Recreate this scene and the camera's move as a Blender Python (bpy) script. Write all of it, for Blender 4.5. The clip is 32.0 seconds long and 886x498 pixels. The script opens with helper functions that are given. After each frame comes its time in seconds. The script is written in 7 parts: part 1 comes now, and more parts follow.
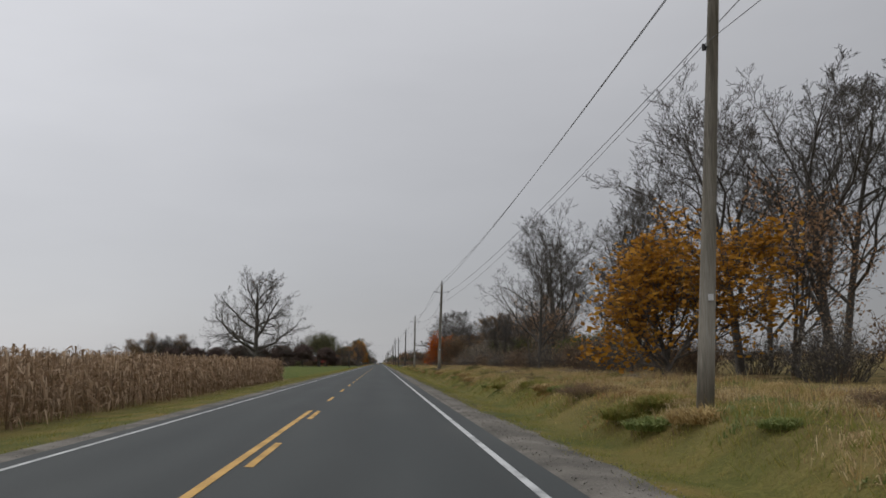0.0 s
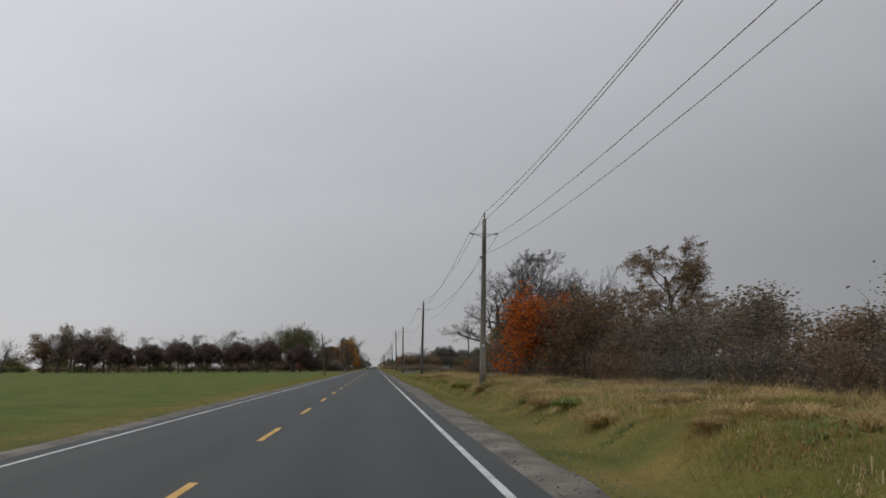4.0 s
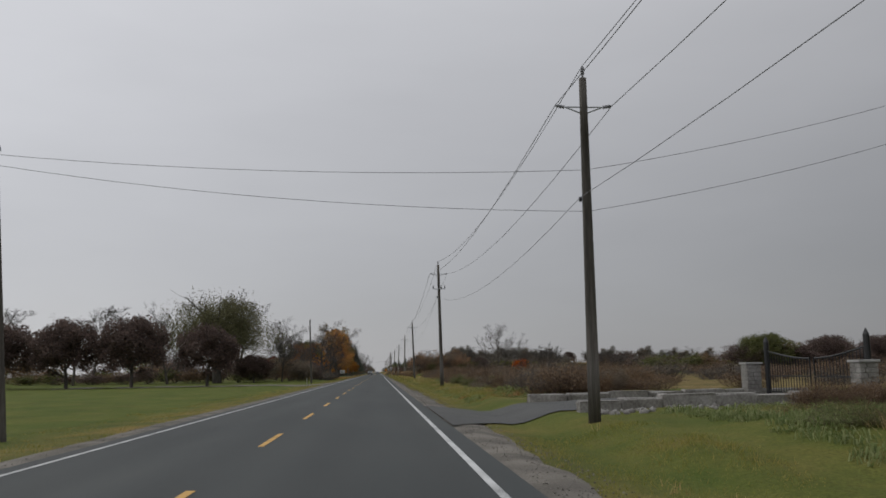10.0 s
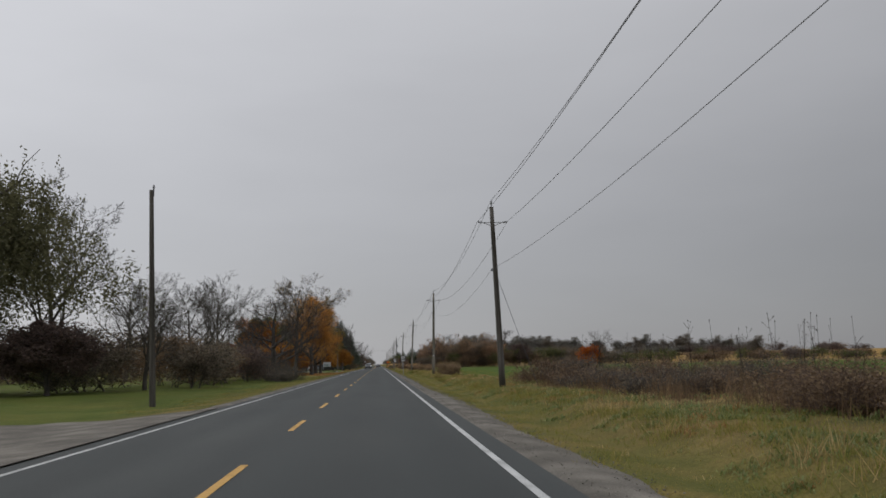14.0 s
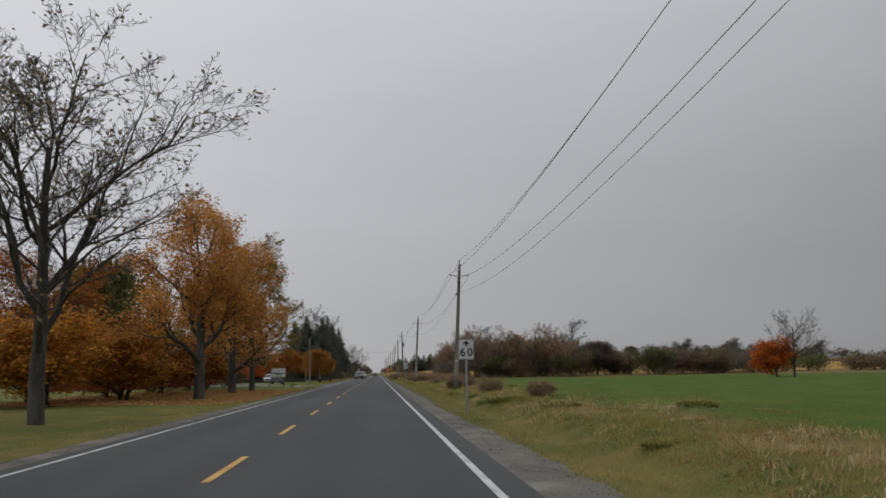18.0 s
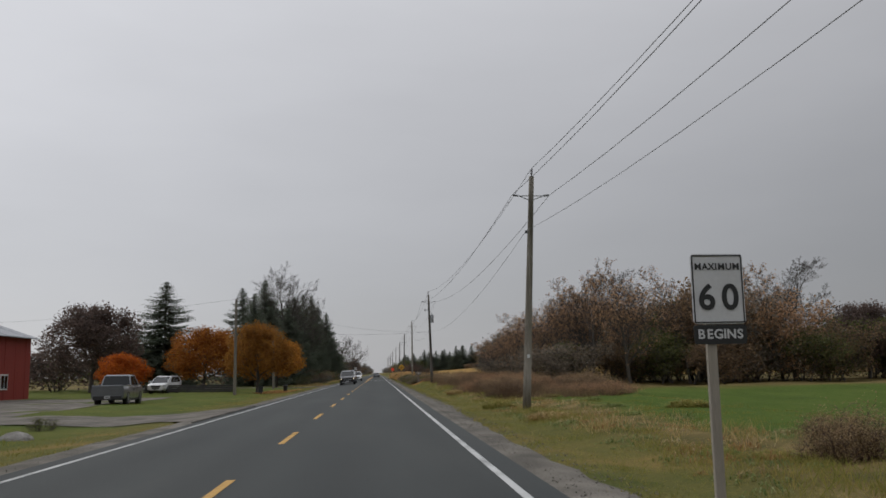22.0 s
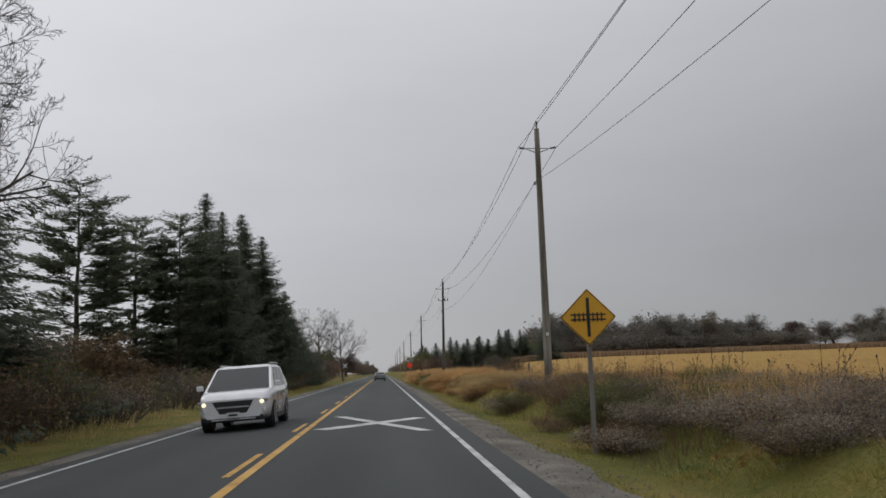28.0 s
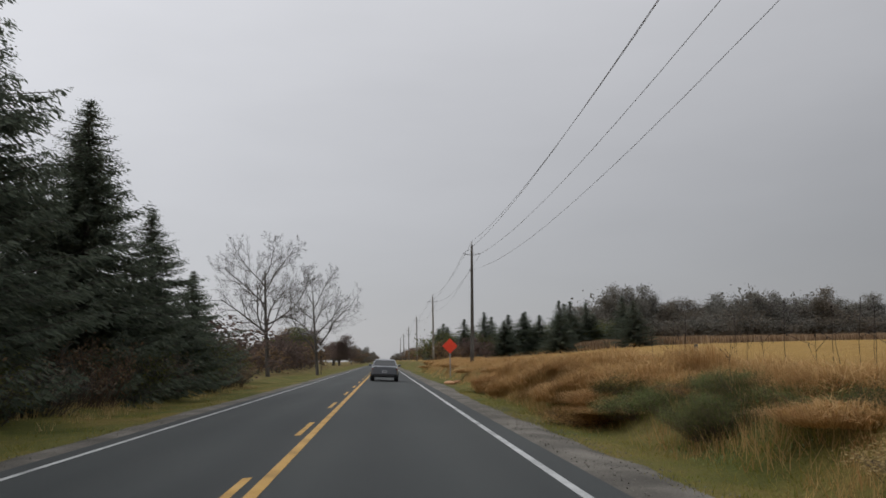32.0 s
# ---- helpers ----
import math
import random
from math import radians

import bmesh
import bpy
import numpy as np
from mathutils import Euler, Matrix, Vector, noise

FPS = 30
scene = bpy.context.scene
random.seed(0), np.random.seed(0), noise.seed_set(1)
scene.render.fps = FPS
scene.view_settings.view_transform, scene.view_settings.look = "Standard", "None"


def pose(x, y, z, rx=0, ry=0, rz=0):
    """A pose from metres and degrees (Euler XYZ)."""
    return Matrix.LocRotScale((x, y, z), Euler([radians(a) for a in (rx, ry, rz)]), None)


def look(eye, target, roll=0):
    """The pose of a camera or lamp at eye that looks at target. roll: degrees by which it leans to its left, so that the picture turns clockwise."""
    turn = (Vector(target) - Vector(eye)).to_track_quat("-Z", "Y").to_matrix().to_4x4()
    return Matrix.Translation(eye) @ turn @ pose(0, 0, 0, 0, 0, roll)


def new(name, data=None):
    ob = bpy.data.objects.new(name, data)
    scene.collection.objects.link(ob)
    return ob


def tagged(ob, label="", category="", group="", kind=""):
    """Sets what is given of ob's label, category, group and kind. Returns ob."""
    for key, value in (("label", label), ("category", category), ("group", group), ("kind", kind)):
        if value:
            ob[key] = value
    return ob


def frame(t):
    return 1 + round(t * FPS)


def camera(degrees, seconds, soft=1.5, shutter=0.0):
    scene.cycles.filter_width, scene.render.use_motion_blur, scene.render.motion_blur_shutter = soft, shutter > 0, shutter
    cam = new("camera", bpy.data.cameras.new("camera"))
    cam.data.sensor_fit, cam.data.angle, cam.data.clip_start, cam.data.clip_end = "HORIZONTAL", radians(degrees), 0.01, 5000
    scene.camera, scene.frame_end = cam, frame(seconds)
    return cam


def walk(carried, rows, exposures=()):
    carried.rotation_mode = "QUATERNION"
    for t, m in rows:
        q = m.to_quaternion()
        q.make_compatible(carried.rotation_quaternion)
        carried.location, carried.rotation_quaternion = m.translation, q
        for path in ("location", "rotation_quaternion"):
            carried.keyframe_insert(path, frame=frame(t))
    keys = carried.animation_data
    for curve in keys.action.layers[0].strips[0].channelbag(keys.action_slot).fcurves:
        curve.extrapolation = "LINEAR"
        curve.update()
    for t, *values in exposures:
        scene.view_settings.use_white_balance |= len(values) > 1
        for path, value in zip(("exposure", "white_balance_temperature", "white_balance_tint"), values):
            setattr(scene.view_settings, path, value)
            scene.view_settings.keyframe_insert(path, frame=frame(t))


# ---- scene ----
cam = camera(55.3, 32.0, soft=1.65)
walk(cam, [
    (0.0, pose(1.75, -0.00, 1.27, 97.61, 0.52, -4.21)),
    (0.5, pose(1.80, 12.38, 1.27, 97.59, 0.36, -4.31)),
    (1.0, pose(1.85, 24.78, 1.27, 97.44, 0.19, -4.41)),
    (1.5, pose(1.94, 37.18, 1.27, 97.66, 0.38, -4.37)),
    (2.0, pose(1.99, 49.60, 1.27, 97.72, 0.40, -4.34)),
    (2.5, pose(1.98, 62.03, 1.27, 97.82, 0.33, -4.45)),
    (4.5, pose(2.02, 111.61, 1.27, 97.90, 0.32, -4.58)),
    (5.0, pose(2.08, 124.00, 1.27, 97.85, 0.59, -4.56)),
    (5.5, pose(2.08, 136.41, 1.27, 97.84, 0.79, -4.54)),
    (6.0, pose(2.06, 148.78, 1.27, 98.01, 1.15, -4.45)),
    (6.5, pose(1.99, 161.06, 1.27, 97.87, 0.89, -4.48)),
    (7.0, pose(1.95, 173.28, 1.27, 97.97, 1.01, -4.43)),
    (7.5, pose(1.98, 185.43, 1.27, 97.86, 1.05, -4.46)),
    (8.0, pose(2.00, 197.60, 1.27, 97.88, 0.98, -4.54)),
    (8.5, pose(2.06, 209.76, 1.27, 97.87, 1.06, -4.52)),
    (9.0, pose(2.17, 221.89, 1.27, 98.02, 0.81, -4.47)),
    (9.5, pose(2.14, 233.98, 1.27, 98.03, 0.87, -4.46)),
    (10.0, pose(2.07, 246.03, 1.27, 98.19, 0.91, -4.31)),
    (10.5, pose(2.03, 258.06, 1.27, 98.05, 1.12, -4.23)),
    (11.0, pose(1.92, 270.04, 1.27, 98.11, 1.62, -4.16)),
    (11.5, pose(1.91, 281.99, 1.27, 97.96, 1.29, -4.18)),
    (12.0, pose(1.88, 293.91, 1.27, 98.05, 1.13, -4.16)),
    (12.5, pose(1.85, 305.79, 1.27, 97.82, 1.22, -4.19)),
    (13.0, pose(1.80, 317.66, 1.27, 97.79, 1.33, -4.18)),
    (13.5, pose(1.78, 329.54, 1.27, 97.78, 1.31, -4.25)),
    (14.0, pose(1.76, 341.42, 1.27, 97.69, 1.11, -4.30)),
    (14.5, pose(1.78, 353.30, 1.27, 97.62, 0.99, -4.30)),
    (16.5, pose(1.95, 400.60, 1.27, 98.15, 1.01, -4.48)),
    (17.0, pose(2.00, 412.39, 1.27, 98.05, 0.93, -4.50)),
    (17.5, pose(2.07, 424.11, 1.27, 98.27, 1.01, -4.47)),
    (18.0, pose(2.06, 435.73, 1.27, 98.26, 0.94, -4.44)),
    (18.5, pose(2.06, 447.24, 1.27, 98.28, 0.94, -4.43)),
    (19.0, pose(2.04, 458.60, 1.27, 98.23, 1.11, -4.42)),
    (19.5, pose(2.10, 469.80, 1.27, 98.30, 0.88, -4.38)),
    (20.0, pose(2.06, 480.80, 1.27, 98.31, 0.73, -4.34)),
    (20.5, pose(1.98, 491.70, 1.27, 98.25, 0.90, -4.31)),
    (21.0, pose(1.94, 502.54, 1.27, 98.27, 1.04, -4.22)),
    (21.5, pose(1.85, 513.35, 1.27, 98.24, 1.04, -4.29)),
    (22.0, pose(1.80, 524.14, 1.27, 98.27, 1.00, -4.37)),
    (22.5, pose(1.82, 534.94, 1.27, 98.16, 1.28, -4.44)),
    (23.0, pose(1.88, 545.72, 1.27, 98.17, 0.94, -4.60)),
    (23.5, pose(2.09, 556.47, 1.27, 98.25, 0.99, -4.61)),
    (24.0, pose(2.26, 567.16, 1.27, 98.29, 1.01, -4.57)),
    (24.5, pose(2.32, 577.75, 1.27, 98.46, 0.99, -4.60)),
    (26.5, pose(2.13, 619.70, 1.27, 98.10, 1.26, -4.24)),
    (27.0, pose(2.13, 630.09, 1.27, 98.11, 1.68, -4.12)),
    (27.5, pose(2.05, 640.41, 1.27, 98.07, 1.81, -4.08)),
    (28.0, pose(1.95, 650.69, 1.27, 98.17, 2.00, -4.01)),
    (28.5, pose(1.89, 660.95, 1.27, 98.06, 1.73, -3.97)),
    (29.0, pose(1.83, 671.22, 1.27, 97.81, 1.87, -3.93)),
    (29.5, pose(1.73, 681.48, 1.27, 97.62, 1.49, -3.94)),
    (30.0, pose(1.67, 691.77, 1.27, 97.60, 1.27, -3.96)),
    (30.5, pose(1.64, 702.08, 1.27, 97.58, 1.08, -3.90)),
    (31.0, pose(1.51, 712.37, 1.27, 97.60, 0.85, -3.91)),
    (31.5, pose(1.44, 722.64, 1.27, 97.54, 0.87, -3.93)),
    (32.0, pose(1.41, 732.89, 1.27, 97.47, 0.93, -3.94)),
], [(0.0, 0.0), (3.0, -0.02), (5.0, -0.09), (12.0, -0.1), (17.0, -0.08), (19.0, 0.03), (20.0, 0.1), (21.0, 0.03), (23.5, -0.03), (27.0, 0.03), (28.5, 0.08), (32.0, 0.1)])

# ---- sky and sun: an even overcast, brighter towards the low western sun ----
world = bpy.data.worlds.new("overcast_sky")
scene.world = world
world.use_nodes = True
wt = world.node_tree
wt.nodes.clear()


def wn(kind, **props):
    n = wt.nodes.new(kind)
    for k, v in props.items():
        if k in n.inputs:
            n.inputs[k].default_value = v
    return n


def wmath(op, a, b):
    n = wt.nodes.new("ShaderNodeMath")
    n.operation = op
    for i, v in enumerate((a, b)):
        if isinstance(v, (int, float)):
            n.inputs[i].default_value = v
        else:
            wt.links.new(v, n.inputs[i])
    return n.outputs[0]


coord = wn("ShaderNodeTexCoord")
sep = wn("ShaderNodeSeparateXYZ")
wt.links.new(coord.outputs["Generated"], sep.inputs[0])
up = wmath("MAXIMUM", sep.outputs["Z"], 0.0)
west = wmath("MULTIPLY", sep.outputs["X"], -0.28)
level = wmath("ADD", wmath("ADD", wmath("MULTIPLY", up, wmath("ADD", wmath("MULTIPLY", up, 0.62), 0.25)), 0.40), west)
cloud = wn("ShaderNodeTexNoise", Scale=2.6, Detail=5.0, Roughness=0.5)
stretch = wn("ShaderNodeMapping")
stretch.inputs["Scale"].default_value = (1.0, 1.0, 3.5)
wt.links.new(coord.outputs["Generated"], stretch.inputs["Vector"])
wt.links.new(stretch.outputs[0], cloud.inputs["Vector"])
level = wmath("MULTIPLY", level, wmath("ADD", wmath("MULTIPLY", cloud.outputs[0], 0.22), 0.89))
grey = wn("ShaderNodeMix")
grey.data_type = "RGBA"
grey.inputs["A"].default_value = (0.0, 0.0, 0.0, 1)
grey.inputs["B"].default_value = (0.968, 0.975, 1.02, 1)
wt.links.new(level, grey.inputs["Factor"])
sky = wn("ShaderNodeTexSky")
sky.sky_type = "NISHITA"
sky.sun_disc = False
sky.sun_elevation, sky.sun_rotation = radians(38), radians(-60)
bg_sky = wn("ShaderNodeBackground", Strength=0.006)
bg_grey = wn("ShaderNodeBackground", Strength=1.0)
wt.links.new(sky.outputs[0], bg_sky.inputs[0])
wt.links.new(grey.outputs["Result"], bg_grey.inputs[0])
add = wn("ShaderNodeAddShader")
out = wn("ShaderNodeOutputWorld")
wt.links.new(bg_sky.outputs[0], add.inputs[0])
wt.links.new(bg_grey.outputs[0], add.inputs[1])
wt.links.new(add.outputs[0], out.inputs[0])

sun_data = bpy.data.lights.new("veiled_sun", "SUN")
sun_data.energy, sun_data.angle, sun_data.color = 0.6, radians(25), (1.0, 0.96, 0.9)
sun = new("veiled_sun", sun_data)
sun.matrix_world = look((-60, 35, 55), (0, 0, 0))

# ---- materials ----


def material(name, colours, scale=6.0, rough=0.8, bump=0.0, metal=0.0, island=0.0, coords="position", stops=None, stretch=(1, 1, 1), fine=9.0, spec=0.3):
    """Noise at two scales over a colour ramp; island mixes in a random tone per loose piece."""
    m = bpy.data.materials.new(name)
    m.use_nodes = True
    t = m.node_tree
    b = t.nodes["Principled BSDF"]
    b.inputs["Roughness"].default_value, b.inputs["Metallic"].default_value = rough, metal
    b.inputs["Specular IOR Level"].default_value = spec
    geo = t.nodes.new("ShaderNodeNewGeometry")
    if coords == "object":
        tc = t.nodes.new("ShaderNodeTexCoord")
        src = tc.outputs["Object"]
    else:
        src = geo.outputs["Position"]
    mp = t.nodes.new("ShaderNodeMapping")
    mp.inputs["Scale"].default_value = stretch
    t.links.new(src, mp.inputs[0])
    n1 = t.nodes.new("ShaderNodeTexNoise")
    n1.inputs["Scale"].default_value, n1.inputs["Detail"].default_value = scale, 6.0
    n2 = t.nodes.new("ShaderNodeTexNoise")
    n2.inputs["Scale"].default_value, n2.inputs["Detail"].default_value = scale * fine, 4.0
    for n in (n1, n2):
        t.links.new(mp.outputs[0], n.inputs["Vector"])
    mixn = t.nodes.new("ShaderNodeMix")
    mixn.inputs["Factor"].default_value = 0.4
    t.links.new(n1.outputs[0], mixn.inputs["A"])
    t.links.new(n2.outputs[0], mixn.inputs["B"])
    fac = mixn.outputs["Result"]
    if island:
        mi = t.nodes.new("ShaderNodeMix")
        mi.inputs["Factor"].default_value = island
        t.links.new(fac, mi.inputs["A"])
        t.links.new(geo.outputs["Random Per Island"], mi.inputs["B"])
        fac = mi.outputs["Result"]
    r = t.nodes.new("ShaderNodeValToRGB")
    els = r.color_ramp.elements
    lo, hi = (0.34, 0.66) if not island else (0.1, 0.9)
    n = len(colours)
    pos = stops or [lo + (hi - lo) * i / max(1, n - 1) for i in range(n)]
    while len(els) < n:
        els.new(0.5)
    for e, p, c in zip(els, pos, colours):
        e.position, e.color = p, (*c, 1)
    t.links.new(fac, r.inputs[0])
    t.links.new(r.outputs[0], b.inputs["Base Color"])
    if bump:
        bp = t.nodes.new("ShaderNodeBump")
        bp.inputs["Strength"].default_value = bump
        bp.inputs["Distance"].default_value = 0.02
        t.links.new(n2.outputs[0], bp.inputs["Height"])
        t.links.new(bp.outputs[0], b.inputs["Normal"])
    return m


def plain(name, colour, rough=0.5, metal=0.0, glow=0.0, coat=0.0):
    m = material(name, [tuple(c * 0.92 for c in colour), tuple(min(1, c * 1.08) for c in colour)], scale=3.0, rough=rough, metal=metal, coords="object", spec=0.5)
    b = m.node_tree.nodes["Principled BSDF"]
    b.inputs["Coat Weight"].default_value = coat
    if glow:
        b.inputs["Emission Color"].default_value = (1.0, 0.86, 0.6, 1)
        b.inputs["Emission Strength"].default_value = glow
    return m


def road_material():
    m = material("asphalt", [(0.0270, 0.0315, 0.0312), (0.0345, 0.0392, 0.0385), (0.0455, 0.0498, 0.0478)], scale=0.35, rough=0.78, bump=0.25, stretch=(1.6, 0.25, 1), fine=260.0)
    t = m.node_tree
    b = t.nodes["Principled BSDF"]
    ramp = b.inputs["Base Color"].links[0].from_socket
    geo = t.nodes.new("ShaderNodeNewGeometry")
    s = t.nodes.new("ShaderNodeSeparateXYZ")
    t.links.new(geo.outputs["Position"], s.inputs[0])
    # two worn, paler wheel tracks in each lane
    w = t.nodes.new("ShaderNodeMath")
    w.operation = "SINE"
    k = t.nodes.new("ShaderNodeMath")
    k.operation = "MULTIPLY"
    k.inputs[1].default_value = 2 * math.pi / 1.75
    t.links.new(s.outputs[0], k.inputs[0])
    t.links.new(k.outputs[0], w.inputs[0])
    mr = t.nodes.new("ShaderNodeMapRange")
    mr.inputs["From Min"].default_value, mr.inputs["From Max"].default_value = -1, 1
    mr.inputs["To Min"].default_value, mr.inputs["To Max"].default_value = 0.92, 1.08
    t.links.new(w.outputs[0], mr.inputs[0])
    mul = t.nodes.new("ShaderNodeVectorMath")
    mul.operation = "SCALE"
    t.links.new(ramp, mul.inputs[0])
    t.links.new(mr.outputs[0], mul.inputs["Scale"])
    t.links.new(mul.outputs[0], b.inputs["Base Color"])
    return m


ASPHALT = road_material()
DRIVE = material("old_asphalt", [(0.055, 0.057, 0.055), (0.085, 0.085, 0.082)], scale=0.6, rough=0.9, bump=0.3, fine=120)
GRAVEL = material("gravel", [(0.058, 0.053, 0.044), (0.118, 0.107, 0.09), (0.215, 0.197, 0.168)], scale=0.8, rough=0.95, bump=0.6, fine=45.0)
WHITE_LINE = material("white_road_paint", [(0.20, 0.205, 0.20), (0.46, 0.47, 0.46), (0.55, 0.56, 0.55)], scale=1.2, rough=0.7, fine=40)
YELLOW_LINE = material("yellow_road_paint", [(0.24, 0.15, 0.045), (0.50, 0.29, 0.07), (0.58, 0.37, 0.12)], scale=1.2, rough=0.7, fine=40)
BARK = material("grey_bark", [(0.046, 0.041, 0.036), (0.082, 0.074, 0.064), (0.135, 0.122, 0.106)], scale=3.0, rough=0.95, bump=0.5, stretch=(1, 1, 0.25), coords="object")
TWIG = material("twig_bark", [(0.058, 0.052, 0.046), (0.102, 0.092, 0.082)], scale=2.0, rough=0.95, coords="object")
TWIG_RED = material("reddish_twigs", [(0.078, 0.055, 0.043), (0.14, 0.098, 0.074)], scale=2.0, rough=0.95, coords="object", island=0.4)
TWIG_PALE = material("pale_twigs", [(0.09, 0.085, 0.075), (0.16, 0.15, 0.13)], scale=2.0, rough=0.95, coords="object")
POLE_WOOD = material("weathered_pole_wood", [(0.08, 0.072, 0.058), (0.16, 0.145, 0.118), (0.24, 0.225, 0.19)], scale=2.2, rough=0.9, bump=0.4, stretch=(3, 3, 0.12), coords="object")
POLE_DARK = material("dark_pole_wood", [(0.035, 0.032, 0.028), (0.075, 0.068, 0.058), (0.13, 0.12, 0.105)], scale=2.2, rough=0.9, bump=0.4, stretch=(3, 3, 0.12), coords="object")


def leaves(name, *cols, through_light=0.4, gain=1.0, scale=0.9, island=0.62):
    """Thin blades and leaves: a rough face that also lets light through."""
    m = material(name, [tuple(min(0.8, v * gain) for v in c) for c in cols], scale=scale, rough=0.75, island=island, spec=0.2)
    t = m.node_tree
    b = t.nodes["Principled BSDF"]
    tr = t.nodes.new("ShaderNodeBsdfTranslucent")
    t.links.new(b.inputs["Base Color"].links[0].from_socket, tr.inputs[0])
    mx = t.nodes.new("ShaderNodeMixShader")
    mx.inputs[0].default_value = through_light
    t.links.new(b.outputs[0], mx.inputs[1])
    t.links.new(tr.outputs[0], mx.inputs[2])
    t.links.new(mx.outputs[0], t.nodes["Material Output"].inputs[0])
    return m


LEAF_ORANGE = leaves("orange_leaves", (0.13, 0.04, 0.012), (0.28, 0.10, 0.02), (0.38, 0.165, 0.03), gain=1.15, through_light=0.5)
LEAF_RED = leaves("red_orange_leaves", (0.14, 0.03, 0.012), (0.36, 0.085, 0.012), (0.46, 0.15, 0.016), gain=1.3)
LEAF_GOLD = leaves("gold_leaves", (0.11, 0.06, 0.015), (0.33, 0.142, 0.025), (0.45, 0.22, 0.035), gain=1.5, through_light=0.5)
LEAF_BROWN = leaves("brown_leaves", (0.05, 0.036, 0.024), (0.095, 0.065, 0.04), (0.155, 0.10, 0.055), gain=1.9, through_light=0.5)
LEAF_DARK = leaves("dark_maple_leaves", (0.032, 0.026, 0.024), (0.06, 0.044, 0.038), (0.09, 0.062, 0.052), gain=2.1, through_light=0.5)
LEAF_OLIVE = leaves("olive_leaves", (0.03, 0.036, 0.014), (0.06, 0.066, 0.025), (0.10, 0.095, 0.035), gain=1.9, through_light=0.5)
LEAF_WILLOW = leaves("willow_leaves", (0.04, 0.04, 0.022), (0.07, 0.068, 0.036), (0.105, 0.098, 0.052), gain=1.8, through_light=0.5)
NEEDLE = leaves("spruce_needles", (0.07, 0.087, 0.065), (0.118, 0.142, 0.104), (0.165, 0.185, 0.133), through_light=0.6)
NEEDLE_PINE = leaves("pine_needles", (0.065, 0.08, 0.055), (0.11, 0.13, 0.088), (0.15, 0.165, 0.112), through_light=0.5)
RUSSET = leaves("russet_brush", (0.046, 0.031, 0.02), (0.088, 0.06, 0.038), (0.14, 0.10, 0.062), gain=2.2, through_light=0.5)
GREYBRUSH = leaves("grey_brown_brush", (0.035, 0.03, 0.024), (0.07, 0.058, 0.044), (0.12, 0.10, 0.075), gain=2.6, through_light=0.5)
DRYGRASS = leaves("dry_grass_blades", (0.16, 0.11, 0.045), (0.30, 0.22, 0.10), (0.42, 0.33, 0.17), gain=1.5, through_light=0.5)
GREENGRASS = leaves("green_grass_blades", (0.105, 0.14, 0.03), (0.20, 0.19, 0.05), (0.36, 0.26, 0.095), gain=1.2, through_light=0.5, scale=0.16, island=0.42)
GOLDGRASS = leaves("golden_reed_grass", (0.17, 0.10, 0.042), (0.33, 0.205, 0.085), (0.50, 0.36, 0.18), gain=1.5, through_light=0.5, scale=0.5, island=0.5)
FARWOOD = leaves("grey_woodland_leaves", (0.075, 0.07, 0.06), (0.11, 0.104, 0.09), (0.15, 0.138, 0.115), gain=1.5, through_light=0.5)
FARWOOD_WARM = leaves("brown_woodland_leaves", (0.075, 0.064, 0.05), (0.11, 0.094, 0.074), (0.15, 0.125, 0.095), gain=1.4, through_light=0.5)
MAT_GREEN = leaves("rank_green_blades", (0.075, 0.105, 0.032), (0.13, 0.16, 0.055), (0.24, 0.25, 0.12), gain=1.25, through_light=0.45)
MAT_TAN = leaves("matted_tan_grass", (0.17, 0.12, 0.06), (0.34, 0.25, 0.13), (0.52, 0.43, 0.27), gain=1.25, through_light=0.45)
MAT_RUST = leaves("rusty_dead_grass", (0.13, 0.07, 0.028), (0.25, 0.145, 0.055), (0.37, 0.235, 0.10), gain=1.2, through_light=0.45)
LITTER = leaves("fallen_leaf_litter", (0.22, 0.11, 0.045), (0.42, 0.23, 0.09), (0.56, 0.36, 0.15), gain=1.1)
RUSTY = leaves("rust_brown_leaves", (0.09, 0.058, 0.038), (0.18, 0.108, 0.062), (0.27, 0.165, 0.088), gain=1.95, through_light=0.5)
CORN_LEAF = leaves("dry_corn_leaves", (0.10, 0.065, 0.038), (0.22, 0.145, 0.085), (0.42, 0.32, 0.22), gain=1.25)
BLACKSEED = plain("dark_seed_heads", (0.03, 0.022, 0.018), 0.9)
STEEL = plain("galvanised_steel", (0.32, 0.33, 0.34), 0.45, 0.8)
DARKMETAL = plain("dark_metal", (0.025, 0.025, 0.027), 0.5, 0.4)
WIRE = plain("wire", (0.11, 0.113, 0.118), 0.6, 0.2)
PORCELAIN = plain("grey_porcelain", (0.16, 0.16, 0.17), 0.3)
STONE = material("limestone", [(0.11, 0.10, 0.092), (0.21, 0.2, 0.185), (0.32, 0.31, 0.29)], scale=1.6, rough=0.9, bump=0.5)
SIGNWHITE = plain("sign_white", (0.52, 0.53, 0.54), 0.45)
BLACK = plain("black_paint", (0.012, 0.012, 0.013), 0.4)
SIGNYELLOW = plain("sign_yellow", (0.62, 0.33, 0.02), 0.45)
SIGNRED = plain("sign_fluorescent_orange", (0.85, 0.06, 0.02), 0.45)
REDBARN = material("red_barn_siding", [(0.20, 0.03, 0.025), (0.30, 0.045, 0.035)], scale=2, rough=0.7, stretch=(6, 6, 0.1))
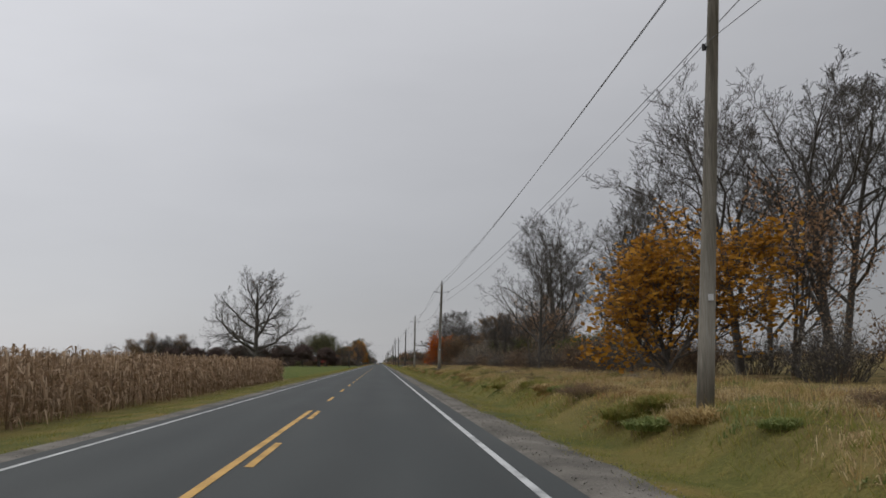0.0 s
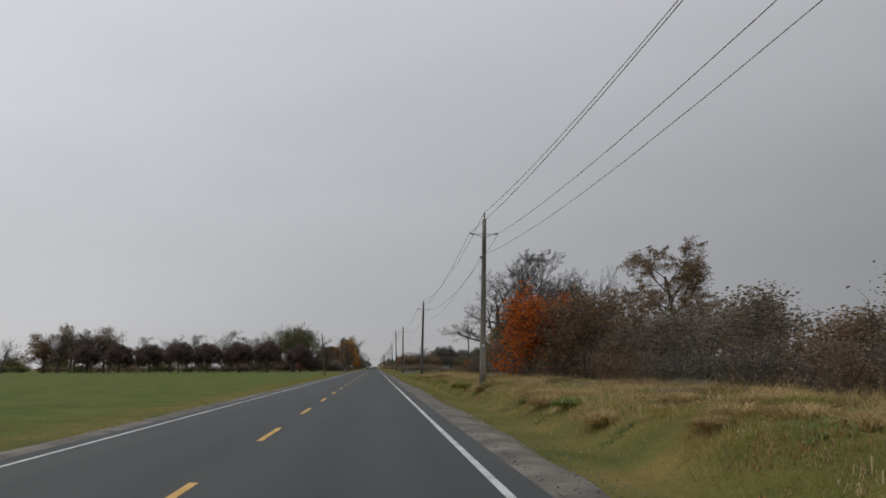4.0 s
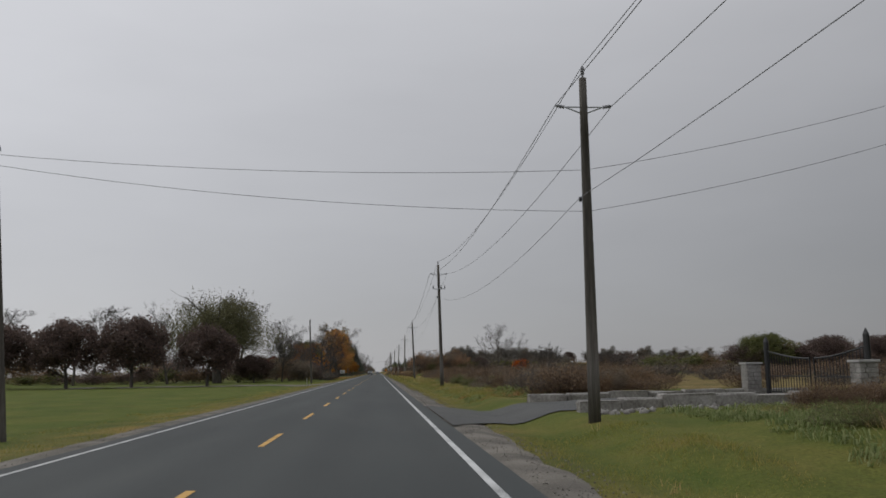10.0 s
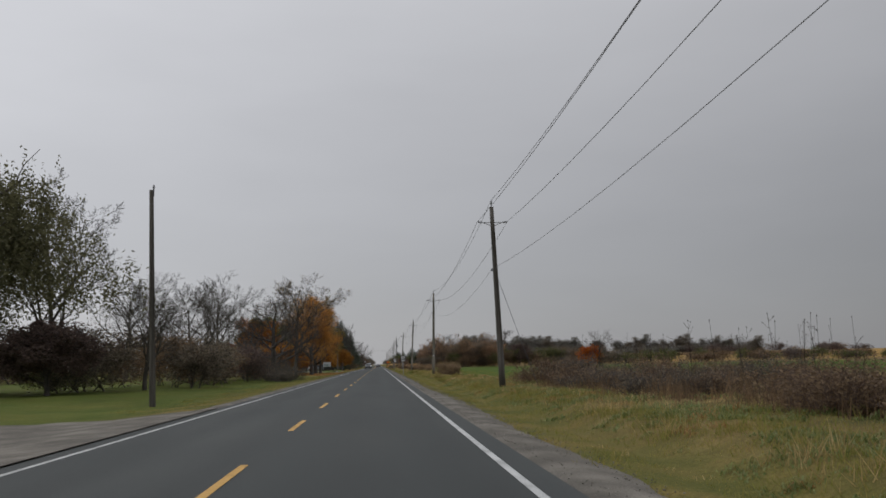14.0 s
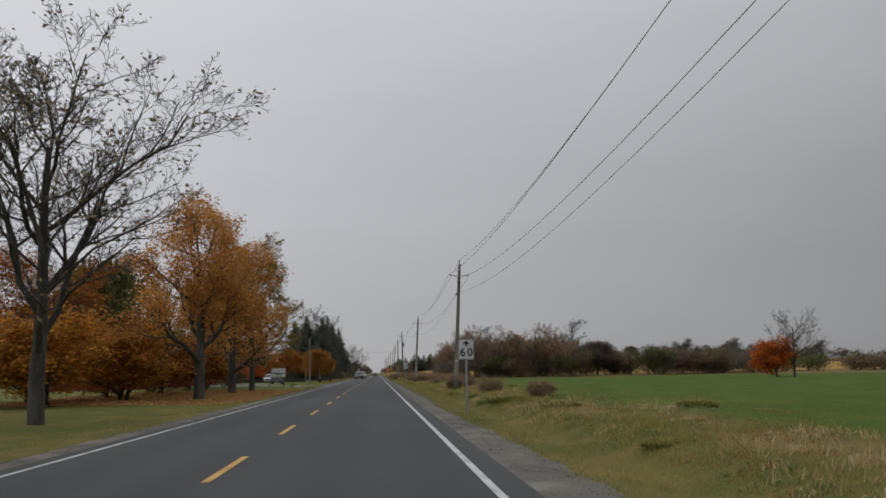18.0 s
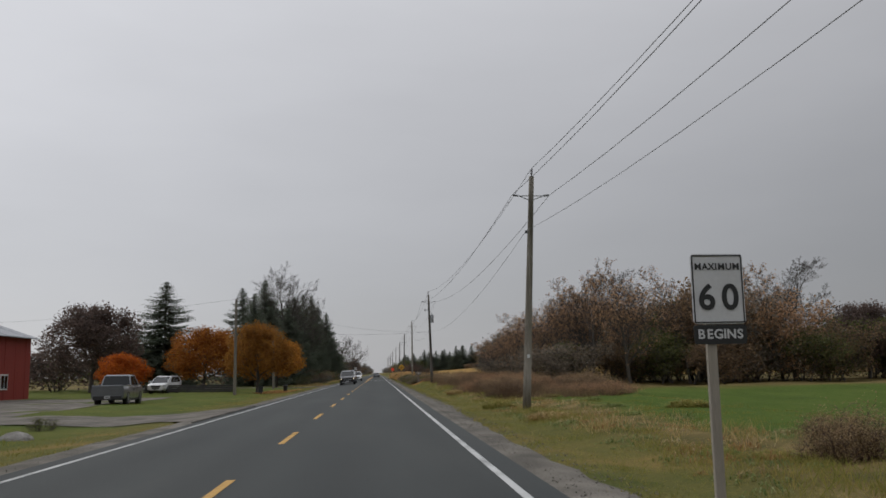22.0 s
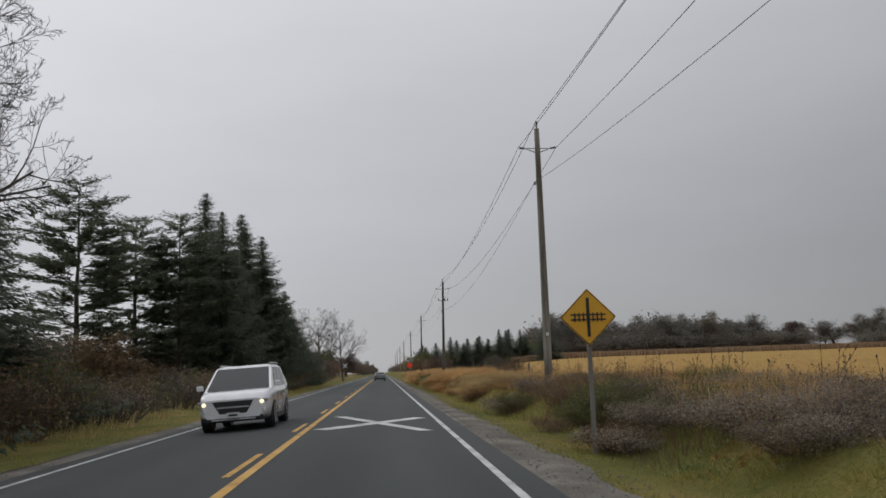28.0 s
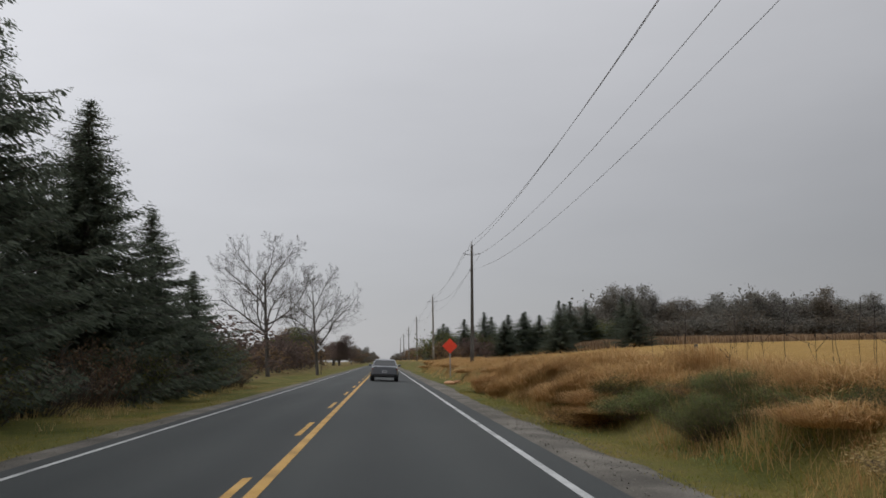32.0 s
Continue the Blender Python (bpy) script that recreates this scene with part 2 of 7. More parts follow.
ROOFMETAL = material("grey_metal_roof", [(0.24, 0.25, 0.27), (0.36, 0.37, 0.39)], scale=1.0, rough=0.5, stretch=(0.2, 5, 0.2), metal=0.3)
GLASS = plain("dark_car_glass", (0.010, 0.013, 0.014), 0.12, 0.0, 0.0, 0.0)
GLASS.node_tree.nodes["Principled BSDF"].inputs["Specular IOR Level"].default_value = 0.28
TYRE = plain("tyre_rubber", (0.016, 0.016, 0.017), 0.85)
ALLOY = plain("alloy_rim", (0.42, 0.43, 0.44), 0.3, 0.8)
CAR_GREY = plain("silver_grey_paint", (0.16, 0.17, 0.185), 0.28, 0.5, 0, 1.0)
CAR_BLUE = plain("slate_blue_paint", (0.15, 0.168, 0.195), 0.3, 0.4, 0, 1.0)
CAR_WHITE = plain("white_paint", (0.66, 0.67, 0.69), 0.25, 0.0, 0, 1.0)
CAR_DARK = plain("charcoal_paint", (0.022, 0.023, 0.026), 0.25, 0.3, 0, 1.0)
TRIM = plain("black_plastic", (0.018, 0.018, 0.019), 0.6)
LAMP_ON = plain("lit_headlamp", (0.9, 0.72, 0.45), 0.2, 0, 1.1)
LAMP = plain("clear_lamp", (0.22, 0.23, 0.245), 0.12, 0, 0, 1.0)
LAMP_RED = plain("red_lamp", (0.25, 0.012, 0.012), 0.2, 0, 0, 1.0)

# ---- the lie of the land ----
BANK_Y = [-60, 15, 83, 142, 202, 250, 267, 383, 436, 497, 557, 618, 683, 743, 830, 1000]
BANK_Z = [0.35, 0.35, 0.45, 0.27, 0.20, 0.02, -0.03, 0.02, 0.05, -0.05, -0.25, 0.12, 0.45, 0.5, 0.8, 1.2]


def smooth(a, b, v):
    u = np.clip((v - a) / (b - a), 0, 1)
    return u * u * (3 - 2 * u)


def gz(x, y):
    """Ground height: crowned road, gravel shoulders, verge, bank and fields."""
    x, y = np.asarray(x, float), np.asarray(y, float)
    d = np.abs(x)
    bank = np.interp(y, BANK_Y, BANK_Z)
    right = np.interp(d, [0, 4.0, 5.2], [0, -0.19, -0.27]) + 0 * y
    verge = -0.27 - 0.10 * smooth(5.2, 6.2, d) + (bank + 0.37) * smooth(6.1, 7.7, d) + 0.12 * smooth(8.0, 11, d)
    ditch = -0.45 * smooth(5.8, 7.5, x) * smooth(13, 9, x) * smooth(205, 222, y) * smooth(262, 256, y)
    rise = 2.4 * smooth(660, 900, y) * smooth(14, 60, x) + 4.0 * smooth(900, 1150, y) * smooth(20, 90, x)
    left = -0.27 - 0.16 * smooth(5.2, 7.5, d) + 0.10 * smooth(9, 13, d) + 0.25 * smooth(640, 700, y) * smooth(6, 10, d)
    lumps = (0.09 * np.sin(x * 0.9 + 1.7 * np.sin(y * 0.21)) * np.sin(y * 0.47 + x * 0.3) + 0.05 * np.sin(x * 2.3 + 2 * np.sin(y * 0.6)) * np.sin(y * 1.3 + x)) * smooth(6.3, 8.5, d)
    lumps = lumps * (1 - smooth(264, 268, y) * smooth(287, 283, y) * smooth(0, 1, x))
    z = np.where(d <= 5.2, right, np.where(x > 0, verge + rise + ditch + lumps, left + 0.5 * lumps))
    return z


def one(x, y):
    return float(gz(x, y))


# ---- mesh helpers ----


def mesh(name, V, F, mats=(), smooth_faces=False, per_face=None):
    """A mesh from arrays; all faces have the same number of corners."""
    V, F = np.asarray(V, np.float32), np.asarray(F, np.int32)
    me = bpy.data.meshes.new(name)
    k = F.shape[1]
    me.vertices.add(len(V))
    me.vertices.foreach_set("co", V.ravel())
    me.loops.add(F.size)
    me.loops.foreach_set("vertex_index", F.ravel())
    me.polygons.add(len(F))
    me.polygons.foreach_set("loop_start", np.arange(0, F.size, k, dtype=np.int32))
    if smooth_faces:
        me.polygons.foreach_set("use_smooth", np.ones(len(F), bool))
    if per_face is not None:
        me.polygons.foreach_set("material_index", np.asarray(per_face, np.int32))
    for m in (mats if isinstance(mats, (list, tuple)) else [mats]):
        me.materials.append(m)
    me.update(calc_edges=True)
    return me


def part(name, bm, mat, parent, label=""):
    me = bpy.data.meshes.new(name)
    bm.to_mesh(me)
    bm.free()
    me.materials.append(mat)
    return child(name, me, parent, label)


def child(name, me, parent, label="", m=None):
    ob = new(name, me)
    ob.parent = parent
    if m is not None:
        ob.matrix_basis = m
    if label:
        tagged(ob, label)
    return ob


def thing(name, label, category, group="", m=None, kind=""):
    ob = new(name)
    ob.empty_display_size = 0.3
    if m is not None:
        ob.matrix_basis = m
    return tagged(ob, label, category, group, kind)


def box(bm, x0, x1, y0, y1, z0, z1, bevel=0.0, m=None):
    r = bmesh.ops.create_cube(bm, size=1)
    vs = r["verts"]
    bmesh.ops.scale(bm, vec=(x1 - x0, y1 - y0, z1 - z0), verts=vs)
    bmesh.ops.translate(bm, vec=((x0 + x1) / 2, (y0 + y1) / 2, (z0 + z1) / 2), verts=vs)
    if bevel:
        es = list({e for v in vs for e in v.link_edges})
        r = bmesh.ops.bevel(bm, geom=es, offset=bevel, segments=2, affect="EDGES", profile=0.6)
        vs = list({v for f in r["faces"] for v in f.verts} | {v for v in vs if v.is_valid})
    if m is not None:
        bmesh.ops.transform(bm, matrix=m, verts=vs)
    return bm


def cyl(bm, p, q, r0, r1=None, n=10, caps=True):
    p, q = Vector(p), Vector(q)
    d = q - p
    m = Matrix.Translation((p + q) / 2) @ d.to_track_quat("Z", "Y").to_matrix().to_4x4()
    bmesh.ops.create_cone(bm, cap_ends=caps, segments=n, radius1=r0, radius2=r0 if r1 is None else r1, depth=d.length, matrix=m)
    return bm


def cross3(a, b):
    return np.array([a[1] * b[2] - a[2] * b[1], a[2] * b[0] - a[0] * b[2], a[0] * b[1] - a[1] * b[0]])


def unit(a):
    return a / math.sqrt(a[0] * a[0] + a[1] * a[1] + a[2] * a[2] + 1e-18)


def tubes(polys, sides):
    """Tapered tubes along many polylines, as arrays of corners and quads."""
    V, F, base = [], [], 0
    ang = np.arange(sides) * 2 * math.pi / sides
    ca, sa = np.cos(ang), np.sin(ang)
    idx = np.arange(sides)
    nxt = (idx + 1) % sides
    for pts, rad in polys:
        d = pts[-1] - pts[0]
        d = unit(d)
        a = (0.0, 0.0, 1.0) if abs(d[2]) < 0.8 else (1.0, 0.0, 0.0)
        u = unit(cross3(d, a))
        v = cross3(d, u)
        ring = ca[:, None] * u + sa[:, None] * v
        k = len(pts)
        V.append((pts[:, None, :] + ring[None] * rad[:, None, None]).reshape(-1, 3))
        for i in range(k - 1):
            b = base + i * sides
            F.append(np.stack([b + idx, b + nxt, b + sides + nxt, b + sides + idx], 1))
        base += k * sides
    return np.concatenate(V), np.concatenate(F)


def cards(rng, P, size, aspect=0.6, droop=0.0):
    """Small leaf-shaped quads at the points P, turned at random."""
    n = len(P)
    u = rng.normal(size=(n, 3))
    u[:, 2] -= droop
    u /= np.linalg.norm(u, axis=1)[:, None]
    w = rng.normal(size=(n, 3))
    v = np.cross(u, w)
    v /= np.linalg.norm(v, axis=1)[:, None] + 1e-9
    s = (size * rng.uniform(0.6, 1.35, n))[:, None]
    V = np.stack([P - u * s * 0.5, P + v * s * 0.5 * aspect, P + u * s * 0.5, P - v * s * 0.5 * aspect], 1).reshape(-1, 3)
    F = np.arange(n * 4).reshape(n, 4)
    return V, F


# ---- lettering ----


def letter_mesh(ch, size, mat):
    """The raised shape of one character, about its centre."""
    cu = bpy.data.curves.new("letter", "FONT")
    cu.body, cu.size, cu.align_x, cu.align_y, cu.extrude = ch, size, "CENTER", "CENTER", 0.002
    cu.offset = 0.022 * size
    tmp = bpy.data.objects.new("tmp", cu)
    scene.collection.objects.link(tmp)
    me = bpy.data.meshes.new_from_object(tmp.evaluated_get(bpy.context.evaluated_depsgraph_get()))
    bpy.data.objects.remove(tmp)
    me.materials.clear()
    me.materials.append(mat)
    return me


LETTERS = {(ch, size): letter_mesh(ch, size, mat) for text, size, mat in (("60", 0.4, BLACK), ("60", 0.37, BLACK), ("MAXIU", 0.098, BLACK), ("BEGINS", 0.135, SIGNWHITE)) for ch in text}


# ---- trees ----


def skeleton(seed, h, kids=(9, 6, 5, 5, 3), first=0.28, trunk=0.62, ang=(48, 45, 45, 50, 50), ratio=(0.62, 0.55, 0.5, 0.5, 0.55), lift=0.25, wob=0.16, r0=None, stems=1):
    rng = np.random.default_rng(seed)
    levels = [[] for _ in range(len(kids) + 1)]
    r0 = r0 or h * 0.0135

    def grow(p, d, L, r, lev):
        n = (7, 6, 5, 4, 3, 3)[lev]
        pts, q, dd = [p], p, d
        for i in range(n - 1):
            dd = dd + rng.normal(size=3) * wob * (0.2 if lev == 0 else 1.0)
            dd[2] += lift * (0.15 if lev == 0 else 0.35)
            dd = unit(dd)
            q = q + dd * L / (n - 1)
            pts.append(q)
        pts = np.array(pts)
        tip = 0.32 if lev < len(kids) else 0.5
        levels[lev].append((pts, np.linspace(r, r * tip, n)))
        if lev >= len(kids):
            return
        k = kids[lev]
        for j in range(k):
            t0 = first if lev == 0 else 0.18
            t = t0 + (1 - t0) * (j + rng.uniform(0.2, 0.8)) / k
            f = t * (n - 1)
            i = min(int(f), n - 2)
            at = pts[i] + (pts[i + 1] - pts[i]) * (f - i)
            axis = pts[i + 1] - pts[i]
            axis = unit(axis)
            a = math.radians(ang[lev] * rng.uniform(0.65, 1.25) * (1.15 - 0.5 * t))
            phi = 2.4 * j + rng.uniform(-0.6, 0.6)
            ref = np.array([0.3, 0.2, 1.0]) if abs(axis[2]) < 0.85 else np.array([1.0, 0.1, 0])
            u = unit(cross3(axis, ref))
            v = cross3(axis, u)
            nd = axis * math.cos(a) + (u * math.cos(phi) + v * math.sin(phi)) * math.sin(a)
            rr = r + (r * tip - r) * t
            grow(at, nd, L * ratio[lev] * rng.uniform(0.75, 1.2) * (1.1 - 0.45 * t), rr * (0.62 if lev < 2 else 0.6), lev + 1)

    for s in range(stems):
        lean = rng.normal(size=3) * (0.04 if stems == 1 else 0.22)
        d = np.array([lean[0], lean[1], 1.0])
        off = np.array([*(rng.normal(size=2) * 0.25 * (stems > 1)), -0.15])
        grow(off, d / np.linalg.norm(d), h * trunk * rng.uniform(0.85, 1.05), r0 * rng.uniform(0.7, 1.0) if stems > 1 else r0, 0)
    top = max(p[:, 2].max() for lv in levels for p, _ in lv)
    s = h / top
    return [[(p * s, np.maximum(r * s, 0.007)) for p, r in lv] for lv in levels], rng


TEMPLATES = {}


def template(key, name, category, parts):
    """parts: (part name, mesh, label). All plantings of a kind share these meshes."""
    TEMPLATES[key] = [name, category, parts]


def plant(key, x, y, h, w=None, turn=0.0, label="", group="", leafmat=None, z=None, lean=(0, 0), part_named="crown"):
    """Sets a tree of that kind with height h and spread w (metres) on the ground."""
    name, category, parts = TEMPLATES[key]
    th, tw = SIZES[key]
    s = h / th
    sw = (w / tw) if w else s
    z = one(x, y) - 0.05 if z is None else z
    m = pose(x, y, z, lean[0], lean[1], turn) @ Matrix.Diagonal((sw, sw, s, 1))
    root = thing(name, label, category, group, m)
    for pn, me, lab in parts:
        c = child(pn, me, root, lab)
        if leafmat and pn == part_named:
            c.material_slots[0].link = "OBJECT"
            c.material_slots[0].material = leafmat
    return root


SIZES = {}


def extent(V):
    return float(V[:, 2].max()), float((np.percentile(V[:, 0], 98) - np.percentile(V[:, 0], 2) + np.percentile(V[:, 1], 98) - np.percentile(V[:, 1], 2)) / 2)


def bare_tree(key, seed, h=12, twig=TWIG, bark=BARK, few=0, leafmat=None, **kw):
    lv, rng = skeleton(seed, h, **kw)
    big = [b for l in lv[:3] for b in l]
    V, F = tubes(big, 6)
    trunk = mesh("trunk", V, F, bark, True)
    fine = [b for l in lv[3:] for b in l]
    V2, F2 = tubes(fine, 3)
    SIZES[key] = extent(V2)
    mats = [twig]
    if few:
        ends = np.array([p[-1] for p, _ in lv[-1]])
        P = ends[rng.integers(0, len(ends), few)] + rng.normal(size=(few, 3)) * 0.12
        V3, F3 = cards(rng, P, 0.15)
        crown = mesh("crown", np.concatenate([V2, V3]), np.concatenate([F2, F3 + len(V2)]), [twig, leafmat], False, [0] * len(F2) + [1] * len(F3))
    else:
        crown = mesh("crown", V2, F2, mats)
    template(key, "bare_tree", "tree", [("trunk", trunk, ""), ("crown", crown, "fine leafless twigs" if not few else "bare twigs with a few last leaves")])


def leafy_tree(key, seed, h, n, size, leafmat, name="leafy_tree", fill=0.35, low=0.0, droop=0.0, jitter=0.28, round_crown=None, **kw):
    lv, rng = skeleton(seed, h, **kw)
    V, F = tubes([b for l in lv[:3] for b in l], 6)
    trunk = mesh("trunk", V, F, BARK, True)
    fine = [b for l in lv[3:] for b in l]
    Vt, Ft = tubes(fine[::2], 3)
    src = np.concatenate([p[1:] for p, _ in fine])
    P = src[rng.integers(0, len(src), n)] + rng.normal(size=(n, 3)) * jitter
    if round_crown:
        cx, cz, rx, rz = round_crown
        th, ph = rng.uniform(0, 2 * math.pi, n), np.arccos(rng.uniform(-0.75, 1, n))
        lump = 0.94 + 0.13 * np.sin(3 * th + 2 * np.cos(ph) * 3 + seed) + 0.12 * np.sin(6 * th + 5 * ph) * np.sin(2 * ph + th)
        rr = rng.uniform(0.55, 1.0, n) ** 0.5 * lump
        Q = np.stack([rx * rr * np.sin(ph) * np.cos(th), rx * rr * np.sin(ph) * np.sin(th), cz + rz * rr * np.cos(ph)], 1)
        pick = rng.random(n) < fill
        P = np.where(pick[:, None], P, Q)
    P = P[P[:, 2] > low]
    Vl, Fl = cards(rng, P, size, 0.62, droop)
    SIZES[key] = extent(Vl)
    crown = mesh("crown", np.concatenate([Vl, Vt]), np.concatenate([Fl, Ft + len(Vl)]), [leafmat, TWIG], False, [0] * len(Fl) + [1] * len(Ft))
    template(key, name, "tree", [("trunk", trunk, ""), ("crown", crown, "")])


def willow(key, seed, h=16):
    lv, rng = skeleton(seed, h, kids=(8, 6, 5, 3), ratio=(0.7, 0.6, 0.5, 0.5), lift=0.12, first=0.22, trunk=0.5, r0=0.45)
    V, F = tubes([b for l in lv[:3] for b in l], 6)
    trunk = mesh("trunk", V, F, BARK, True)
    tips = np.concatenate([p[1:] for l in lv[2:] for p, _ in l])
    tips = tips[(tips[:, 2] > h * 0.3) & (np.linalg.norm((tips - np.array([0, 0, h * 0.46])) / (h * 0.5), axis=1) < 0.97)]
    n = 4600
    th, ph = rng.uniform(0, 2 * math.pi, n), np.arccos(rng.uniform(-0.1, 1, n))
    dome = np.stack([np.cos(th) * np.sin(ph), np.sin(th) * np.sin(ph), np.cos(ph)], 1) * (rng.uniform(0.45, 1.0, n) * (1 + 0.13 * np.sin(3 * th + 4 * ph) + 0.1 * np.sin(8 * th)))[:, None]
    dome = dome * np.array([h * 0.5, h * 0.5, h * 0.5]) + np.array([0, 0, h * 0.46])
    T = np.where(rng.random(n)[:, None] < 0.5, tips[rng.integers(0, len(tips), n)], dome) + rng.normal(size=(n, 3)) * 0.22
    L = np.minimum(rng.uniform(0.7, 2.6, n), np.maximum(0.4, T[:, 2] - 1.4))
    k = 9
    f = np.linspace(0, 1, k)
    P = T[:, None, :] + np.stack([np.zeros((n, k)), np.zeros((n, k)), -L[:, None] * f[None]], 2) + rng.normal(size=(n, k, 3)) * 0.14
    Vl, Fl = cards(rng, P.reshape(-1, 3), 0.24, 0.4, 1.2)
    SIZES[key] = extent(Vl)
    crown = mesh("crown", Vl, Fl, LEAF_WILLOW)
    template(key, "willow_tree", "tree", [("trunk", trunk, ""), ("crown", crown, "hanging green willow foliage")])


def spruce(key, seed, h=16, w=6.0, gap=0.34, droop=0.35, mat=NEEDLE, first=0.06, up=False, bushy=1.0, name="spruce_tree"):
    """Boughs in uneven tiers round a trunk, each clad in short needle sprays."""
    rng = np.random.default_rng(seed)
    zs = np.linspace(0, h, 9)
    tp = np.stack([0.05 * np.sin(zs), 0.05 * np.cos(zs * 1.3), zs], 1)
    V, F = tubes([(tp, np.linspace(h * 0.014, 0.015, 9))], 7)
    trunk = mesh("trunk", V, F, BARK, True)
    C, A, S, limbs = [], [], [], []
    z = h * first
    while z < h * 0.985:
        f = z / h
        if up:
            R = w / 2 * (0.5 + 0.5 * min(1, (1 - f) * 2.2)) * rng.uniform(0.6, 1.12)
        else:
            R = w / 2 * (min(1.0, 1.14 * (1 - f) ** 0.8) + 0.015)
        for b in range(int(6 + 7 * (1 - f) * (0.4 if up else 1))):
            a = rng.uniform(0, 2 * math.pi)
            r = R * rng.uniform(0.72, 1.1) * (1 + 0.14 * math.sin(2 * a + seed + 3 * f) + 0.12 * math.sin(5 * a + 11 * f))
            if rng.random() < 0.07:
                r *= 1.22
            k = max(4, int(r / 0.22))
            t = np.linspace(0.1, 1, k)
            bend = (rng.uniform(-0.16, 0.2) * t + 0.16 * t * t) * r if up else (-droop * t - 0.12 * t * t + 0.42 * t ** 3) * r
            c = np.stack([np.cos(a) * r * t, np.sin(a) * r * t, z + bend + rng.uniform(-0.2, 0.2)], 1)
            limbs.append((c[[0, k // 2, k - 1]], np.array([0.035, 0.022, 0.008]) * h / 14))
            near = t > (0.28 if up else 0.0)
            C.append(c[near])
            A.append(np.full(near.sum(), a))
            S.append((1.15 - 0.6 * t[near]) * min(1.2, 0.5 + r * 0.18) * (0.45 + 0.55 * min(1, (1 - f) * 3.5)))
        z += gap * rng.uniform(0.7, 1.35) * (1.6 if up else 1) * (0.6 + 0.6 * (1 - f))
    per = 13
    C, A, S = (np.repeat(np.concatenate(q), per, axis=0) for q in (C, A, S))
    n = len(C)
    side = np.tile(np.array([-1, 1, 0, -1, 1, -0.5, 0.5, 0.0, -0.8, 0.8, -0.3, 0.3, 0.0]), n // per)
    da = A + side * rng.uniform(0.5, 1.2, n)
    l = S * rng.uniform(0.18, 0.46, n) * bushy
    d = np.stack([np.cos(da), np.sin(da), (0.22 if up else -0.5) + rng.uniform(-0.4, 0.3, n)], 1)
    P0 = C + rng.normal(size=(n, 3)) * 0.1 - d * 0.04
    P1 = P0 + d * l[:, None]
    W = 0.035 + 0.17 * l * rng.uniform(0.6, 1.2, n)
    sd = np.cross(P1 - P0, rng.normal(size=P0.shape) * 0.7 + np.array([0, 0, 1.0]))
    sd /= np.linalg.norm(sd, axis=1)[:, None] + 1e-9
    mid = P0 * 0.5 + P1 * 0.5
    Vl = np.stack([P0, mid + sd * W[:, None] * 0.5, P1, mid - sd * W[:, None] * 0.5], 1).reshape(-1, 3)
    Fl = np.arange(len(Vl)).reshape(-1, 4)
    Vb, Fb = tubes(limbs, 3)
    SIZES[key] = (h, w)
    crown = mesh("crown", np.concatenate([Vl, Vb]), np.concatenate([Fl, Fb + len(Vl)]), [mat, BARK], False, [0] * len(Fl) + [1] * len(Fb))
    template(key, name, "tree", [("trunk", trunk, ""), ("crown", crown, "")])


def shrub(key, seed, h=2.4, w=3.0, stems=70, n=900, size=0.13, leafmat=RUSSET, twig=TWIG_RED, name="shrub", thick=1.0):
    rng = np.random.default_rng(seed)
    polys, tips = [], []
    for i in range(stems):
        a, r = rng.uniform(0, 2 * math.pi), w / 2 * rng.uniform(0.1, 1) ** 0.7
        H = h * rng.uniform(0.45, 1.0) * (1 - 0.3 * (r / (w / 2)) ** 2) * (0.82 + 0.3 * math.sin(3 * a + seed) * math.sin(a + 2 * r))
        b = np.array([math.cos(a) * r * 0.55, math.sin(a) * r * 0.55, -0.1])
        e = np.array([math.cos(a) * r, math.sin(a) * r, H])
        m = (b + e) / 2 + rng.normal(size=3) * 0.12
        polys.append((np.array([b, m, e]), np.array([0.016, 0.011, 0.005]) * thick))
        for j in range(7):
            t = rng.uniform(0.35, 1)
            p = m * (1 - t) + e * t if t > 0.5 else b * (1 - 2 * t) + m * 2 * t
            q = p + (rng.normal(size=3) * np.array([0.25, 0.25, 0.12]) + np.array([0, 0, 0.28])) * min(1, h / 2.4)
            polys.append((np.array([p, (p + q) / 2 + rng.normal(size=3) * 0.03, q]), np.array([0.008, 0.006, 0.004]) * thick))
            tips += [q, (p + q) / 2]
    V, F = tubes(polys, 3)
    tips = np.array(tips)
    P = tips[rng.integers(0, len(tips), n)] + rng.normal(size=(n, 3)) * 0.14 * min(1, h / 1.6)
    Vl, Fl = cards(rng, P, size)
    SIZES[key] = (h, w)
    template(key, name, "shrub", [("twig_mass", mesh("twig_mass", V, F, twig), ""), ("foliage", mesh("foliage", Vl, Fl, leafmat), "")])

# ---- ground, road, shoulders, markings ----


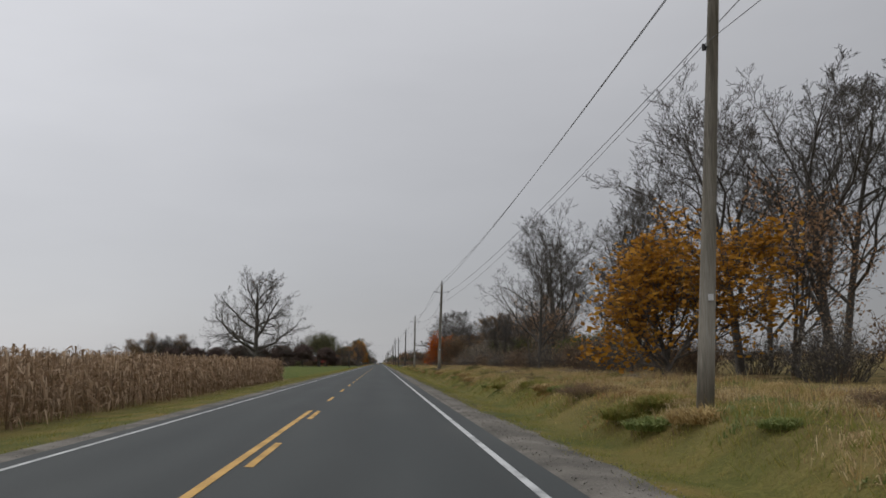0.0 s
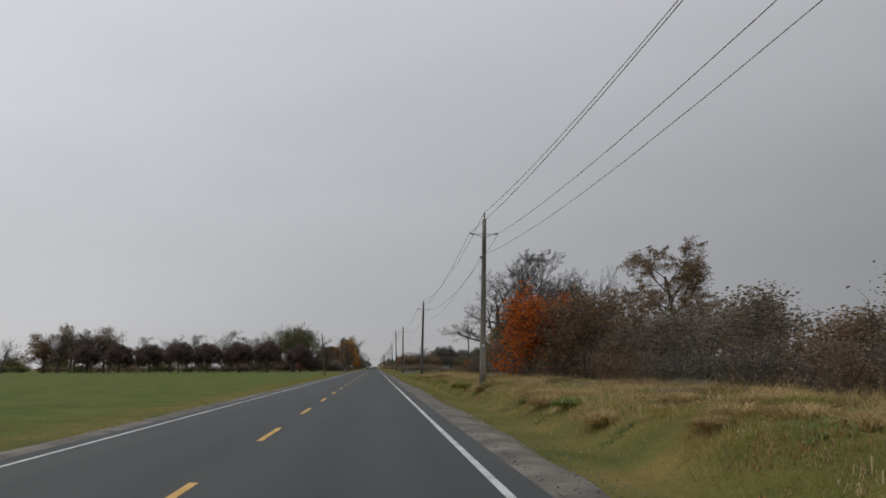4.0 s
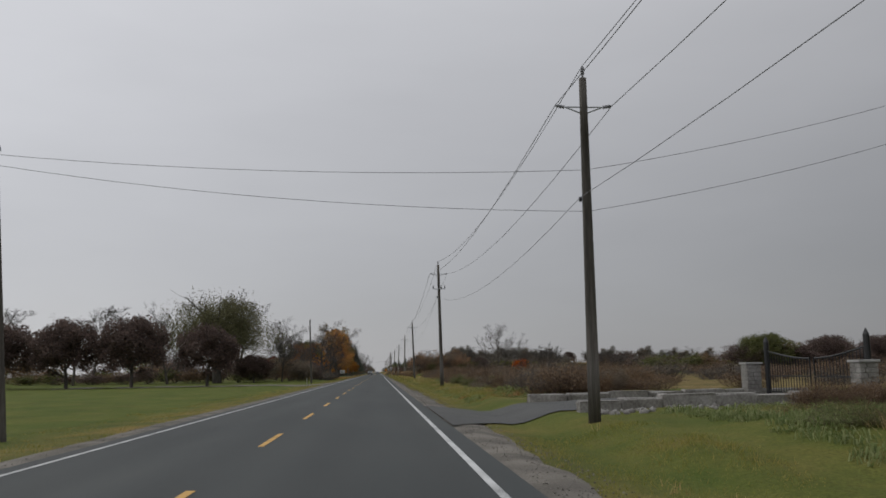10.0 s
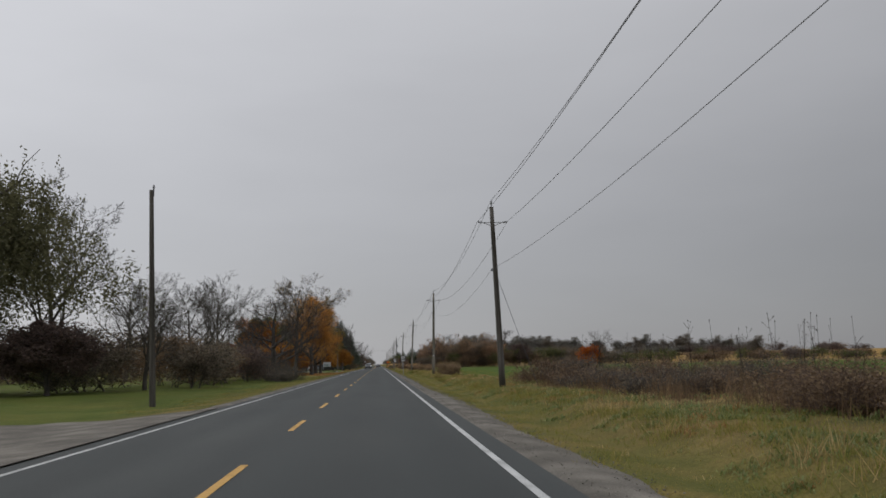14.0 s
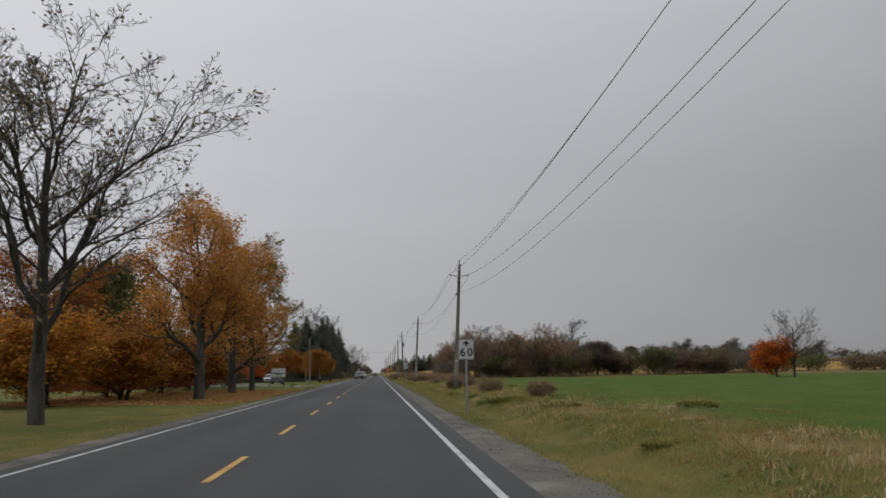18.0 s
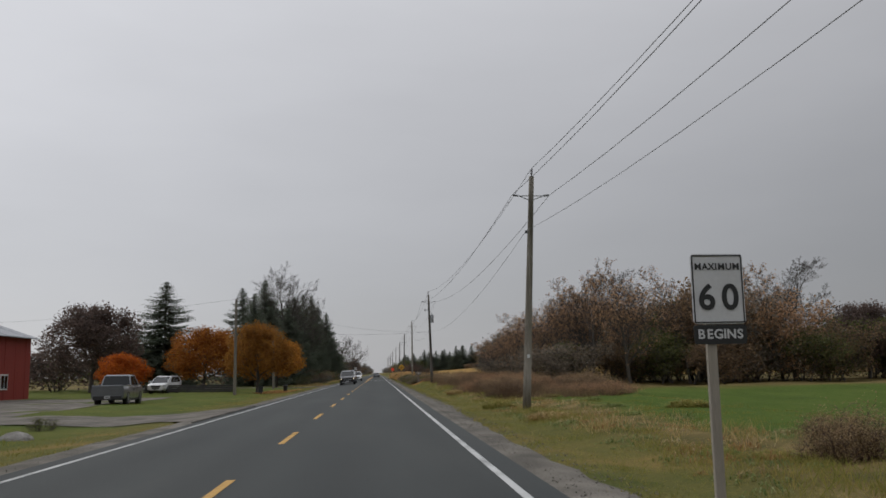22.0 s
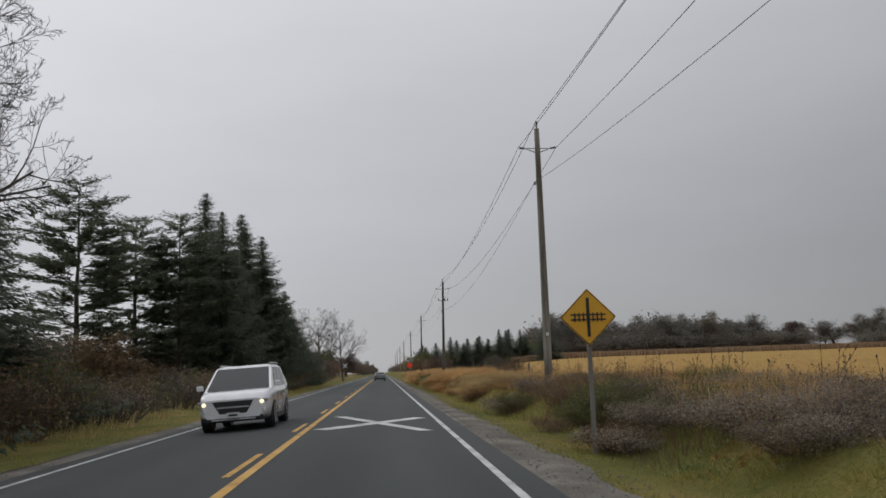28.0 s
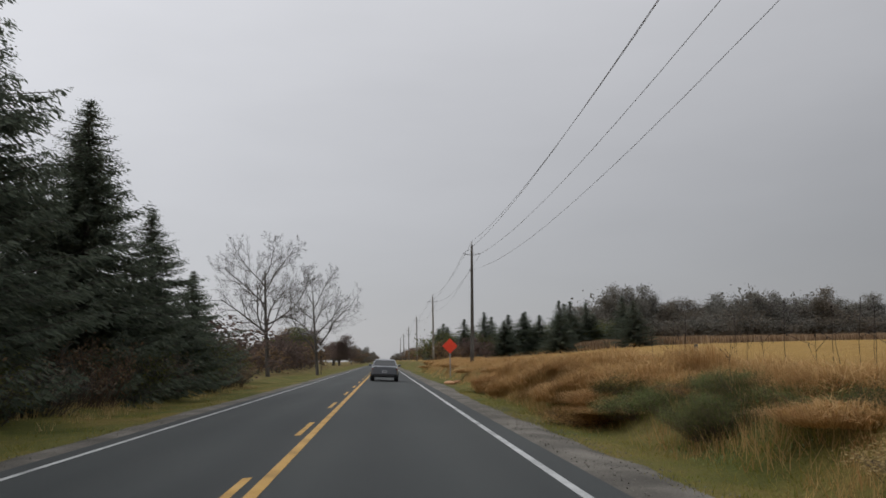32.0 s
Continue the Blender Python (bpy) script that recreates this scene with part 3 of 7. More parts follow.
def land():
    xs = np.concatenate([[-2500, -1200, -600, -300, -200, -140, -100, -75, -60, -48, -38, -30, -24, -20], np.arange(-17, -5.2, 0.6), [-5.2, -4.6, -4.0, -3, -1.5, 0, 1.5, 3, 4.0, 4.6, 5.2],
                         np.arange(5.6, 13, 0.4), np.arange(13, 20, 1.0), [20, 23, 27, 32, 38, 45, 53, 62, 75, 90, 110, 140, 180, 240, 320, 450, 700, 1200, 2500]])
    ys = np.concatenate([[-400, -200, -100], np.arange(-60, 860, 2.5), np.arange(860, 1000, 10), [1000, 1030, 1060, 1100, 1150, 1200, 1300, 1500, 1800, 2300, 3500]])
    X, Y = np.meshgrid(xs, ys)
    # the sheet passes a hand's width below the road surfaces
    Z = gz(X, Y) - 0.10 * (np.abs(X) < 5.19)
    V = np.stack([X, Y, Z], 2).reshape(-1, 3)
    ny, nx = X.shape
    i = (np.arange(ny - 1)[:, None] * nx + np.arange(nx - 1)[None]).ravel()
    F = np.stack([i, i + 1, i + nx + 1, i + nx], 1)
    me = mesh("ground", V, F, [], True)
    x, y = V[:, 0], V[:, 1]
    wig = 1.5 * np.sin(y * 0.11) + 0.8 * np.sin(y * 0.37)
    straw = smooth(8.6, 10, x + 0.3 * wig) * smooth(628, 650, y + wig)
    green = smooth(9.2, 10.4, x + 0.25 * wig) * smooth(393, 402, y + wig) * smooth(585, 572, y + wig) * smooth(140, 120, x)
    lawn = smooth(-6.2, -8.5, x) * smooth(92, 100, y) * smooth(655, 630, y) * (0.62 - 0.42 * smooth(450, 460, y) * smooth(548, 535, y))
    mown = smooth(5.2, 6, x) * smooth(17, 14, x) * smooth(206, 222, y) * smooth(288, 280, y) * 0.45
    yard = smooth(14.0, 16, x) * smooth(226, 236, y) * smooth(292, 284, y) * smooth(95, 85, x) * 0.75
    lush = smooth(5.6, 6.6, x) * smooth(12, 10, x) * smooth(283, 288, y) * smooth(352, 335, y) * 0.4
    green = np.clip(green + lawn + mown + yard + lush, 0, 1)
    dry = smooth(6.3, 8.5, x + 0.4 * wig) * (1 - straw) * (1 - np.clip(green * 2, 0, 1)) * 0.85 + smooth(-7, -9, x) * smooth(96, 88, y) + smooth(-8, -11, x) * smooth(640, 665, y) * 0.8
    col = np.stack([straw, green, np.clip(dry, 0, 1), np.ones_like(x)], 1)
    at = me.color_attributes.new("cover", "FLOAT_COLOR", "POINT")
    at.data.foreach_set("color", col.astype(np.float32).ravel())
    m = bpy.data.materials.new("land_cover")
    m.use_nodes = True
    t = m.node_tree
    b = t.nodes["Principled BSDF"]
    b.inputs["Roughness"].default_value, b.inputs["Specular IOR Level"].default_value = 0.95, 0.1
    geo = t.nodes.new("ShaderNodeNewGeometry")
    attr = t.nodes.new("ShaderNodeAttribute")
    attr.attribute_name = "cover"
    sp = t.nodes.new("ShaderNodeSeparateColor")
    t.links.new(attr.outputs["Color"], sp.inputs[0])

    def ramp(cols, scale, detail=8.0, stretch=(1, 1, 1)):
        mp = t.nodes.new("ShaderNodeMapping")
        mp.inputs["Scale"].default_value = stretch
        t.links.new(geo.outputs["Position"], mp.inputs[0])
        n = t.nodes.new("ShaderNodeTexNoise")
        n.inputs["Scale"].default_value, n.inputs["Detail"].default_value, n.inputs["Roughness"].default_value = scale, detail, 0.68
        t.links.new(mp.outputs[0], n.inputs["Vector"])
        r = t.nodes.new("ShaderNodeValToRGB")
        while len(r.color_ramp.elements) < len(cols):
            r.color_ramp.elements.new(0.5)
        for k, (e, c) in enumerate(zip(r.color_ramp.elements, cols)):
            e.position, e.color = 0.32 + 0.36 * k / (len(cols) - 1), (*c, 1)
        t.links.new(n.outputs[0], r.inputs[0])
        return r.outputs[0]

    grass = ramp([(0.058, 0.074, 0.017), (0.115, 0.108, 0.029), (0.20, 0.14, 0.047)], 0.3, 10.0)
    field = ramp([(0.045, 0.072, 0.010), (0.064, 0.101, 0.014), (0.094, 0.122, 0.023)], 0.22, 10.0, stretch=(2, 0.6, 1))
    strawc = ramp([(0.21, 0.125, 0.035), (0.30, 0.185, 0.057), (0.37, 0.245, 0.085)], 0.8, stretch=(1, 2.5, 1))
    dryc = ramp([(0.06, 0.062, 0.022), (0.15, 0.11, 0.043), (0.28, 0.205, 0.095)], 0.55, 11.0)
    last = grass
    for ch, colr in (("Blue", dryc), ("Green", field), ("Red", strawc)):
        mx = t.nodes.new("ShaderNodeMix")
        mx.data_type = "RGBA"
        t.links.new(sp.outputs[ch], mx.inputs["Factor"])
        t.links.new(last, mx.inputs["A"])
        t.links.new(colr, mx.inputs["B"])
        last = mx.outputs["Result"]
    # fine tufts and bare specks
    tuft = t.nodes.new("ShaderNodeTexNoise")
    tuft.inputs["Scale"].default_value, tuft.inputs["Detail"].default_value, tuft.inputs["Roughness"].default_value = 14.0, 9.0, 0.8
    t.links.new(geo.outputs["Position"], tuft.inputs["Vector"])
    mr = t.nodes.new("ShaderNodeMapRange")
    mr.inputs["From Min"].default_value, mr.inputs["From Max"].default_value = 0.3, 0.7
    mr.inputs["To Min"].default_value, mr.inputs["To Max"].default_value = 0.45, 1.5
    t.links.new(tuft.outputs[0], mr.inputs[0])
    sc = t.nodes.new("ShaderNodeVectorMath")
    sc.operation = "SCALE"
    t.links.new(last, sc.inputs[0])
    t.links.new(mr.outputs[0], sc.inputs["Scale"])
    t.links.new(sc.outputs[0], b.inputs["Base Color"])
    bn = t.nodes.new("ShaderNodeTexNoise")
    bn.inputs["Scale"].default_value, bn.inputs["Detail"].default_value = 14.0, 9.0
    t.links.new(geo.outputs["Position"], bn.inputs["Vector"])
    bp = t.nodes.new("ShaderNodeBump")
    bp.inputs["Strength"].default_value, bp.inputs["Distance"].default_value = 0.8, 0.06
    t.links.new(bn.outputs[0], bp.inputs["Height"])
    t.links.new(bp.outputs[0], b.inputs["Normal"])
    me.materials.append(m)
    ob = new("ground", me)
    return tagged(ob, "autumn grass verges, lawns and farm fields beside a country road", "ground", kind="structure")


land()


def strip(xs, ys, lift, thick=0.0):
    """A sheet that follows the ground, with rows at ys and columns at xs."""
    X, Y = np.meshgrid(np.asarray(xs, float), np.asarray(ys, float))
    Z = gz(X, Y) + lift
    V = np.stack([X, Y, Z], 2).reshape(-1, 3)
    ny, nx = X.shape
    i = (np.arange(ny - 1)[:, None] * nx + np.arange(nx - 1)[None]).ravel()
    return V, np.stack([i, i + 1, i + nx + 1, i + nx], 1)


FAR = np.concatenate([np.arange(-60, 1000, 20.0), [1000, 1200, 1500, 2000, 2600]])
V, F = strip([-4.0, -3.5, -1.75, 0, 1.75, 3.5, 4.0], FAR, 0.0)
n0 = len(V)
edge = []
for s in (-1, 1):  # the slab's edge drops into the gravel
    for y in FAR:
        edge.append((s * 4.0, y, -0.19))
        edge.append((s * 4.06, y, -0.34))
E2 = np.array(edge)
nf = len(FAR)
FE = []
for s in range(2):
    for j in range(nf - 1):
        b = n0 + s * 2 * nf + 2 * j
        FE.append((b, b + 1, b + 3, b + 2) if s else (b, b + 2, b + 3, b + 1))
road = tagged(new("road", mesh("road", np.concatenate([V, E2]), np.concatenate([F, np.array(FE)]), ASPHALT, True)), "worn grey asphalt of a straight two-lane country road", "road", kind="structure")

rngs = np.random.default_rng(5)
for side, nm in ((1, "right"), (-1, "left")):
    yy = np.arange(-60, 1000, 1.25)
    rows, wx = [], []
    for y in yy:
        w = 5.0 + 0.28 * math.sin(y * 0.13) * math.sin(y * 0.041 + side) + rngs.uniform(-0.12, 0.12) - (0.25 if side < 0 else 0)
        wx.append(w)
    wx = np.array(wx)
    cols = [3.98, 4.3, 4.6]
    V = []
    for k in range(4):
        x = side * (np.full(len(yy), cols[k]) if k < 3 else wx)
        z = gz(x, yy) + (-0.02 if k == 0 else 0.025 if k < 3 else -0.02) + (rngs.uniform(-0.012, 0.012, len(yy)) if k else 0)
        V.append(np.stack([x, yy, z], 1))
    V = np.stack(V, 1).reshape(-1, 3)
    i = (np.arange(len(yy) - 1)[:, None] * 4 + np.arange(3)[None]).ravel()
    F = np.stack([i, i + 1, i + 5, i + 4], 1) if side > 0 else np.stack([i, i + 4, i + 5, i + 1], 1)
    tagged(new("gravel_shoulder", mesh("gravel_shoulder", V, F, GRAVEL, True)), "loose grey gravel shoulder along the asphalt edge", "shoulder", kind="structure")

for x in (-3.5, 3.5):
    V, F = strip([x - 0.06, x + 0.06], FAR, 0.005)
    child("edge_line", mesh("edge_line", V, F, WHITE_LINE), road, "solid white edge line")
PH_Y = [17, 49, 69, 82, 150, 163, 189, 211, 245, 272, 285, 316, 338, 356, 378, 440, 456, 491, 525, 546, 564, 582, 603, 635, 668, 690, 711, 728, 737, 754]
PH_Z = [1.9, 2.59, -0.12, -0.89, -4.37, -4.66, -6.33, -6.78, -8.16, -8.9, -8.92, -9.62, -10.24, -10.31, -10.64, -11.89, -13.78, -14.9, -16.85, -18.0, -18.26, -18.33, -19.5, -20.0, -22.31, -22.93, -23.82, -25.25, -25.37, -26.14]
dash_me = {}
for xo in (0.12, 0.0, -0.12):
    V, F = strip([xo - 0.055, xo + 0.055], [0, 1.6, 3.2], 0.006)
    dash_me[xo] = mesh("centre_dash", V, F, YELLOW_LINE)
for k in range(-6, 125):
    y = 9.0 * k
    for _ in range(8):
        y = 9.0 * k + np.interp(y, PH_Y, PH_Z)
    xo = 0.12 if y < 25 else 0.0 if y < 643 else -0.12
    child("centre_dash", dash_me[xo], road, "", pose(0, float(y), 0))
for xo, y0, y1 in ((-0.12, -60, 23.5), (0.12, 643, 1000)):
    V, F = strip([xo - 0.065, xo + 0.065], np.linspace(y0, y1, 40), 0.006)
    child("centre_line", mesh("centre_line", V, F, YELLOW_LINE), road, "solid yellow centre line")
for a, b in (((0.45, 671.2), (3.05, 677.2)), ((2.95, 671.2), (0.6, 677.2))):
    d = np.array([b[0] - a[0], b[1] - a[1]])
    d = d / np.linalg.norm(d)
    nrm = np.array([-d[1], d[0]]) * 0.2
    q = np.linspace(0, 1, 6)
    V = np.array([[*(np.array(a) + (np.array(b) - np.array(a)) * t + s * nrm), 0] for t in q for s in (1, -1)])
    V[:, 2] = gz(V[:, 0], V[:, 1]) + (0.006 if a[0] < 1 else 0.010)
    F = [(2 * i, 2 * i + 1, 2 * i + 3, 2 * i + 2) for i in range(5)]
    child("crossing_mark", mesh("crossing_mark", V, F, WHITE_LINE), road, "white bar of the painted rail crossing X")

# side drives
for xs, y0, y1, label, mt, lift in (
        (np.linspace(4.02, 26, 56), 272.6, 278.2, "asphalt drive through the stone-walled gateway", DRIVE, 0.036),
        (np.linspace(-4.02, -40, 50), 358.5, 369.5, "gravel side drive crossing the lawn", GRAVEL, 0.03),
        (np.linspace(-4.02, -27, 40), 556, 562.5, "gravel entrance to the red building", GRAVEL, 0.03),
        (np.linspace(-4.02, -24, 12), 633.0, 636.5, "narrow pale gravel lane into the yard", GRAVEL, 0.03)):
    ys = np.linspace(0, 1, 25)
    V = []
    for x in xs:
        flare = 4.0 * math.exp(-(abs(x) - 4) / 1.8)
        for u in ys:
            V.append((x, (y0 - flare) + (y1 - y0 + 2 * flare) * u, 0))
    V = np.array(V)
    V[:, 2] = gz(V[:, 0], V[:, 1]) + lift
    i = (np.arange(len(xs) - 1)[:, None] * 25 + np.arange(24)[None]).ravel()
    F = np.stack([i, i + 25, i + 26, i + 1], 1) if xs[-1] > 0 else np.stack([i, i + 1, i + 26, i + 25], 1)
    tagged(new("side_drive", mesh("side_drive", V, F, mt, True)), label, "driveway", kind="structure")
V, F = strip(np.linspace(-14, -27.0, 8), np.linspace(562.2, 592, 9), 0.025)
tagged(new("parking_area", mesh("parking_area", V, F[:, ::-1], GRAVEL, True)), "gravel parking area before the red building", "driveway", kind="structure")

# ---- utility poles and wires ----
# base x, y, top x, top z, style
POLES = [(7.7, 15.4, 8.35, 9.3, ""), (7.45, 82.9, 7.81, 8.9, ""), (7.4, 142.1, 7.6, 8.82, ""), (7.6, 202.3, 7.86, 8.98, ""), (7.45, 267.2, 7.49, 8.87, "wires"), (7.49, 319.1, 7.29, 10.4, "cutouts"),
         (7.84, 383.3, 7.52, 9.06, "wires"), (7.83, 436.4, 7.98, 9.1, ""), (7.68, 496.7, 8.12, 9.0, ""), (7.54, 557.1, 8.03, 9.0, ""), (7.75, 617.8, 7.47, 9.8, "transformer"), (8.22, 682.8, 8.24, 10.6, ""),
         (8.49, 742.8, 8.71, 10.9, "cutouts"), (8.97, 806.0, 9.13, 11.2, ""), (9.1, 866.0, 9.1, 11.2, ""), (8.8, 925, 8.8, 11.0, ""), (8.7, 985, 8.7, 11.0, "cutouts"), (8.7, 1050, 8.7, 11.2, ""), (8.7, 1115, 8.7, 11.2, "")]

NEUTRAL_DROP = [2.0, 2.05, 2.0, 1.95, 3.26, 2.8, 3.2, 2.2, 2.15, 2.26, 4.1, 2.2, 3.2, 2.2, 2.2, 2.2, 2.4, 2.2, 2.2]


def utility_pole(x, y, tx, tz, style, dark, drop):
    z0 = one(x, y) - 0.12
    root = thing("utility_pole", "grey wooden utility pole with insulator arms" + {"": "", "wires": " and side wires", "cutouts": " and a lower arm", "transformer": " and a transformer"}[style], "utility pole", "poles along the road", pose(x, y, z0))
    top = Vector((tx - x, 0, tz - z0))
    ax = top.normalized()
    bm = bmesh.new()
    for i in range(6):
        a, b = top * (i / 6), top * ((i + 1) / 6)
        cyl(bm, a, b, 0.165 - 0.065 * i / 6, 0.165 - 0.065 * (i + 1) / 6, 12, caps=i in (0, 5))
    bmesh.ops.remove_doubles(bm, verts=bm.verts, dist=0.001)
    for f in bm.faces:
        f.smooth = len(f.verts) == 4
    part("shaft", bm, POLE_DARK if dark else POLE_WOOD, root)
    bm = bmesh.new()
    cyl(bm, top, top + ax * 0.12, 0.03, 0.03, 8)
    for k in range(3):
        cyl(bm, top + ax * (0.12 + 0.07 * k), top + ax * (0.18 + 0.07 * k), 0.06, 0.035, 10)
    part("top_insulator", bm, PORCELAIN, root, "grey stacked top insulator")
    arm = top - ax * 0.85
    for s in (-1, 1):
        bm = bmesh.new()
        tip = arm + Vector((s * 0.5, 0, 0.06))
        cyl(bm, arm + Vector((s * 0.09, 0, 0.06)), tip, 0.02, 0.02, 8)
        cyl(bm, arm + Vector((s * 0.09, 0, -0.1)), tip, 0.02, 0.02, 8)
        part("arm_bracket", bm, STEEL, root)
        bm = bmesh.new()
        for k in range(3):
            p = tip + Vector((s * (0.02 + 0.075 * k), 0, 0.012 * k))
            cyl(bm, p, p + Vector((s * 0.07, 0, 0.012)), 0.055, 0.03, 10)
        part("arm_insulator", bm, PORCELAIN, root)
    bm = bmesh.new()
    nb = top - ax * drop
    cyl(bm, nb, nb + Vector((-0.17, 0, 0)), 0.022, 0.022, 8)
    cyl(bm, nb + Vector((-0.17, 0, -0.06)), nb + Vector((-0.17, 0, 0.06)), 0.04, 0.04, 10)
    part("neutral_bracket", bm, DARKMETAL, root)
    if style == "cutouts":
        bm = bmesh.new()
        c = top - ax * 2.1
        box(bm, -0.55, 0.55, -0.03, 0.03, -0.035, 0.035, 0.006, Matrix.Translation(c + Vector((0, -0.13, 0))))
        part("lower_arm", bm, STEEL, root, "steel lower crossarm")
        for s in (-0.5, 0.5, 0.18):
            bm = bmesh.new()
            p = c + Vector((s, -0.15, 0.05))
            cyl(bm, p, p + Vector((0, 0, 0.16)), 0.05, 0.04, 8)
            cyl(bm, p + Vector((0, 0, 0.16)), p + Vector((0, 0, 0.27)), 0.025, 0.03, 8)
            part("fused_cutout", bm, TRIM, root)
    if style == "transformer":
        bm = bmesh.new()
        c = top - ax * 2.7 + Vector((0.26, -0.05, 0))
        cyl(bm, c - Vector((0, 0, 0.42)), c + Vector((0, 0, 0.42)), 0.2, 0.2, 16)
        cyl(bm, c + Vector((0, 0, 0.42)), c + Vector((0, 0, 0.5)), 0.2, 0.1, 16)
        cyl(bm, c + Vector((0, 0, 0.5)), c + Vector((0, 0, 0.68)), 0.04, 0.03, 8)
        part("transformer_can", bm, STEEL, root, "grey transformer can")
        bm = bmesh.new()
        c = top - ax * 1.75
        cyl(bm, c, c + Vector((-0.45, 0, 0.03)), 0.02, 0.02, 8)
        cyl(bm, c + Vector((-0.45, 0, -0.08)), c + Vector((-0.45, 0, 0.2)), 0.045, 0.03, 8)
        part("side_bracket", bm, DARKMETAL, root)
    if not dark:
        bm = bmesh.new()
        box(bm, -0.05, 0.05, -0.015, 0.0, -0.06, 0.06, 0, Matrix.Translation(Vector((ax.x * 2.2, -0.158, 2.2))))
        part("tag_plate", bm, SIGNWHITE, root, "small pale tag nailed to the pole")
    W = Vector((x, y, z0))
    return {"top": W + top + ax * 0.34, "left": W + arm + Vector((-0.76, 0, 0.1)), "right": W + arm + Vector((0.76, 0, 0.1)), "neutral": W + nb + Vector((-0.17, 0, 0.05)), "mid": W + top - ax * 2.15, "low": W + top - ax * (3.3 if drop < 4 else drop)}


HANG = [utility_pole(*p, i in (3, 4, 5, 6, 10, 12, 13), NEUTRAL_DROP[i]) for i, p in enumerate(POLES)]


def wire(a, b, sag, r, name="overhead_wire", label="thin dark overhead wire sagging between poles", n=14, group="wires along the road"):
    a, b = Vector(a), Vector(b)
    pts = [a.lerp(b, i / n) - Vector((0, 0, 4 * sag * (i / n) * (1 - i / n))) for i in range(n + 1)]
    V, F = tubes([(np.array([tuple(p) for p in pts]), np.full(n + 1, r))], 5)
    return tagged(new(name, mesh(name, V, F, WIRE, True)), label, "wire", group)


for k, r, sag in (("top", 0.0105, 1.05), ("left", 0.0105, 1.0), ("right", 0.0105, 1.0), ("neutral", 0.0075, 1.18)):
    first = HANG[0][k] - Vector((0, 60, 0))
    wire(first, HANG[0][k], sag, r)
    for i, (a, b) in enumerate(zip(HANG[:-1], HANG[1:])):
        wire(a[k], b[k], sag * (0.55 if i == 0 else 1.0), r)


def service_pole(x, y, tx, tz, label, dark=False, gear=False):
    z0 = one(x, y) - 0.12
    root = thing("service_pole", label, "utility pole", "", pose(x, y, z0))
    top = Vector((tx - x, 0, tz - z0))
    bm = bmesh.new()
    cyl(bm, (0, 0, 0), top * 0.5, 0.15, 0.125, 12)
    cyl(bm, top * 0.5, top, 0.125, 0.095, 12)
    part("shaft", bm, POLE_DARK if dark else POLE_WOOD, root)
    bm = bmesh.new()
    cyl(bm, top + Vector((0.1, 0, -0.3)), top + Vector((0.1, 0, 0.25)), 0.035, 0.03, 8)
    cyl(bm, top + Vector((0.1, 0, 0.1)), top + Vector((0.1, 0, 0.22)), 0.06, 0.04, 10)
    part("top_insulator", bm, PORCELAIN, root)
    if gear:
        bm = bmesh.new()
        c = top + Vector((-0.28, 0, -1.5))
        cyl(bm, c - Vector((0, 0, 0.35)), c + Vector((0, 0, 0.35)), 0.2, 0.2, 14)
        part("transformer_can", bm, STEEL, root, "grey transformer can")
        bm = bmesh.new()
        cyl(bm, top + Vector((0, 0, -0.25)), top + Vector((-0.5, 0, -0.4)), 0.02, 0.02, 8)
        cyl(bm, top + Vector((-0.5, 0, -0.45)), top + Vector((-0.5, 0, -0.25)), 0.04, 0.03, 8)
        part("side_bracket", bm, STEEL, root)
        bm = bmesh.new()
        box(bm, -0.16, 0.16, -0.3, -0.14, 1.2, 1.9, 0.02)
        part("meter_box", bm, STEEL, root, "grey metal meter box")
    return Vector((x, y, z0)) + top


LP1 = service_pole(-7.9, 269.7, -8.5, 7.4, "dark leaning wooden pole on the lawn", True)
service_pole(-8.4, 380.9, -8.7, 9.5, "dark wooden pole beside the side drive", True)
LP3 = service_pole(-10.6, 599.8, -10.6, 7.95, "brown wooden pole on the mown verge")
LP4 = service_pole(-10.5, 626.7, -10.6, 6.5, "slim brown wooden pole before the spruces")
TPR = service_pole(20.6, 266.7, 20.3, 9.5, "dark wooden pole with a transformer and meter box", True, True)
cross = "thin dark service wire crossing over the road"
for a, b, s in ((LP1, HANG[4]["mid"] - Vector((0, 0, 0.33)), 0.25), (LP1 - Vector((0, 0, 0.3)), HANG[4]["low"] - Vector((0, 0, 0.28)), 0.3), (TPR, HANG[4]["mid"] - Vector((0, 0, 0.33)), 0.3), (TPR - Vector((0, 0, 1)), HANG[4]["low"] - Vector((0, 0, 0.28)), 0.3), (LP3, HANG[10]["low"], 0.9), (LP4, HANG[10]["low"], 0.4), (LP3, LP3 + Vector((-30, 8, -1.5)), 0.4), (LP3, LP4, 0.3), (LP4, LP4 + Vector((-24, 20, -1.5)), 0.4)):
    wire(a, b, s, 0.007, "service_wire", cross, group="service wires")
gw = HANG[6]["low"]
wire(gw, (9.6, 383.3, one(9.6, 383.3)), 0.02, 0.012, "guy_wire", "tight steel guy wire anchoring the pole", 6, "guy wires")

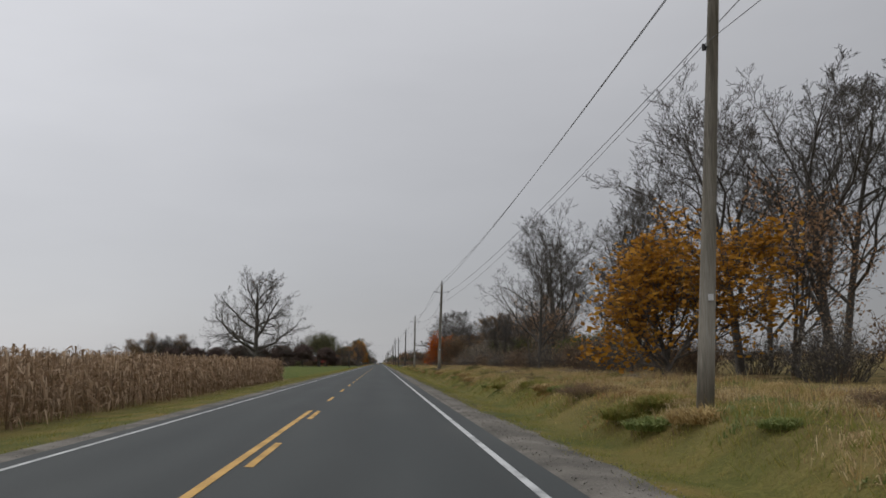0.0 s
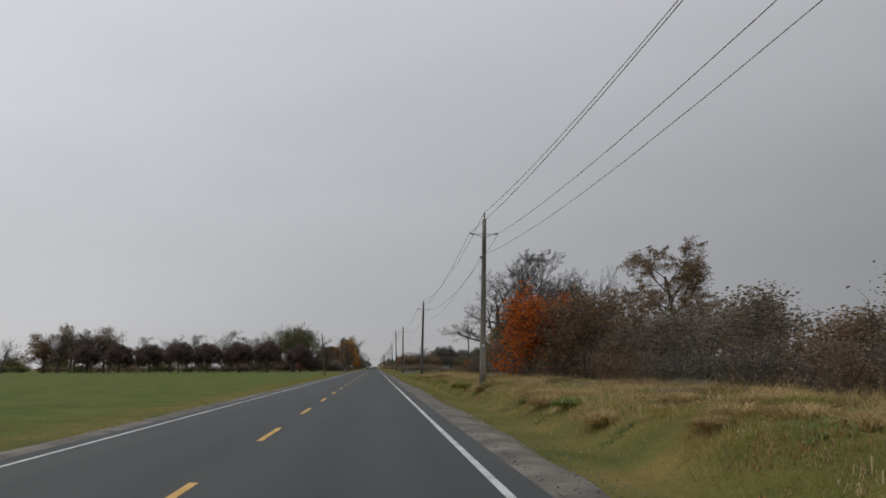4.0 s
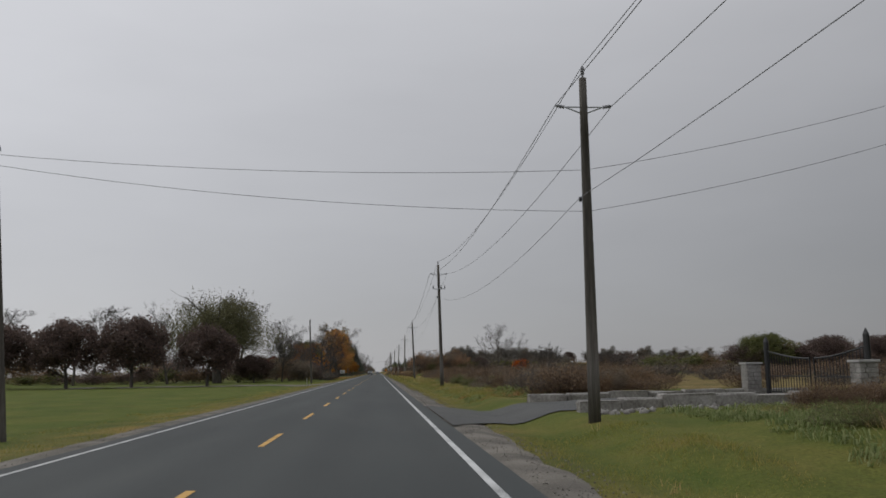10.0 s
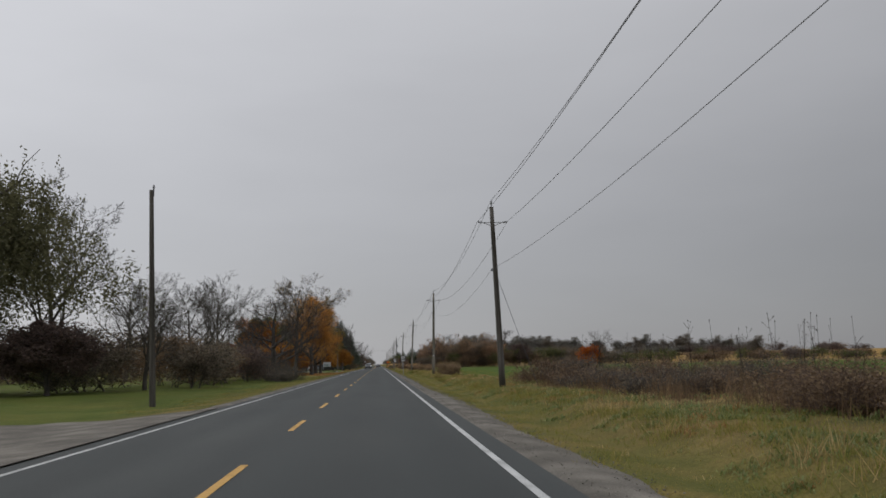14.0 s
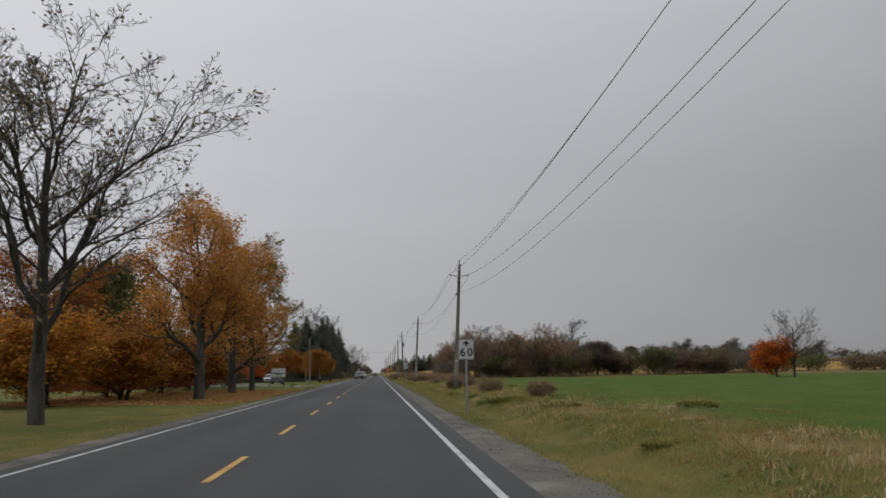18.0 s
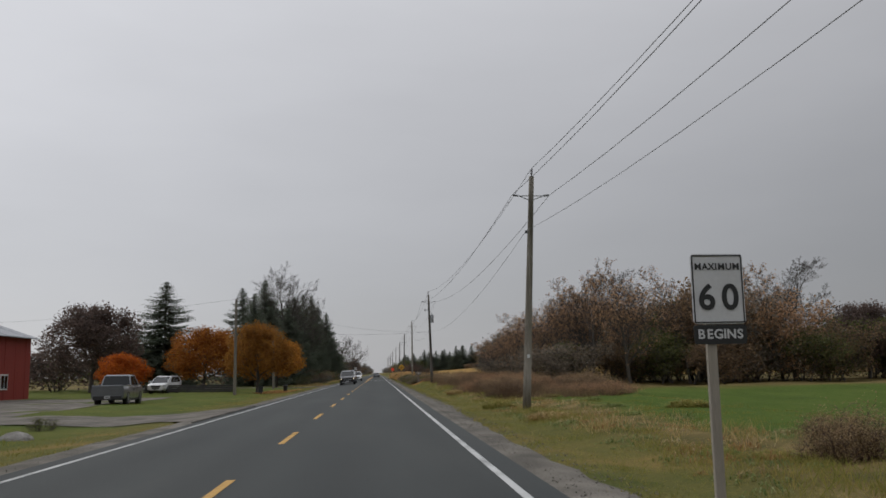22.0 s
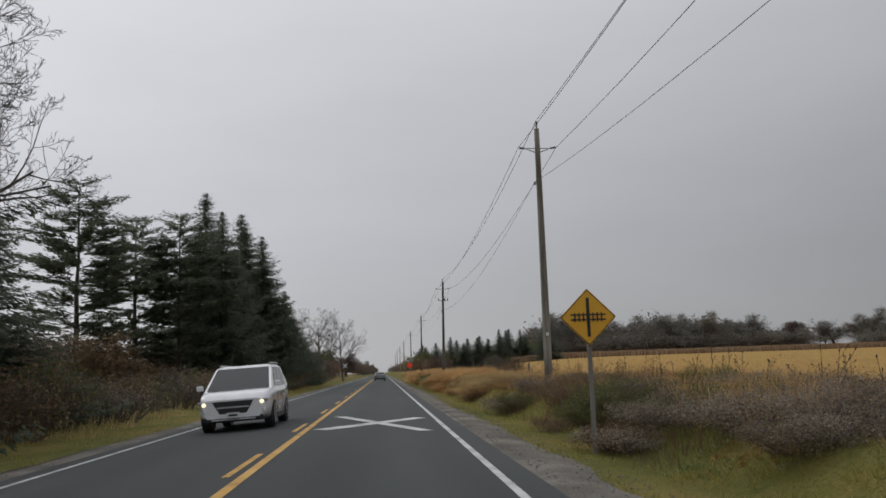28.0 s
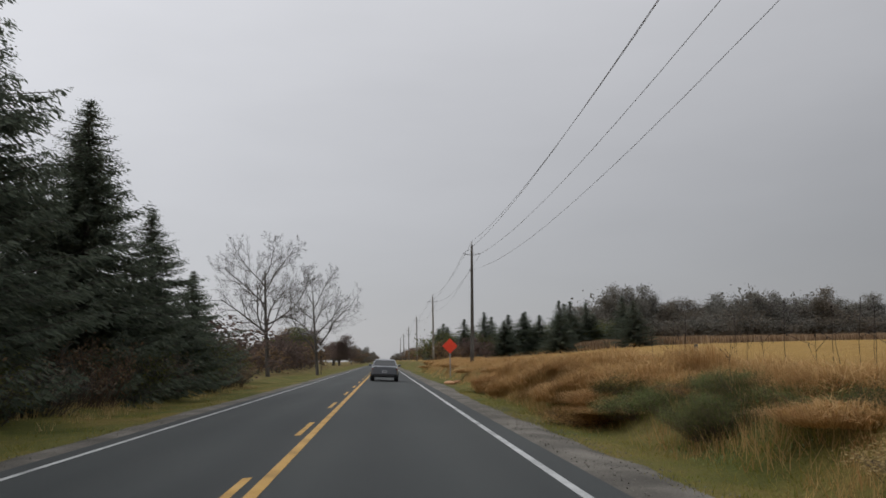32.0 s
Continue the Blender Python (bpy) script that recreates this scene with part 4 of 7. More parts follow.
# ---- trees: kinds ----
bare_tree("bareA", 11, 14, kids=(11, 7, 6, 5, 3), first=0.22, trunk=0.62, ang=(42, 42, 45, 50, 50), lift=0.24)
bare_tree("bareB", 23, 12, kids=(9, 7, 6, 5, 3), first=0.2, trunk=0.5, ang=(60, 48, 48, 50, 50), lift=0.16, ratio=(0.72, 0.56, 0.5, 0.5, 0.5))
bare_tree("bareC", 37, 12, kids=(12, 6, 5, 4, 3), first=0.25, trunk=0.85, ang=(38, 38, 42, 45, 50), lift=0.3, ratio=(0.42, 0.55, 0.5, 0.5, 0.55), r0=0.115)
bare_tree("bareD", 41, 13, kids=(10, 7, 6, 5, 3), first=0.25, trunk=0.55, ang=(72, 52, 50, 55, 55), lift=0.11, ratio=(0.78, 0.55, 0.52, 0.5, 0.5), few=420, leafmat=LEAF_BROWN, r0=0.25, wob=0.22)
bare_tree("bareV", 11, 14, kids=(11, 7, 6, 5, 3), first=0.24, trunk=0.62, ang=(42, 42, 45, 50, 50), lift=0.24, few=2200, leafmat=leaves("last_tan_leaves", (0.16, 0.12, 0.07), (0.26, 0.2, 0.12), (0.36, 0.28, 0.17)), r0=0.21)
bare_tree("bareS", 53, 6, kids=(7, 6, 5, 4), first=0.08, trunk=0.7, ang=(30, 34, 40, 45), ratio=(0.75, 0.55, 0.5, 0.5), lift=0.3, stems=4, r0=0.07)
bare_tree("rusty", 61, 9, kids=(8, 6, 5, 4, 2), first=0.25, trunk=0.6, ang=(45, 45, 48, 50, 50), few=2600, leafmat=RUSTY, stems=2, r0=0.13)
leafy_tree("gold", 71, 18, 28000, 0.2, LEAF_GOLD, kids=(11, 7, 6, 5), first=0.16, trunk=0.75, ang=(58, 46, 45, 50), ratio=(0.55, 0.55, 0.5, 0.5), lift=0.2, jitter=0.35, r0=0.38, low=1.6)
bare_tree("bareE", 49, 13, kids=(14, 8, 6, 5, 3), first=0.24, trunk=0.62, ang=(64, 52, 50, 55, 55), lift=0.14, ratio=(0.62, 0.55, 0.52, 0.5, 0.5), few=500, leafmat=LEAF_BROWN, r0=0.27, wob=0.2)
leafy_tree("openG", 77, 18, 36000, 0.15, LEAF_GOLD, kids=(14, 9, 6, 4), first=0.12, trunk=0.8, ang=(62, 48, 45, 50), ratio=(0.5, 0.5, 0.45, 0.5), lift=0.16, jitter=0.13, r0=0.3, low=1.4)
leafy_tree("airy", 85, 7, 7000, 0.17, LEAF_ORANGE, kids=(12, 8, 6, 4), first=0.08, trunk=0.8, ang=(42, 42, 45, 50), ratio=(0.55, 0.55, 0.5, 0.5), jitter=0.2, low=0.3, stems=3, r0=0.09)
leafy_tree("ora", 83, 7, 10000, 0.22, LEAF_ORANGE, kids=(10, 7, 6, 4), first=0.1, trunk=0.7, ang=(45, 45, 45, 50), ratio=(0.6, 0.55, 0.5, 0.5), jitter=0.3, low=0.4, stems=2, r0=0.1)
leafy_tree("round", 97, 8.3, 17000, 0.25, LEAF_DARK, name="maple_tree", kids=(9, 6, 5, 3), first=0.24, trunk=0.6, fill=0.35, low=1.5, round_crown=(0, 4.9, 3.6, 3.4), r0=0.18)
leafy_tree("mapleO", 101, 9, 26000, 0.2, LEAF_ORANGE, name="maple_tree", kids=(11, 7, 5, 3), first=0.18, trunk=0.7, fill=0.55, low=1.1, round_crown=(0, 5.2, 4.1, 3.9), r0=0.22)
leafy_tree("under", 113, 6, 5200, 0.18, LEAF_OLIVE, name="thicket_tree", kids=(8, 6, 5, 4), first=0.06, trunk=0.7, ang=(45, 45, 45, 50), jitter=0.3, low=0.2, stems=3, r0=0.07)
leafy_tree("far", 115, 6, 2000, 0.3, LEAF_OLIVE, name="hedge_tree", kids=(8, 6, 5), first=0.06, trunk=0.7, ang=(45, 45, 45), ratio=(0.62, 0.55, 0.5), jitter=0.42, low=0.2, stems=3, r0=0.07)
leafy_tree("farT", 119, 16, 8000, 0.36, LEAF_BROWN, name="woodland_tree", kids=(10, 7, 6), first=0.15, trunk=0.75, ang=(50, 46, 45), ratio=(0.55, 0.55, 0.5), jitter=0.6, r0=0.25, low=1.0)
bare_tree("bareF", 13, 14, kids=(11, 7, 6, 3), first=0.2, trunk=0.62, ang=(42, 42, 45, 50), ratio=(0.62, 0.55, 0.5, 0.6), lift=0.24)
willow("willow", 127)
spruce("spruceA", 131, 16, 6.5, gap=0.5)
spruce("spruceB", 137, 17, 8.5, gap=0.46, droop=0.28, first=0.04)
spruce("pine", 139, 17, 9.0, gap=0.38, mat=NEEDLE_PINE, first=0.18, up=True, bushy=1.5, name="pine_tree")
shrub("brushR", 151, n=1500, size=0.1, name="russet_shrub")
shrub("brushG", 157, 2.4, 3.0, 80, 1100, 0.085, GREYBRUSH, TWIG, name="twiggy_shrub")
WEEDSEED = leaves("pale_weed_fluff", (0.16, 0.13, 0.10), (0.28, 0.235, 0.18), (0.40, 0.35, 0.28), through_light=0.5)
shrub("weedbush", 169, 0.9, 2.2, 150, 6500, 0.042, GREYBRUSH, TWIG_RED, name="weed_bush", thick=0.35)
for key, kind in (("weedB", "bramble_clump"), ("weedC", "withered_clump")):
    TEMPLATES[key], SIZES[key] = [kind, "shrub", TEMPLATES["weedbush"][2]], SIZES["weedbush"]
shrub("bushD", 165, 1.4, 2.0, 130, 15000, 0.042, leaves("withered_brown_leaves", (0.15, 0.10, 0.058), (0.26, 0.185, 0.105), (0.37, 0.275, 0.16), gain=1.2), TWIG_RED, name="brown_bush")


def tussock(key, seed, mat, name, n=620, h=0.5, w=1.0, broad=0.016):
    """A mound of arching blades, each bent over at its middle."""
    rng = np.random.default_rng(seed)
    ang, r = rng.uniform(0, 2 * math.pi, n), w * 0.5 * np.sqrt(rng.random(n))
    root = np.stack([np.cos(ang), np.sin(ang)], 1) * r[:, None]
    lean = ang + rng.normal(size=n) * 1.1
    d = np.stack([np.cos(lean), np.sin(lean)], 1)
    H = h * rng.uniform(0.45, 1.0, n) * (1 - 0.5 * (r / (w * 0.5)) ** 2)
    out = h * rng.uniform(0.15, 0.9, n)
    base = np.concatenate([root, np.full((n, 1), -0.06)], 1)
    mid = np.concatenate([root + d * (out * 0.4)[:, None], (H * 0.85)[:, None]], 1)
    tip = np.concatenate([root + d * out[:, None], (H * rng.uniform(0.55, 1.1, n))[:, None]], 1)
    s = np.stack([-d[:, 1], d[:, 0], np.zeros(n)], 1) * broad * 0.5
    V = np.stack([base - s, base + s, mid + s, mid - s, tip + s * 0.3, tip - s * 0.3], 1).reshape(-1, 3)
    k = np.arange(n)[:, None] * 6
    F = np.concatenate([k + np.array([0, 1, 2, 3]), k + np.array([3, 2, 4, 5])])
    SIZES[key] = (h, w)
    template(key, name, "grass", [("blades_mound", mesh("blades_mound", V, F, mat), "")])


tussock("tuft", 171, DRYGRASS, "grass_tussock", 800)
tussock("goldbrush", 179, GOLDGRASS, "reed_clump", 1500, 1.1, 1.9, 0.017)
tussock("weed", 173, leaves("dark_green_weed_leaves", (0.06, 0.078, 0.024), (0.105, 0.125, 0.04), (0.17, 0.18, 0.07), gain=2.0), "weed_clump", 520, 0.34, 1.1, 0.034)
shrub("brushO", 163, 2.2, 3.2, 60, 2200, 0.09, LEAF_OLIVE, TWIG, name="olive_shrub")

# ---- trees: right side of the road ----
rnd = random.Random(8)
BARE = "tall leafless tree with dense grey twigs, at the field edge"
for k, x, y, h, w in (("bareA", 19.2, 40.2, 15.2, 9.6), ("bareA", 22.5, 38, 16, 11), ("bareC", 25.5, 42, 16.5, 8), ("bareB", 14.5, 67.5, 10.3, 7.5), ("bareC", 17.8, 55.3, 12.8, 4.5),
                      ("bareC", 19.2, 57, 13.5, 5), ("bareB", 22, 64, 11, 7), ("bareC", 15.9, 47.5, 10, 4.5), ("bareS", 15.9, 99.3, 7.6, 5), ("bareA", 18.6, 82.5, 16.5, 9.5), ("bareC", 20.0, 84, 13.8, 5.5), ("bareS", 19, 104, 7, 4.5),
                      ("bareC", 20.5, 101, 9.5, 5), ("bareS", 22, 112, 8, 6), ("bareC", 13.5, 170, 10.8, 5.0), ("bareC", 15.4, 173, 11.4, 5.4), ("bareB", 19, 166, 9, 6), ("bareB", 21, 181, 10, 7), ("bareA", 16.5, 163, 8.3, 5.5),
                      ("bareD", 17.6, 203, 13.6, 12), ("bareC", 21.5, 207, 14, 6.5), ("bareB", 25, 214, 9.5, 8), ("bareB", 16.3, 346, 6.8, 5.0), ("bareS", 24.5, 357, 4.9, 4.6), ("bareS", 34, 362, 4, 5),
                      ("rusty", 15.8, 78, 7.2, 4.2), ("rusty", 21, 92, 8, 5), ("bareC", 31, 105, 14, 7), ("bareA", 27, 76, 12, 9), ("bareB", 30, 60, 13, 10)):
    plant(k, x, y, h, w, rnd.uniform(0, 360), BARE if k[0] == "b" else "thin tree with rusty brown leaves among brush")
plant("airy", 12.9, 33, 7.6, 6.6, 40, "small tree in yellow-orange autumn leaf under bare trees", leafmat=leaves("amber_leaves", (0.2, 0.085, 0.015), (0.40, 0.19, 0.025), (0.55, 0.30, 0.045)))
plant("rusty", 20.0, 37, 9.5, 6.0, 160, "tree with thin red-brown autumn leaves")
plant("airy", 12.0, 154, 7.0, 4.3, 90, "bushy small tree in bright orange autumn leaf", leafmat=LEAF_RED)
plant("openG", 23, 157, 10.2, 8, 10, "dark-leaved brown tree behind the verge", leafmat=LEAF_BROWN)
plant("under", 15.5, 152, 6.2, 5, 80, "dark brown small tree in the hedge", leafmat=LEAF_BROWN)
plant("mapleO", 28.7, 262.5, 10.3, 9.8, 30, "round maple in dark red and orange leaf on a lawn", leafmat=leaves("maroon_orange_leaves", (0.07, 0.034, 0.016), (0.19, 0.075, 0.02), (0.38, 0.165, 0.026)))
plant("under", 23, 222, 6.2, 6.5, 10, "dark brown tree with fading orange leaves", leafmat=LEAF_BROWN)
plant("under", 27, 217, 7.5, 8, 70, "tree with dull orange-brown leaves", leafmat=LEAF_ORANGE)
plant("under", 20, 211, 4.8, 6, 130, "dense olive-brown undergrowth tree")
plant("under", 15, 188, 4.4, 5, 220, "dark brown twiggy thicket tree", leafmat=LEAF_BROWN)
plant("under", 18.5, 193, 6.0, 6, 300, "dark olive thicket tree")
plant("under", 33, 274, 5.2, 6, 200, "dark hedge tree beside the lawn", leafmat=LEAF_OLIVE)
plant("spruceA", 30.5, 268, 5.0, 5.0, 20, "dark clipped evergreen under the maple")
plant("spruceA", 38.0, 270, 5.4, 6.5, 80, "green clipped evergreen on the lawn")
plant("bareA", 36.3, 262, 15.2, 10.5, 200, "leafless lawn tree with grey twigs")
plant("openG", 43.0, 266, 17.6, 13, 70, "tall lawn tree in thin red-brown leaf", leafmat=LEAF_BROWN)
plant("under", 42.0, 268, 8.5, 9, 170, "dull red-brown tree on the lawn", leafmat=LEAF_DARK)
plant("openG", 52.0, 270, 17, 13, 170, "tall lawn tree in thin brown leaf", leafmat=LEAF_BROWN)
plant("under", 50.0, 275, 7, 9, 250, "dark hedge tree beyond the lawn", leafmat=LEAF_BROWN)
for bx, by in ((13.6, 267.4), (14.6, 267.0), (15.4, 267.8), (16.1, 267.0)):
    plant("bushD", bx, by, 0.85, 1.7, 70 * bx, "red-brown shrub in front of the stone wall", "shrubs at the wall", RUSSET, part_named="foliage")
for bx, by in ((19.6, 266.2), (21.5, 266.0), (20.6, 265.4)):
    plant("bushD", bx, by, 0.8, 1.2, 60 * bx, "red-brown garden shrub at the pole's foot", "shrubs at the pole")
plant("bareB", 52.7, 536, 8.6, 6.8, 0, "lone small leafless tree at the field edge")
plant("ora", 51.2, 537.5, 5.4, 4.8, 0, "red-leaved bush under a small bare tree", leafmat=LEAF_RED)
for i in range(52):  # hedgerow brush under the trees
    y = 26 + 3.6 * i + rnd.uniform(-1.2, 1.2)
    if 262 < y:
        break
    x = 12.6 + rnd.uniform(0, 2.2) + (1.2 if y < 60 else 0)
    plant("brushG" if i % 3 else "brushR", x + (1.5 if i % 2 else 4.5), y, rnd.uniform(1.8, 3.0), rnd.uniform(3.4, 4.8), rnd.uniform(0, 360), "tangled grey-brown hedgerow shrub beneath trees", "hedgerow shrubs")
    if i % 2 and y > 62:
        plant("under", x + 7, y + 1, rnd.uniform(3.2, 5.2), rnd.uniform(5, 6.5), rnd.uniform(0, 360), "dark brown thicket tree in the hedgerow", "hedgerow trees", rnd.choice([GREYBRUSH, LEAF_BROWN, GREYBRUSH, LEAF_OLIVE]))
for i in range(150):  # russet scrub beside the road and behind it
    u = rnd.random()
    y = 286 + 108 * rnd.random()
    x = 10.4 + 2 * rnd.random() if i % 3 == 0 else 12 + 62 * u ** 1.6
    plant("brushR" if rnd.random() < 0.78 else "brushG", x, y, rnd.uniform(0.8, 1.85) * (1 if x < 24 else 1.2), rnd.uniform(2.2, 3.8) * (1 if x < 24 else 1.8), rnd.uniform(0, 360), "russet brown autumn scrub bush", "scrub bushes")
for i in range(60):  # far hedge behind scrub and field
    x = 45 + 130 * (i / 60)
    plant("far", x + rnd.uniform(-2, 2), 405 - 0.15 * x + rnd.uniform(-6, 6) if i % 2 else 600 + rnd.uniform(-8, 8) + 0.1 * x, rnd.uniform(3.0, 5.2), rnd.uniform(6, 9), rnd.uniform(0, 360), "dark hedge tree across the fields", "far hedge trees", rnd.choice([LEAF_BROWN, LEAF_DARK, LEAF_OLIVE]))
for x, y, h, w in ((8.5, 424.6, 1.5, 2.4), (9.9, 436.8, 1.2, 2.1), (9.6, 475, 0.9, 1.3), (8.8, 486, 1.1, 1.6), (7.8, 499, 1.3, 1.3), (9.6, 507, 1.0, 1.6), (9.0, 537, 0.9, 1.4)):
    plant("bushD", x, y, h, w, rnd.uniform(0, 360), "dense withered brown bush on the grassy bank", "field-edge bushes")
for k, x, y, h, w in (("rusty", 20, 592, 8.8, 6), ("bareC", 24, 597, 10, 5), ("rusty", 29, 594, 10, 7), ("rusty", 34, 597, 10.6, 7), ("bareC", 40, 600, 11, 6), ("rusty", 18.2, 603, 7.0, 5), ("rusty", 18.0, 611, 6.2, 5), ("rusty", 17.6, 619, 5.2, 4.6),
                      ("bareS", 17, 628, 4.2, 4.4), ("bareS", 17, 637, 3.5, 4.4), ("bareS", 18, 648, 2.5, 4), ("rusty", 26, 588, 8, 6), ("rusty", 22.5, 606, 9, 6)):
    plant(k, x, y, h, w, rnd.uniform(0, 360), "leaning hedge tree with rusty leaves and bare twigs" if k == "rusty" else BARE, "field hedge")
for hy, hh in ((607, 4.6), (614, 4.2), (622, 3.6), (632, 3.0)):
    plant("under", 18.6, hy, hh, 5.4, hy * 3, "low twiggy hedge tree in grey-brown leaf", "field hedge", GREYBRUSH)
rh = random.Random(52)
for i in range(17):  # the hedge beside the road, bent over by the wind
    y = 586 + 4.0 * i
    plant("rusty", 18.6 + rh.uniform(-0.8, 1.6), y, (9.4 - 5.6 * i / 17) * rh.uniform(0.9, 1.08), rh.uniform(4.6, 6.0), rh.uniform(0, 360), "wind-bent hedge tree with rusty leaves and bare twigs", "field hedge", lean=(0, rh.uniform(5, 13)))
plant("mapleO", 43.6, 594, 6.8, 6.4, 10, "round dark tree standing by the field hedge", leafmat=LEAF_DARK)
for i in range(18):
    x = 23 + 0.72 * i
    plant("under", x, 594 + rnd.uniform(-4, 8), (4.2 + 4.6 * math.sin(math.pi * (i + 3) / 26)) * rnd.uniform(0.85, 1.08), rnd.uniform(5, 7), rnd.uniform(0, 360), "dense twiggy hedge tree in grey-brown leaf", "field hedge", (GREYBRUSH, RUSTY, LEAF_OLIVE, LEAF_BROWN)[i % 4])
for i in range(34):
    x = 15.5 + 1.7 * i + rnd.uniform(-0.8, 0.8)
    plant("under", x, 590 + rnd.uniform(-3, 9), rnd.uniform(2.6, 4.2) if x < 24 else rnd.uniform(4.0, 6.0), rnd.uniform(4.5, 6.5), rnd.uniform(0, 360), "dense dark hedge tree with olive and brown leaves", "field hedge", rnd.choice([LEAF_BROWN, LEAF_OLIVE, GREYBRUSH]))
for i in range(80):
    y = 568 + 78 * rnd.random()
    plant("weedB", 8.6 + 7.5 * rnd.random(), y, rnd.uniform(0.7, 1.3) * float(1 - 0.6 * smooth(616, 632, y)), rnd.uniform(2.4, 3.8), rnd.uniform(0, 360), "low brown weeds and brambles on the bank", "bank weeds", (bpy.data.materials["withered_brown_leaves"], RUSTY, LEAF_BROWN, RUSSET, RUSTY)[i % 5], part_named="foliage")
for i in range(84):  # distant wood beyond the stubble
    u = i / 84
    lump = 0.72 + 0.28 * math.sin(u * 21) * math.sin(u * 9 + 1)
    x, y = 66 + 92 * u + rnd.uniform(-4, 4), 985 + rnd.uniform(-16, 30)
    kind = ("bareF", "farT", "far", "farT")[i % 4]
    plant(kind, x, y, rnd.uniform(15.5, 21) * lump, rnd.uniform(11, 15), rnd.uniform(0, 360), "far woodland tree, dark and half bare", "distant wood", leafmat=None if kind == "bareF" else rnd.choice([FARWOOD, FARWOOD, FARWOOD, FARWOOD_WARM, FARWOOD]))
rw = random.Random(17)
for i in range(44):  # understorey that closes the wood's edge
    plant("far", 62 + 2.3 * i + rw.uniform(-1, 1), 965 + rw.uniform(-4, 6), rw.uniform(6.5, 10), rw.uniform(10, 13), rw.uniform(0, 360), "dark undergrowth tree at the far wood's edge", "distant wood", rw.choice([FARWOOD, FARWOOD, FARWOOD_WARM]))
plant("mapleO", 169, 985, 12, 10, 0, "lone far tree on the field edge", leafmat=LEAF_DARK)
for i in range(26):
    plant("farT" if i % 2 else "bareF", 188 + 4 * i, 985 + rnd.uniform(-14, 20), rnd.uniform(11, 17), rnd.uniform(11, 15), rnd.uniform(0, 360), "far woodland tree beyond the stubble", "distant wood", leafmat=rnd.choice([FARWOOD, FARWOOD_WARM]) if i % 2 else None)
for i in range(9):
    plant("mapleO" if i % 3 else "under", 50 + 3.4 * i, 360 + rnd.uniform(-6, 6), rnd.uniform(3.6, 5.8), rnd.uniform(6, 8), rnd.uniform(0, 360), "dark leafy tree across the lawn and scrub", "trees beyond the gateway", leafmat=rnd.choice([LEAF_DARK, LEAF_OLIVE, LEAF_BROWN]))
for i in range(26):  # far field trees closing the view
    plant("far", 230 + 16 * i, 960 + rnd.uniform(-60, 60), rnd.uniform(6, 11), rnd.uniform(12, 18), rnd.uniform(0, 360), "far tree on the fields' edge", "far trees", rnd.choice([LEAF_BROWN, LEAF_DARK]))
for i in range(20):  # conifer windbreak ahead on the right
    plant("spruceA", 13 + rnd.uniform(-1, 2) + i * 1.9, 925 + rnd.uniform(-12, 12) - i * 1.2, rnd.uniform(7.0, 11.0), rnd.uniform(8, 10.5), rnd.uniform(0, 360), "dark conifer in a windbreak row", "windbreak conifers")
for i in range(14):
    plant("far", 14 + 3 * i, 918 + rnd.uniform(-6, 6), rnd.uniform(5, 7.2), 8, rnd.uniform(0, 360), "dark tree filling the windbreak row", "windbreak conifers", LEAF_OLIVE)
for i in range(16):
    plant("far", 12 + rnd.uniform(0, 5), 880 + i * 14, rnd.uniform(3, 6), 6, rnd.uniform(0, 360), "roadside thicket tree in the distance", "far roadside trees", rnd.choice([LEAF_BROWN, LEAF_DARK]))

# ---- trees: left side of the road ----
plant("bareE", -13.1, 104, 13.6, 9.6, 20, "broad old tree nearly bare at the end of the corn")
plant("bareS", -17, 129, 4.8, 3.5, 20, "small bare tree on the lawn")
for i, (x, y) in enumerate(((-49.3, 367), (-39.6, 364), (-30.8, 363), (-20.9, 363), (-58.5, 368), (-68, 371), (-78, 373), (-88, 375))):
    plant("round", x, y, rnd.uniform(9.0, 10.2) if i != 3 else 8.6, rnd.uniform(7.6, 8.6) if i != 3 else 7.0, rnd.uniform(0, 360), "round dark red-brown maple in a lawn row", "row of round maples", leafmat=LEAF_DARK)
rb = random.Random(33)
for i in range(11):
    plant(("bareF", "bareC")[i % 2], -34 - 8.5 * i + rb.uniform(-2, 2), 392 + rb.uniform(-6, 8), rb.uniform(12, 15), rb.uniform(7, 10), rb.uniform(0, 360), "bare grey tree behind the row of maples", "bare trees behind the maples")
plant("round", -19.9, 399.3, 5.2, 5.6, 40, "dark rounded shrub tree at the lawn edge", leafmat=LEAF_DARK)
for i in range(46):  # low hedge and far trees behind the maple row
    hx = -24 - 3.2 * i + rnd.uniform(-1, 1)
    plant("far", hx, 405 + rnd.uniform(-8, 8) - 0.12 * hx, rnd.uniform(2.2, 3.6), rnd.uniform(5, 7.5), rnd.uniform(0, 360), "low dark hedge tree behind the maple row", "hedge behind the maples", rnd.choice([LEAF_DARK, LEAF_BROWN, LEAF_OLIVE]))
for hx, hy, hh in ((-88, 392, 16), (-99, 396, 17), (-108, 392, 14)):
    plant("farT", hx, hy, hh, 12, hx * 7, "large half-bare brown tree beyond the lawn", "far lawn trees", LEAF_BROWN)
plant("willow", -26.6, 401, 17.6, 17, 0, "large green willow with hanging branches")
